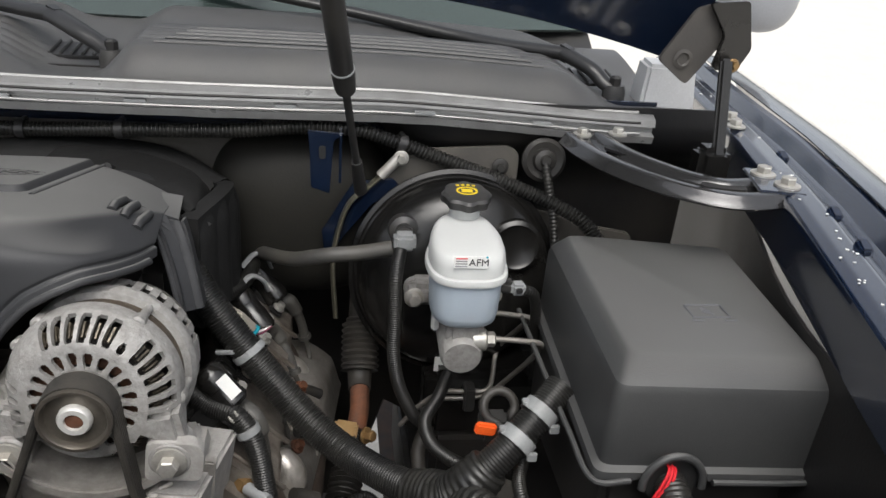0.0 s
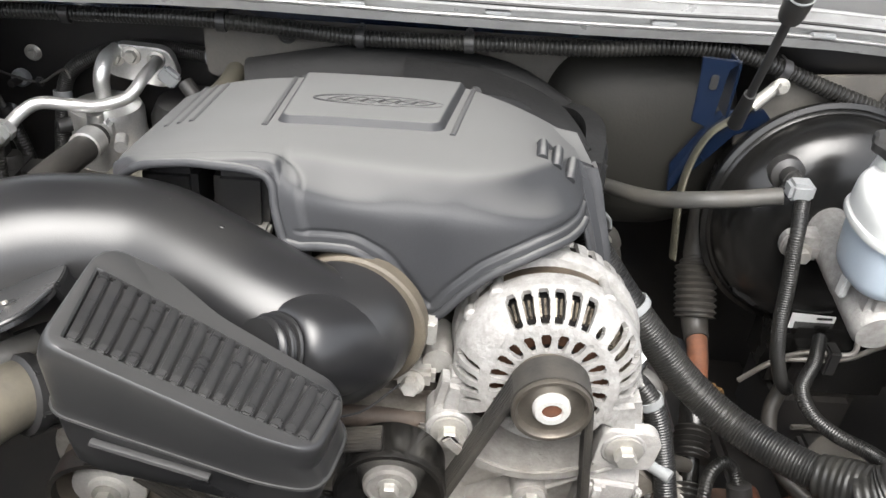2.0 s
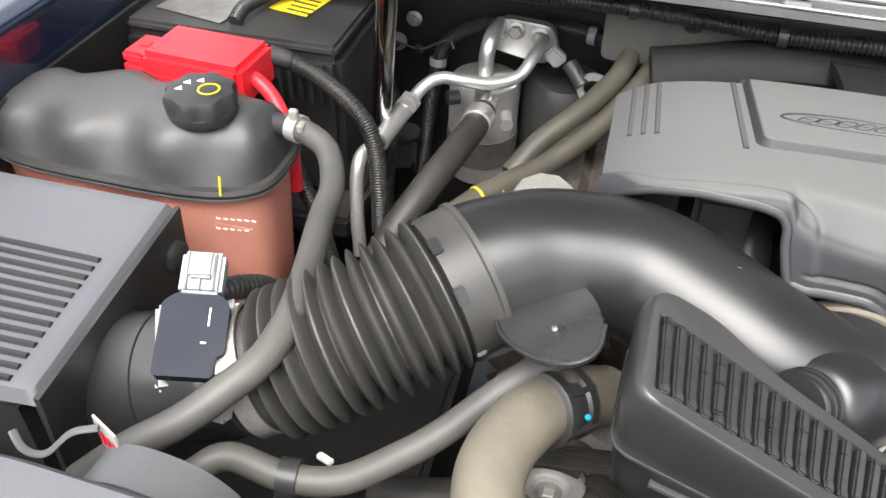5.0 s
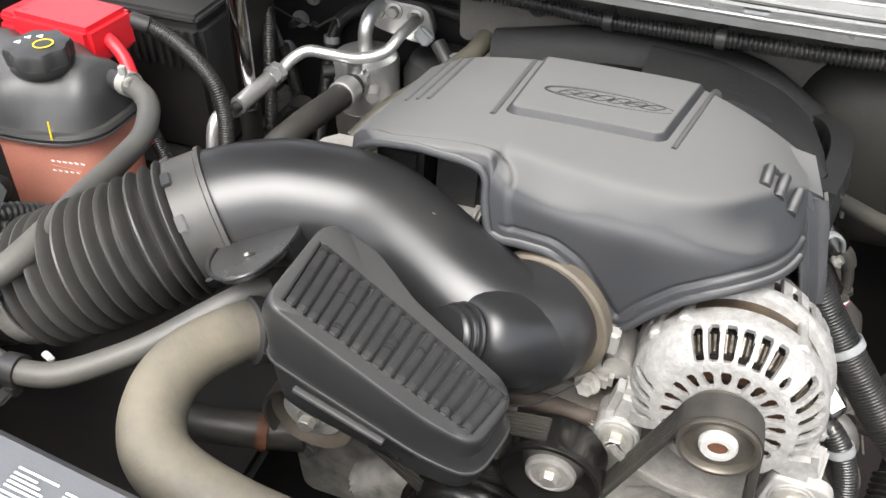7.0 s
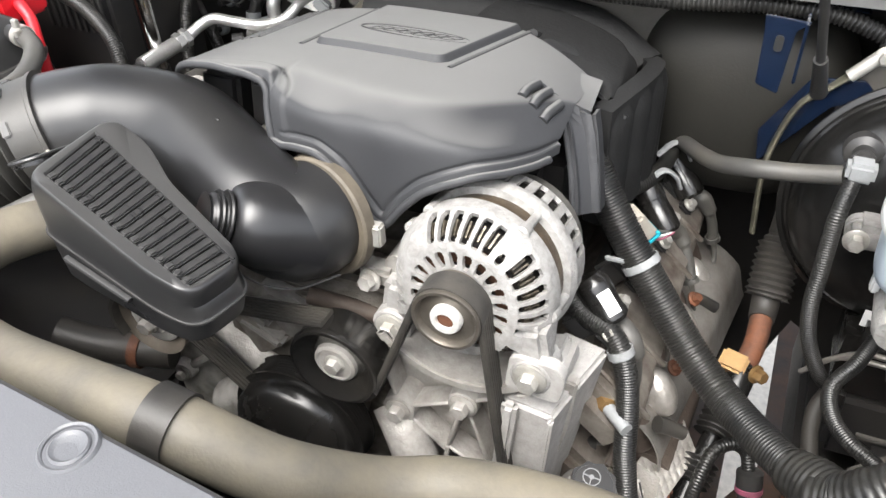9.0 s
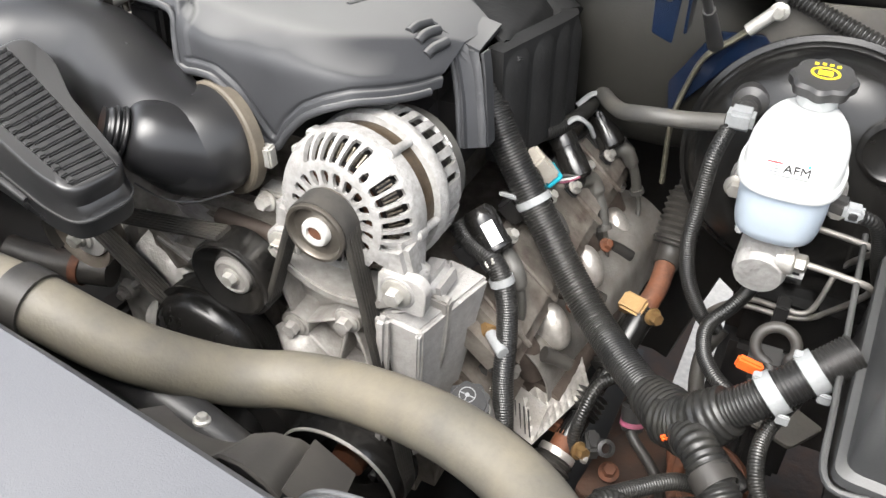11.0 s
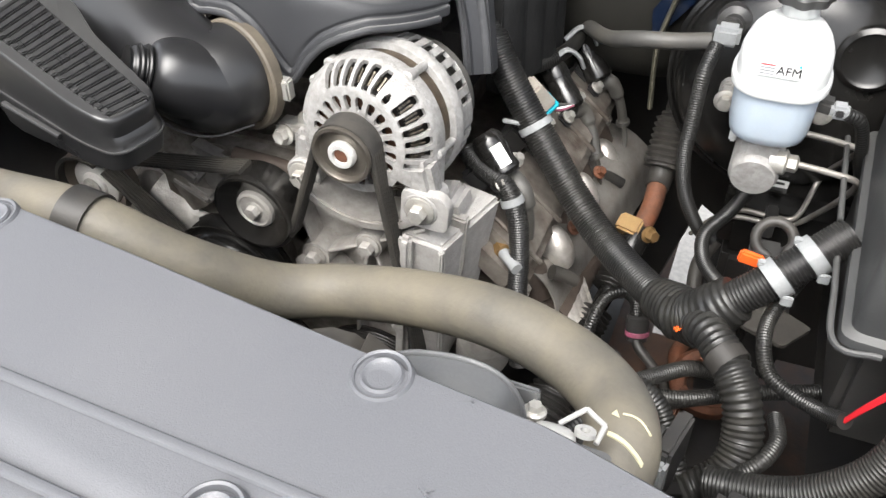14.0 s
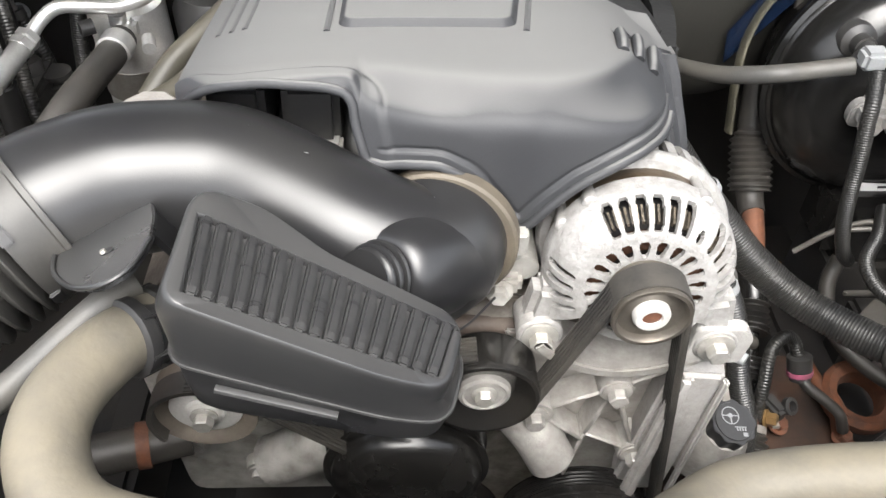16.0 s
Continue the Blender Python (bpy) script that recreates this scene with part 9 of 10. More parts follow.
def manifold():
    ex = thing("exhaust_manifold", "rusty iron exhaust manifold under dull heat shields", "exhaust manifold", at=(-0.01, 0.85, 0.75))
    part("log", sweep([(-0.035, 0.70, 0.790), (-0.030, 0.76, 0.790), (-0.024, 0.88, 0.780), (-0.018, 1.0, 0.765), (-0.015, 1.08, 0.74)], 0.030, 18, 0.012), M_FIRERUST, ex)
    for y in (0.70, 0.80, 0.90, 1.0):
        part("runner", sweep([(-0.075, y, 0.88), (-0.06, y + 0.004, 0.865), (-0.045, y + 0.012, 0.825)], 0.018, 14, 0.006), M_FIRERUST, ex)

    def skin(u, v):
        y = 0.69 + 0.37 * u
        outer = -0.022 + 0.115 * (y - 0.64)
        x = -0.064 + (outer + 0.064) * v
        dip = sum(math.exp(-((y - c) / 0.020) ** 2) for c in (0.735, 0.84, 0.945, 1.04)) * (1 - v) ** 2
        z = 0.872 - 0.055 * v + 0.016 * math.sin(math.pi * v) - 0.018 * dip - 0.03 * sstep(0.82, 1.0, v) - 0.02 * u
        return (x, y, z + 0.0025 * noise.noise((u * 14, v * 4, 1)))
    part("heat_shield", grid(skin, 90, 24, 0.0015), M_TIN, ex, "dull pressed tin heat shield", 60)
    for y, z in ((0.735, 0.880), (0.850, 0.878), (0.972, 0.852)):
        cup = along((-0.038, y + 0.010, z - 0.012), (-0.014, y - 0.004, z + 0.010)) @ Matrix.Diagonal((0.8, 1.35, 1, 1))
        part("plug_shield", lathe([(0.0215, -0.010), (0.0215, 0.0), (0.0195, 0.008), (0.0145, 0.014), (0.007, 0.017), (0.0004, 0.018)], cup, 28), M_FOIL, ex, "bright plug shield")
        part("plug_boot", sweep([(-0.030, y - 0.042, z - 0.004), (-0.020, y - 0.036, z - 0.010), (-0.004, y - 0.030, z - 0.020)], lambda q, l: 0.0088 - 0.0015 * q / l, 14, 0.003), M_RUBBER, ex, "dark rubber plug boot")
    for k in range(3):
        part("shield_slot", block((0.003, 0.010, 0.0012), Matrix.Translation((-0.006, 0.800 + 0.008 * k, 0.846)) @ Matrix.Rotation(radians(40), 4, "Y"), 0.0004), M_FOIL, ex, "raised louvre")
    for y in (0.78, 0.90):
        part("shield_bolt", hexbolt((-0.03, y, 0.872), (0.6, -0.2, 0.7), 0.006, 0.009), M_RUST, ex)
    el = thing("diamond_plate_shield", "crumpled embossed aluminium heat shield plate", "heat shield", at=(0.0, 0.63, 0.82))

    def emb(u, v):
        x, y = -0.015 - 0.030 * v + 0.030 * u, 0.634 + 0.046 * v + 0.100 * u
        return (x, y, 0.800 + 0.012 * v + 0.0013 * abs(math.sin(u * 30) * math.sin(v * 16)))
    part("plate", grid(emb, 90, 60, 0.001), M_FOIL, el, "", 60)
    part("plain_flap", grid(lambda u, v: (-0.015 - 0.058 * u, 0.634 + 0.018 * u + 0.046 * v, 0.799 + 0.004 * u + 0.012 * v), 8, 8, 0.001), M_TIN, el, "plain folded flap")
    for k in range(7):
        part("flap_crease", rod((-0.020 - 0.006 * k, 0.640 + 0.002 * k, 0.8015), (-0.034 - 0.006 * k, 0.668 + 0.002 * k, 0.810), 0.0009, 6), M_DARK, el)


manifold()


def steering_shaft():
    s = thing("steering_shaft", "rusty steering shaft with rubber boots and clamp bolts", "steering shaft", at=(0.03, 0.75, 0.7))
    p0, p1, p2, p3 = Vector((0.050, 0.965, 0.945)), Vector((0.048, 0.915, 0.888)), Vector((0.047, 0.866, 0.860)), Vector((0.008, 0.678, 0.767))
    d = (p3 - p2).normalized()
    bead = lambda r: (lambda q, l: r + 0.0034 * math.sin(q * 2 * math.pi / 0.0068))
    part("upper_boot", sweep([p0 + Vector((0.004, 0.03, 0.05)), p0, p1], lambda q, l: 0.017 + 0.007 * sstep(l * 0.45, l * 0.55, q) + 0.0022 * math.sin(q * 800) * sstep(l * 0.4, l * 0.5, q), 18, 0.002), M_RUBBER, s, "ribbed rubber boot")
    part("rusty_yoke", sweep([p1, p1 * 0.5 + p2 * 0.5 + Vector((0, 0, 0.003)), p2, p2 + d * 0.03], 0.0125, 16, 0.004), M_RUST, s, "orange rusty yoke")
    part("coupling", sweep([p1 + Vector((0, 0.004, 0.003)), p1 * 0.7 + p2 * 0.3, p1 * 0.45 + p2 * 0.55 + Vector((0, 0, 0.003))], lambda q, l: 0.0165 - 0.002 * q / l, 16, 0.003), M_RUBBER, s, "dark rubber coupling")
    j = p2 + d * 0.045
    part("yoke_clamp", block((0.030, 0.024, 0.016), Matrix.Translation(j + Vector((-0.010, 0.004, 0.014))) @ Matrix.Rotation(radians(24), 4, "X") @ Matrix.Rotation(radians(-12), 4, "Z"), 0.003), M_BRASS, s, "yellow zinc clamp")
    part("clamp_bolt", hexbolt(p2 + d * 0.030 + Vector((0.012, -0.016, 0.006)), (0.7, -0.6, 0.3), 0.0075, 0.0105, 0.010), M_BRASS, s)
    part("upper_sleeve", lathe([(0.011, 0), (0.0165, 0.004), (0.0165, 0.040), (0.014, 0.046)], along(p2 + d * 0.040, p3), 22), M_GLOSS, s, "black upper sleeve")
    part("shaft", rod(p2 + d * 0.03, p2 + d * 0.25, 0.0105, 16), M_GLOSS, s, "black lower shaft")
    part("lower_boot", sweep([p2 + d * 0.084, p2 + d * 0.10, p2 + d * 0.120], bead(0.0180), 18, 0.0011), M_RUBBER, s, "ribbed rubber boot")
    part("lower_boot", sweep([p2 + d * 0.150, p2 + d * 0.165, p2 + d * 0.178], bead(0.0170), 18, 0.0011), M_RUBBER, s, "ribbed rubber boot")
    part("lower_sleeve", lathe([(0.010, 0), (0.0135, 0.002), (0.0135, 0.032), (0.011, 0.034)], along(p2 + d * 0.178, p3 + d), 18), M_GLOSS, s, "black lower sleeve")
    part("lower_yoke", sweep([p2 + d * 0.205, p2 + d * 0.22, p2 + d * 0.232], 0.0135, 14, 0.004), M_RUST, s, "rusty lower yoke")
    part("yoke_ear", block((0.030, 0.012, 0.020), Matrix.Translation(p2 + d * 0.212 + Vector((-0.016, 0.012, 0.004))), 0.004), M_RUST, s, "rusty yoke ear")
    part("lower_bolt", hexbolt(p2 + d * 0.212 + Vector((0.018, -0.008, 0.002)), (0.8, -0.5, 0.4), 0.0075, 0.0105, 0.010), M_BRASS, s)
    part("gear_boot", sweep([p2 + d * 0.228, p2 + d * 0.26, p2 + d * 0.33], lambda q, l: 0.019 + 0.022 * q / l + 0.0024 * math.sin(q * 800), 24, 0.0014), M_RUBBER, s, "flared ribbed boot")
    part("boot_band", lathe([(0.019, 0), (0.0215, 0), (0.0215, 0.008), (0.019, 0.008)], along(p2 + d * 0.226, p2 + d * 0.5), 24, closed=True), M_FOIL, s, "bright clamp band")


steering_shaft()


def underside():
    """Frame rails, axle parts and added dark floor sheets under the engine, with gaps to the ground."""
    fr = thing("frame_rail", "rusty black frame rail below the engine", "frame rail", "frame rails", at=(0.15, 0.7, 0.5))
    part("rail", block((0.09, 1.1, 0.13), Matrix.Translation((0.17, 0.66, 0.62)), 0.01), M_DARK, fr)
    part("rail_bracket", block((0.12, 0.12, 0.10), Matrix.Translation((0.10, 0.60, 0.67)) @ Matrix.Rotation(radians(20), 4, "Z"), 0.012), M_DARK, fr)
    part("rail_hole", lathe([(0.022, 0), (0.026, 0.002), (0.022, 0.004)], Matrix.Translation((0.165, 0.60, 0.686)), 24), M_RUST, fr)
    part("rail_ring", lathe([(0.030, 0), (0.040, 0.003), (0.042, 0.010), (0.034, 0.012), (0.028, 0.008)], Matrix.Translation((0.085, 0.60, 0.722)) @ Matrix.Rotation(radians(-15), 4, "X"), 32, closed=True), M_RUST, fr, "rusty steel ring")
    for x, y in ((0.06, 0.56), (0.13, 0.66), (0.11, 0.54)):
        part("rail_bolt", hexbolt((x, y, 0.722), (0, -0.2, 1), 0.009, 0.014, 0.010), M_RUST, fr)
    f2 = thing("frame_rail", "rusty black frame rail below the engine", "frame rail", "frame rails", at=(-0.72, 0.7, 0.5))
    part("rail", block((0.09, 1.1, 0.13), Matrix.Translation((-0.72, 0.66, 0.62)), 0.01), M_DARK, f2)
    cm = thing("crossmember", "dirty steel crossmember under the engine", "crossmember", at=(-0.28, 0.5, 0.4))
    part("beam", block((0.86, 0.16, 0.08), Matrix.Translation((-0.28, 0.52, 0.46)), 0.02), M_DARK, cm)
    # dark sheets added from here on keep lit ground from showing through
    part("skid_plate", grid(lambda u, v: (-0.75 + 0.95 * u, 0.22 + 0.38 * v, 0.50 - 0.10 * v + 0.006 * math.sin(u * 40)), 60, 10, 0.005), M_DARK, cm, "black ribbed sheet added to close the floor")
    part("rear_tray", grid(lambda u, v: (-0.62 + 0.62 * u, 0.60 + 0.6 * v, 0.42 + 0.01 * math.sin(u * 30)), 40, 10, 0.005), M_DARK, cm)
    ls = thing("left_fill_sheet", "black sheet added beside the frame to cover lit ground", "splash shield", at=(-0.9, 0.7, 0.6))
    part("sheet", grid(lambda u, v: (-1.10 + 0.40 * u, 0.20 + 0.98 * v, 0.80 - 0.12 * u), 10, 10, 0.004), M_DARK, ls)
    rs = thing("right_fill_sheet", "black sheet added beside the frame to cover lit ground", "splash shield", at=(0.35, 0.7, 0.6))
    part("sheet", grid(lambda u, v: (0.215 + 0.34 * u, 0.20 + 0.42 * v, 0.70 + 0.10 * u), 10, 10, 0.004), M_DARK, rs)
    part("sheet", grid(lambda u, v: (0.28 + 0.28 * u, 0.62 + 0.56 * v, 0.72 + 0.10 * u), 10, 10, 0.004), M_DARK, rs)
    # further sheets added where bright ground would show below the bulkhead
    part("toe_board", grid(lambda u, v: (-0.25 + 0.315 * u, 0.78 + 0.9 * v, 0.40), 6, 6, 0.004), M_FRAME, rs)
    part("toe_board", grid(lambda u, v: (0.118 + 0.477 * u, 0.78 + 0.9 * v, 0.40), 6, 6, 0.004), M_FRAME, rs)
    part("left_pan", grid(lambda u, v: (-1.1 + 0.75 * u, 0.12 + 1.2 * v, 0.40), 6, 6, 0.004), M_DARK, rs)
    part("floor_pan", grid(lambda u, v: (-0.10 + 0.68 * u, 0.12 + 0.70 * v, 0.43 + 0.01 * noise.noise((u * 6, v * 6, 1))), 20, 20, 0.004), M_FRAME, rs, "grimy brown sheet added to close the floor")
    # fan shroud edge and its pale lip between radiator and engine
    sd = thing("fan_shroud", "black plastic fan shroud behind the radiator", "fan shroud", at=(-0.3, 0.36, 0.7))
    part("shroud_ring", sweep([(-0.30 + 0.27 * math.cos(w), 0.375, 0.80 + 0.26 * math.sin(w)) for w in np.linspace(0.05, 2 * math.pi + 0.05, 60)], 0.016, 10, 0.02), M_BLACK, sd)
    part("shroud_wall", grid(lambda u, v: (-0.78 + 0.92 * u, 0.352 - 0.05 * u + 0.02 * v, 1.10 - 0.16 * v), 20, 8, 0.004), M_BLACK, sd)
    # battery tray
    bt = thing("battery_tray", "black plastic battery tray on its bracket", "battery tray", at=(-0.95, 0.95, 0.9))
    part("tray", block((0.30, 0.24, 0.03), Matrix.Translation((-0.955, 0.97, 0.945)), 0.006), M_BLACK, bt)
    part("tray_leg", block((0.10, 0.20, 0.20), Matrix.Translation((-0.93, 0.97, 0.84)), 0.01), M_DARK, bt)


underside()


def front_right_clutter():
    b = thing("module_bracket", "black module and connectors beside the radiator", "module", at=(0.13, 0.46, 0.85))
    part("module_case", block((0.06, 0.06, 0.09), Matrix.Translation((0.100, 0.452, 0.905)) @ Matrix.Rotation(radians(-14), 4, "Z"), 0.006), M_BLACK, b)
    part("module_arm", block((0.014, 0.05, 0.07), Matrix.Translation((0.137, 0.462, 0.925)) @ Matrix.Rotation(radians(-14), 4, "Z"), 0.003), M_BLACK, b)
    part("module_plug", block((0.022, 0.026, 0.04), Matrix.Translation((0.128, 0.444, 0.93)) @ Matrix.Rotation(radians(-14), 4, "Z"), 0.003), M_GREY, b, "pale plug")
    hose("module_loom", [(0.055, 0.455, 0.93), (0.075, 0.478, 0.945), (0.095, 0.505, 0.948), (0.118, 0.502, 0.935), (0.135, 0.485, 0.915), (0.148, 0.470, 0.89)], 0.0095, M_TAPE, "black taped wiring over the module", "wiring loom", "engine looms", 0.006, 12)
    hose("module_loom", [(0.085, 0.505, 0.945), (0.11, 0.535, 0.935), (0.135, 0.56, 0.928), (0.16, 0.575, 0.915)], 0.0075, M_LOOM, "thin black corrugated wiring", "wiring loom", "engine looms", 0.0042, 12)
    hose("module_loom", [(0.10, 0.53, 0.91), (0.14, 0.545, 0.905), (0.19, 0.575, 0.90), (0.25, 0.60, 0.90)], 0.0075, M_LOOM, "thin black corrugated wiring", "wiring loom", "engine looms", 0.0042, 12)
    hose("module_loom", [(0.165, 0.47, 0.885), (0.20, 0.475, 0.925), (0.215, 0.50, 0.935), (0.212, 0.53, 0.93)], 0.0070, M_LOOM, "thin black corrugated wiring", "wiring loom", "engine looms", 0.0042, 12)
    ax, ay = Vector((1, 0, 0)), Vector((0, 0.55, 0.83))
    loop = [tuple(Vector((0.180, 0.674, 1.004)) + 0.0165 * (ax * math.cos(w) + ay * math.sin(w))) for w in np.linspace(-0.7, 4.6, 14)]
    hose("drain_hose", [(0.205, 0.668, 0.972)] + loop + [(0.184, 0.660, 0.985), (0.205, 0.655, 0.980)], 0.0050, M_RUBBER, "looped black rubber hose over the wiring looms")
    hose("brake_hose", [(0.13, 0.82, 0.87), (0.118, 0.80, 0.84), (0.128, 0.765, 0.80), (0.16, 0.73, 0.78), (0.20, 0.70, 0.77)], 0.0088, M_RUBBER, "black rubber hose below the booster")
    c = thing("orange_lock_connector", "black connector with an orange lock tab", "connector", at=(0.165, 0.66, 0.97))
    part("shell", block((0.03, 0.03, 0.024), Matrix.Translation((0.176, 0.672, 0.982)), 0.004), M_BLACK, c)
    part("orange_tab", block((0.022, 0.008, 0.013), Matrix.Translation((0.164, 0.656, 0.990)) @ Matrix.Rotation(radians(10), 4, "Y"), 0.002), M_ORANGE, c, "orange lock tab")
    a = thing("brake_module", "glossy black hydraulic brake module", "brake module", at=(0.2, 0.88, 0.8))
    part("module_case", block((0.15, 0.10, 0.10), Matrix.Translation((0.205, 0.895, 0.875)), 0.016), M_GLOSS, a)
    part("module_base", block((0.10, 0.10, 0.10), Matrix.Translation((0.19, 0.89, 0.79)), 0.01), M_DARK, a)
    fb = thing("oil_pressure_sender", "brass sender with a pale connector on the block", "sender", at=(-0.06, 0.66, 0.92))
    part("hex", lathe([(0.010, 0), (0.010, 0.016), (0.007, 0.018)], along((-0.085, 0.665, 0.925), (-0.06, 0.64, 0.925)), 6), M_BRASS, fb)
    part("connector", rod((-0.074, 0.652, 0.925), (-0.052, 0.632, 0.925), 0.0065, 12), M_GREY, fb, "pale connector")
    pl = thing("purge_tube", "dark pipe stub and rusty clamp below the radiator hose", "pipe", at=(-0.56, 0.50, 0.95))
    part("tube", sweep([(-0.70, 0.57, 0.87), (-0.65, 0.585, 0.855), (-0.57, 0.61, 0.85)], 0.020, 16, 0.006), M_RUBBER, pl)
    ring_clamp((-0.61, 0.597, 0.852), (1, 0.25, -0.1), 0.0205, 0.012, 0.0016, M_RUST, pl, "spring_clamp")
    qc = thing("quick_connector", "black ribbed quick connector collar on the radiator hose", "connector", at=(-0.53, 0.53, 1.10))
    part("collar", lathe([(0.024, 0), (0.027, 0.002), (0.027, 0.010), (0.0245, 0.012), (0.0245, 0.022), (0.027, 0.024), (0.027, 0.032), (0.024, 0.034)], along((-0.525, 0.537, 1.100), (-0.545, 0.510, 1.112)), 28), M_BLACK, qc)
    for w in range(6):
        part("collar_rib", block((0.004, 0.004, 0.030), along((-0.525, 0.537, 1.100), (-0.545, 0.510, 1.112)) @ Matrix.Rotation(w * math.pi / 3, 4, "Z") @ Matrix.Translation((0.0265, 0, 0.017)), 0.001), M_BLACK, qc)
    part("blue_dot", block((0.004, 0.004, 0.004), Matrix.Translation((-0.512, 0.512, 1.115)), 0.001), M_TEAL, qc, "blue dot")


front_right_clutter()


def firewall_plumbing():
    """Thin lines and fittings on the dark bulkhead beside the accumulator."""
    v = hose("vent_hose", [(-0.886, 1.11, 1.10), (-0.872, 1.10, 1.082), (-0.857, 1.10, 1.064), (-0.846, 1.10, 1.040), (-0.839, 1.10, 1.016)], 0.0048, M_HOSE2, "thin grey vent hose on the bulkhead")
    part("conduit", ribbed([(-0.840, 1.10, 1.018), (-0.836, 1.10, 1.004), (-0.830, 1.10, 0.985), (-0.824, 1.10, 0.955), (-0.820, 1.10, 0.91)], 0.0098, 0.0042, 0.0009, 16), M_LOOM, v, "black corrugated sleeve")
    part("sleeve_plug", rod((-0.841, 1.10, 1.022), (-0.839, 1.10, 1.012), 0.0112, 16), M_BLACK, v)
    for x, z in ((-0.842, 1.034), (-0.870, 0.981)):
        f = thing("bulkhead_stud", "pale washer and stud on the dark bulkhead", "stud", "bulkhead studs", at=(x, 1.166, z))
        part("washer", lathe([(0.0, 0), (0.0125, 0.0), (0.0125, 0.010), (0.010, 0.013), (0.0, 0.013)], along((x, 1.172, z), (x, 1.1, z + 0.01)), 20), M_GREY, f)
        part("stud", rod((x, 1.162, z), (x - 0.004, 1.142, z + 0.001), 0.0052, 12), M_BLACK, f, "black stud")
    g = thing("service_port", "black capped service fitting beside the aluminium line", "fitting", at=(-0.81, 1.06, 0.90))
    part("fitting_base", block((0.05, 0.05, 0.05), Matrix.Translation((-0.815, 1.07, 0.925)) @ Matrix.Rotation(radians(20), 4, "Z"), 0.008), M_BLACK, g)
    part("fitting_cap", lathe([(0.0, 0.032), (0.012, 0.032), (0.014, 0.028), (0.014, 0.0), (0.010, 0.0)], Matrix.Translation((-0.825, 1.06, 0.945)), 20), M_BLACK, g)
    part("fitting_flange", lathe([(0.0, 0.006), (0.018, 0.006), (0.018, 0.0), (0.0, 0.0)], Matrix.Translation((-0.80, 1.065, 0.952)), 24), M_BLACK, g)
    w = thing("earth_wire", "thin wire looping along the bulkhead seam", "wire", at=(-0.80, 1.12, 1.05))
    part("wire", sweep([(-0.875, 1.14, 1.062), (-0.84, 1.14, 1.048), (-0.80, 1.13, 1.046), (-0.775, 1.12, 1.062), (-0.755, 1.11, 1.075), (-0.748, 1.105, 1.065)], 0.0016, 8, 0.006), M_HOSE2, w)
    part("wire_clip", block((0.010, 0.008, 0.012), Matrix.Translation((-0.802, 1.133, 1.045)), 0.002), M_BLACK, w)


firewall_plumbing()


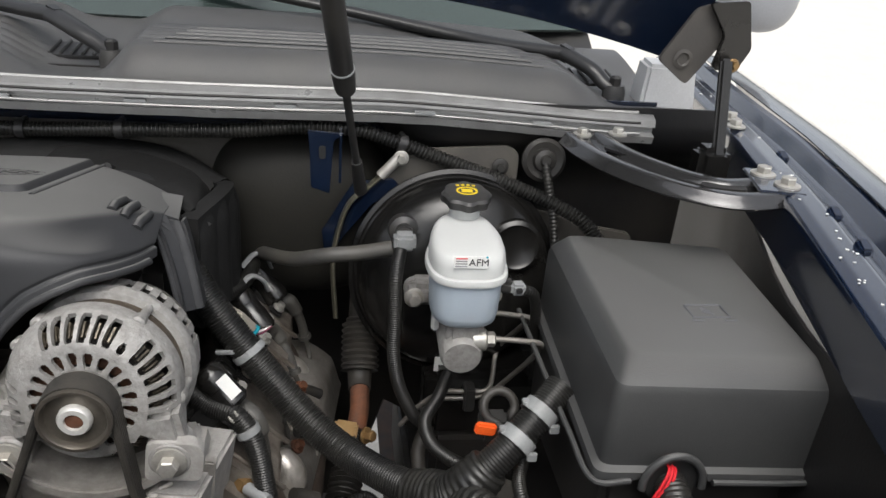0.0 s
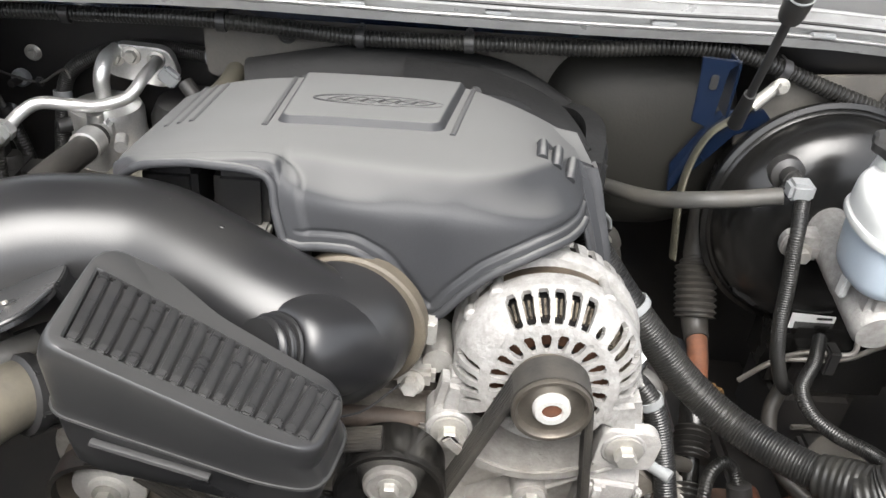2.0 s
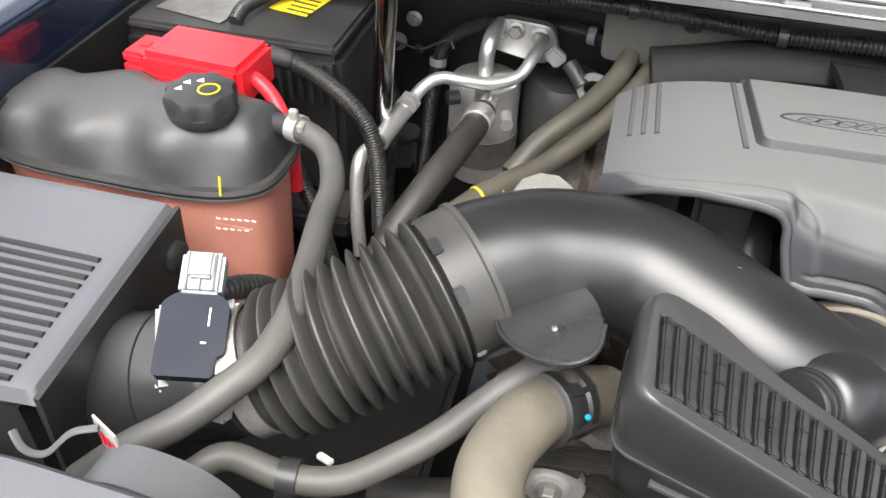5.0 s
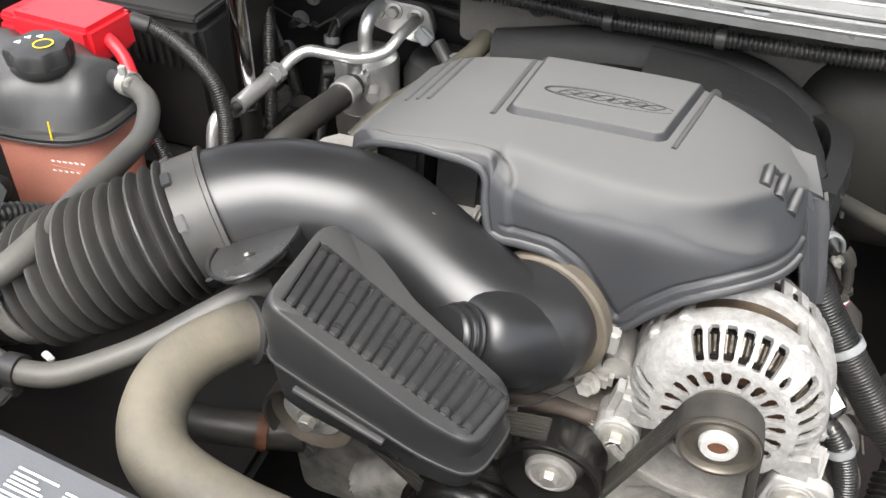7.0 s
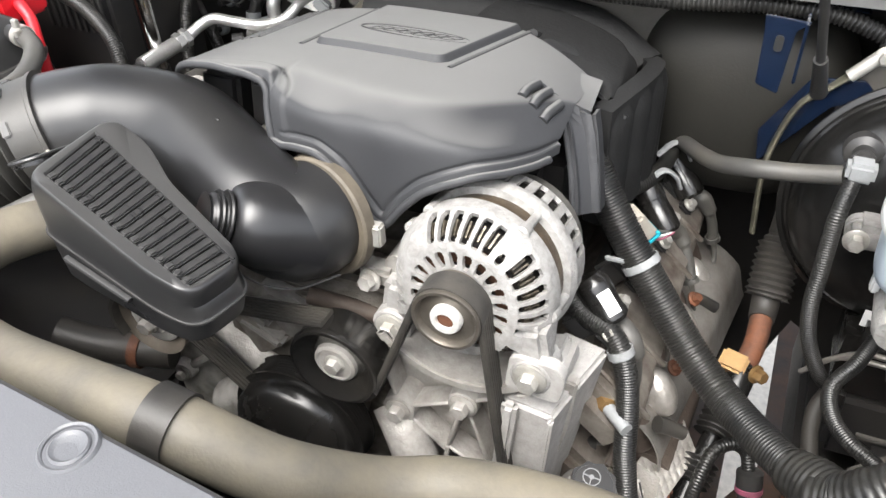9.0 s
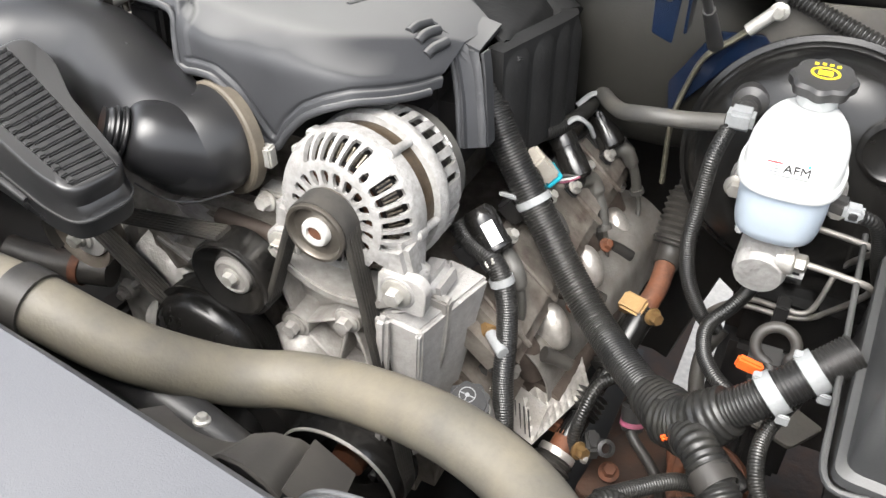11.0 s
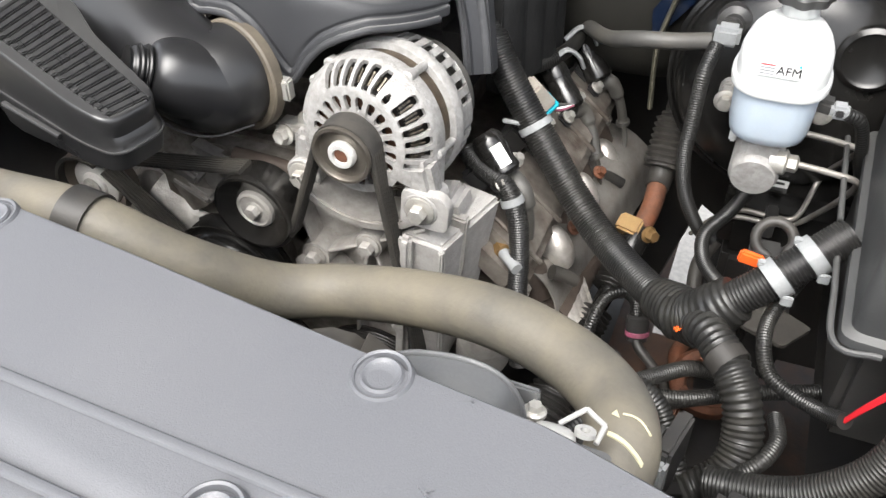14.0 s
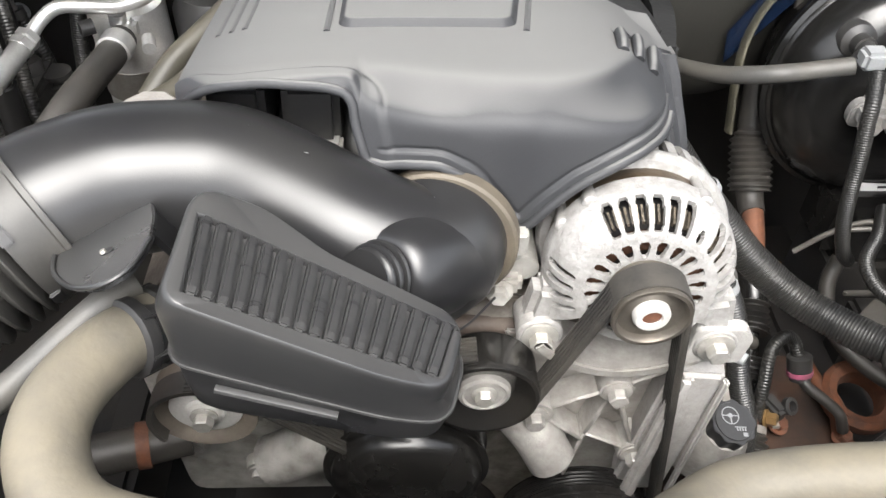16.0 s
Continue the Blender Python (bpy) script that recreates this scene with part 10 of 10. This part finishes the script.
def mount_clutter():
    """Rusty engine mount, connector and cables below the big loom."""
    e = thing("engine_mount", "rusty brown engine mount bracket with a round hole", "engine mount", at=(0.11, 0.72, 0.69))
    part("mount_plate", plate(rounded([(0.030, 0.655), (0.135, 0.655), (0.150, 0.70), (0.140, 0.795), (0.080, 0.800), (0.040, 0.73)], 0.012), 0.012, Matrix.Translation((0, 0, 0.705))), M_FRAME, e)
    part("mount_ring", lathe([(0.024, 0.0), (0.040, 0.0), (0.044, 0.006), (0.044, 0.020), (0.038, 0.026), (0.028, 0.022), (0.024, 0.012)], Matrix.Translation((0.162, 0.722, 0.725)) @ Matrix.Rotation(radians(12), 4, "X"), 36, closed=True), M_RUST, e, "orange rusty mount ring")
    part("mount_rib", sweep([(0.125, 0.790, 0.722), (0.120, 0.750, 0.735), (0.130, 0.705, 0.738), (0.128, 0.670, 0.725)], 0.010, 10, 0.006), M_RUST, e, "rusty rib")
    for x, y in ((0.128, 0.672), (0.060, 0.690)):
        part("mount_bolt", hexbolt((x, y, 0.726), (0.1, -0.3, 1), 0.008, 0.012, 0.010), M_RUST, e)
    o = thing("inner_bracket", "dusty olive-grey folded bracket beside the frame", "bracket", at=(0.21, 0.82, 0.74))
    part("bracket_face", plate(rounded([(0.165, 0.795), (0.232, 0.770), (0.262, 0.812), (0.215, 0.838)], 0.006), 0.006, Matrix.Translation((0, 0, 0.772))), M_PAD, o)
    part("bracket_fold", plate(rounded([(0.170, 0.835), (0.222, 0.836), (0.214, 0.890), (0.192, 0.888)], 0.006), 0.006, Matrix.Translation((0, 0, 0.785))), M_PAD, o)
    part("bracket_post", block((0.05, 0.05, 0.10), Matrix.Translation((0.21, 0.825, 0.727)), 0.006), M_DARK, o)
    c = thing("oxygen_sensor_plug", "black round plug with a faded magenta collar", "connector", at=(0.07, 0.718, 0.77))
    part("plug_body", lathe([(0.006, -0.014), (0.012, -0.012), (0.0135, 0.0), (0.0135, 0.016), (0.011, 0.018)], along((0.071, 0.716, 0.798), (0.067, 0.727, 0.82)), 18), M_BLACK, c)
    part("magenta_collar", lathe([(0.0125, -0.007), (0.0142, -0.006), (0.0142, -0.001), (0.0125, 0.0)], along((0.071, 0.716, 0.798), (0.067, 0.727, 0.82)), 18), M_MAGENTA, c, "faded magenta collar")
    part("plug_cable", sweep([(0.072, 0.708, 0.792), (0.078, 0.698, 0.788), (0.094, 0.688, 0.780), (0.112, 0.676, 0.768), (0.122, 0.670, 0.745)], 0.0062, 12, 0.004), M_RUBBER, c, "black rubber cable")
    part("plug_conduit", ribbed([(0.016, 0.672, 0.765), (0.020, 0.690, 0.805), (0.028, 0.715, 0.832), (0.045, 0.730, 0.838), (0.060, 0.733, 0.828), (0.067, 0.724, 0.812)], 0.0072, 0.0034, 0.0007, 14), M_LOOM, c, "black corrugated sleeve")
    k = thing("cable_clamp", "black and zinc cable clamp below the steering shaft", "clamp", at=(0.04, 0.685, 0.75))
    part("clamp_block", block((0.016, 0.030, 0.020), Matrix.Translation((0.038, 0.684, 0.772)) @ Matrix.Rotation(radians(25), 4, "Z"), 0.004), M_BLACK, k)
    part("clamp_eye", lathe([(0.006, 0), (0.010, 0.001), (0.010, 0.007), (0.006, 0.008)], along((0.052, 0.682, 0.776), (0.060, 0.672, 0.790)), 18, closed=True), M_BLACK, k)
    part("clamp_stud", rod((0.036, 0.674, 0.770), (0.036, 0.660, 0.768), 0.004, 8), M_STEEL, k, "zinc stud")
    hose("module_loom", [(0.150, 0.82, 0.945), (0.136, 0.79, 0.935), (0.118, 0.764, 0.92), (0.122, 0.736, 0.91), (0.138, 0.709, 0.91), (0.161, 0.687, 0.912), (0.170, 0.66, 0.92)], 0.0078, M_LOOM, "black corrugated wiring under the brake module", "wiring loom", "engine looms", 0.0042, 14)
    hose("module_loom", [(0.100, 0.604, 0.790), (0.126, 0.621, 0.80), (0.162, 0.640, 0.805), (0.182, 0.650, 0.83)], 0.0072, M_LOOM, "thin black corrugated wiring", "wiring loom", "engine looms", 0.0042, 12)


mount_clutter()
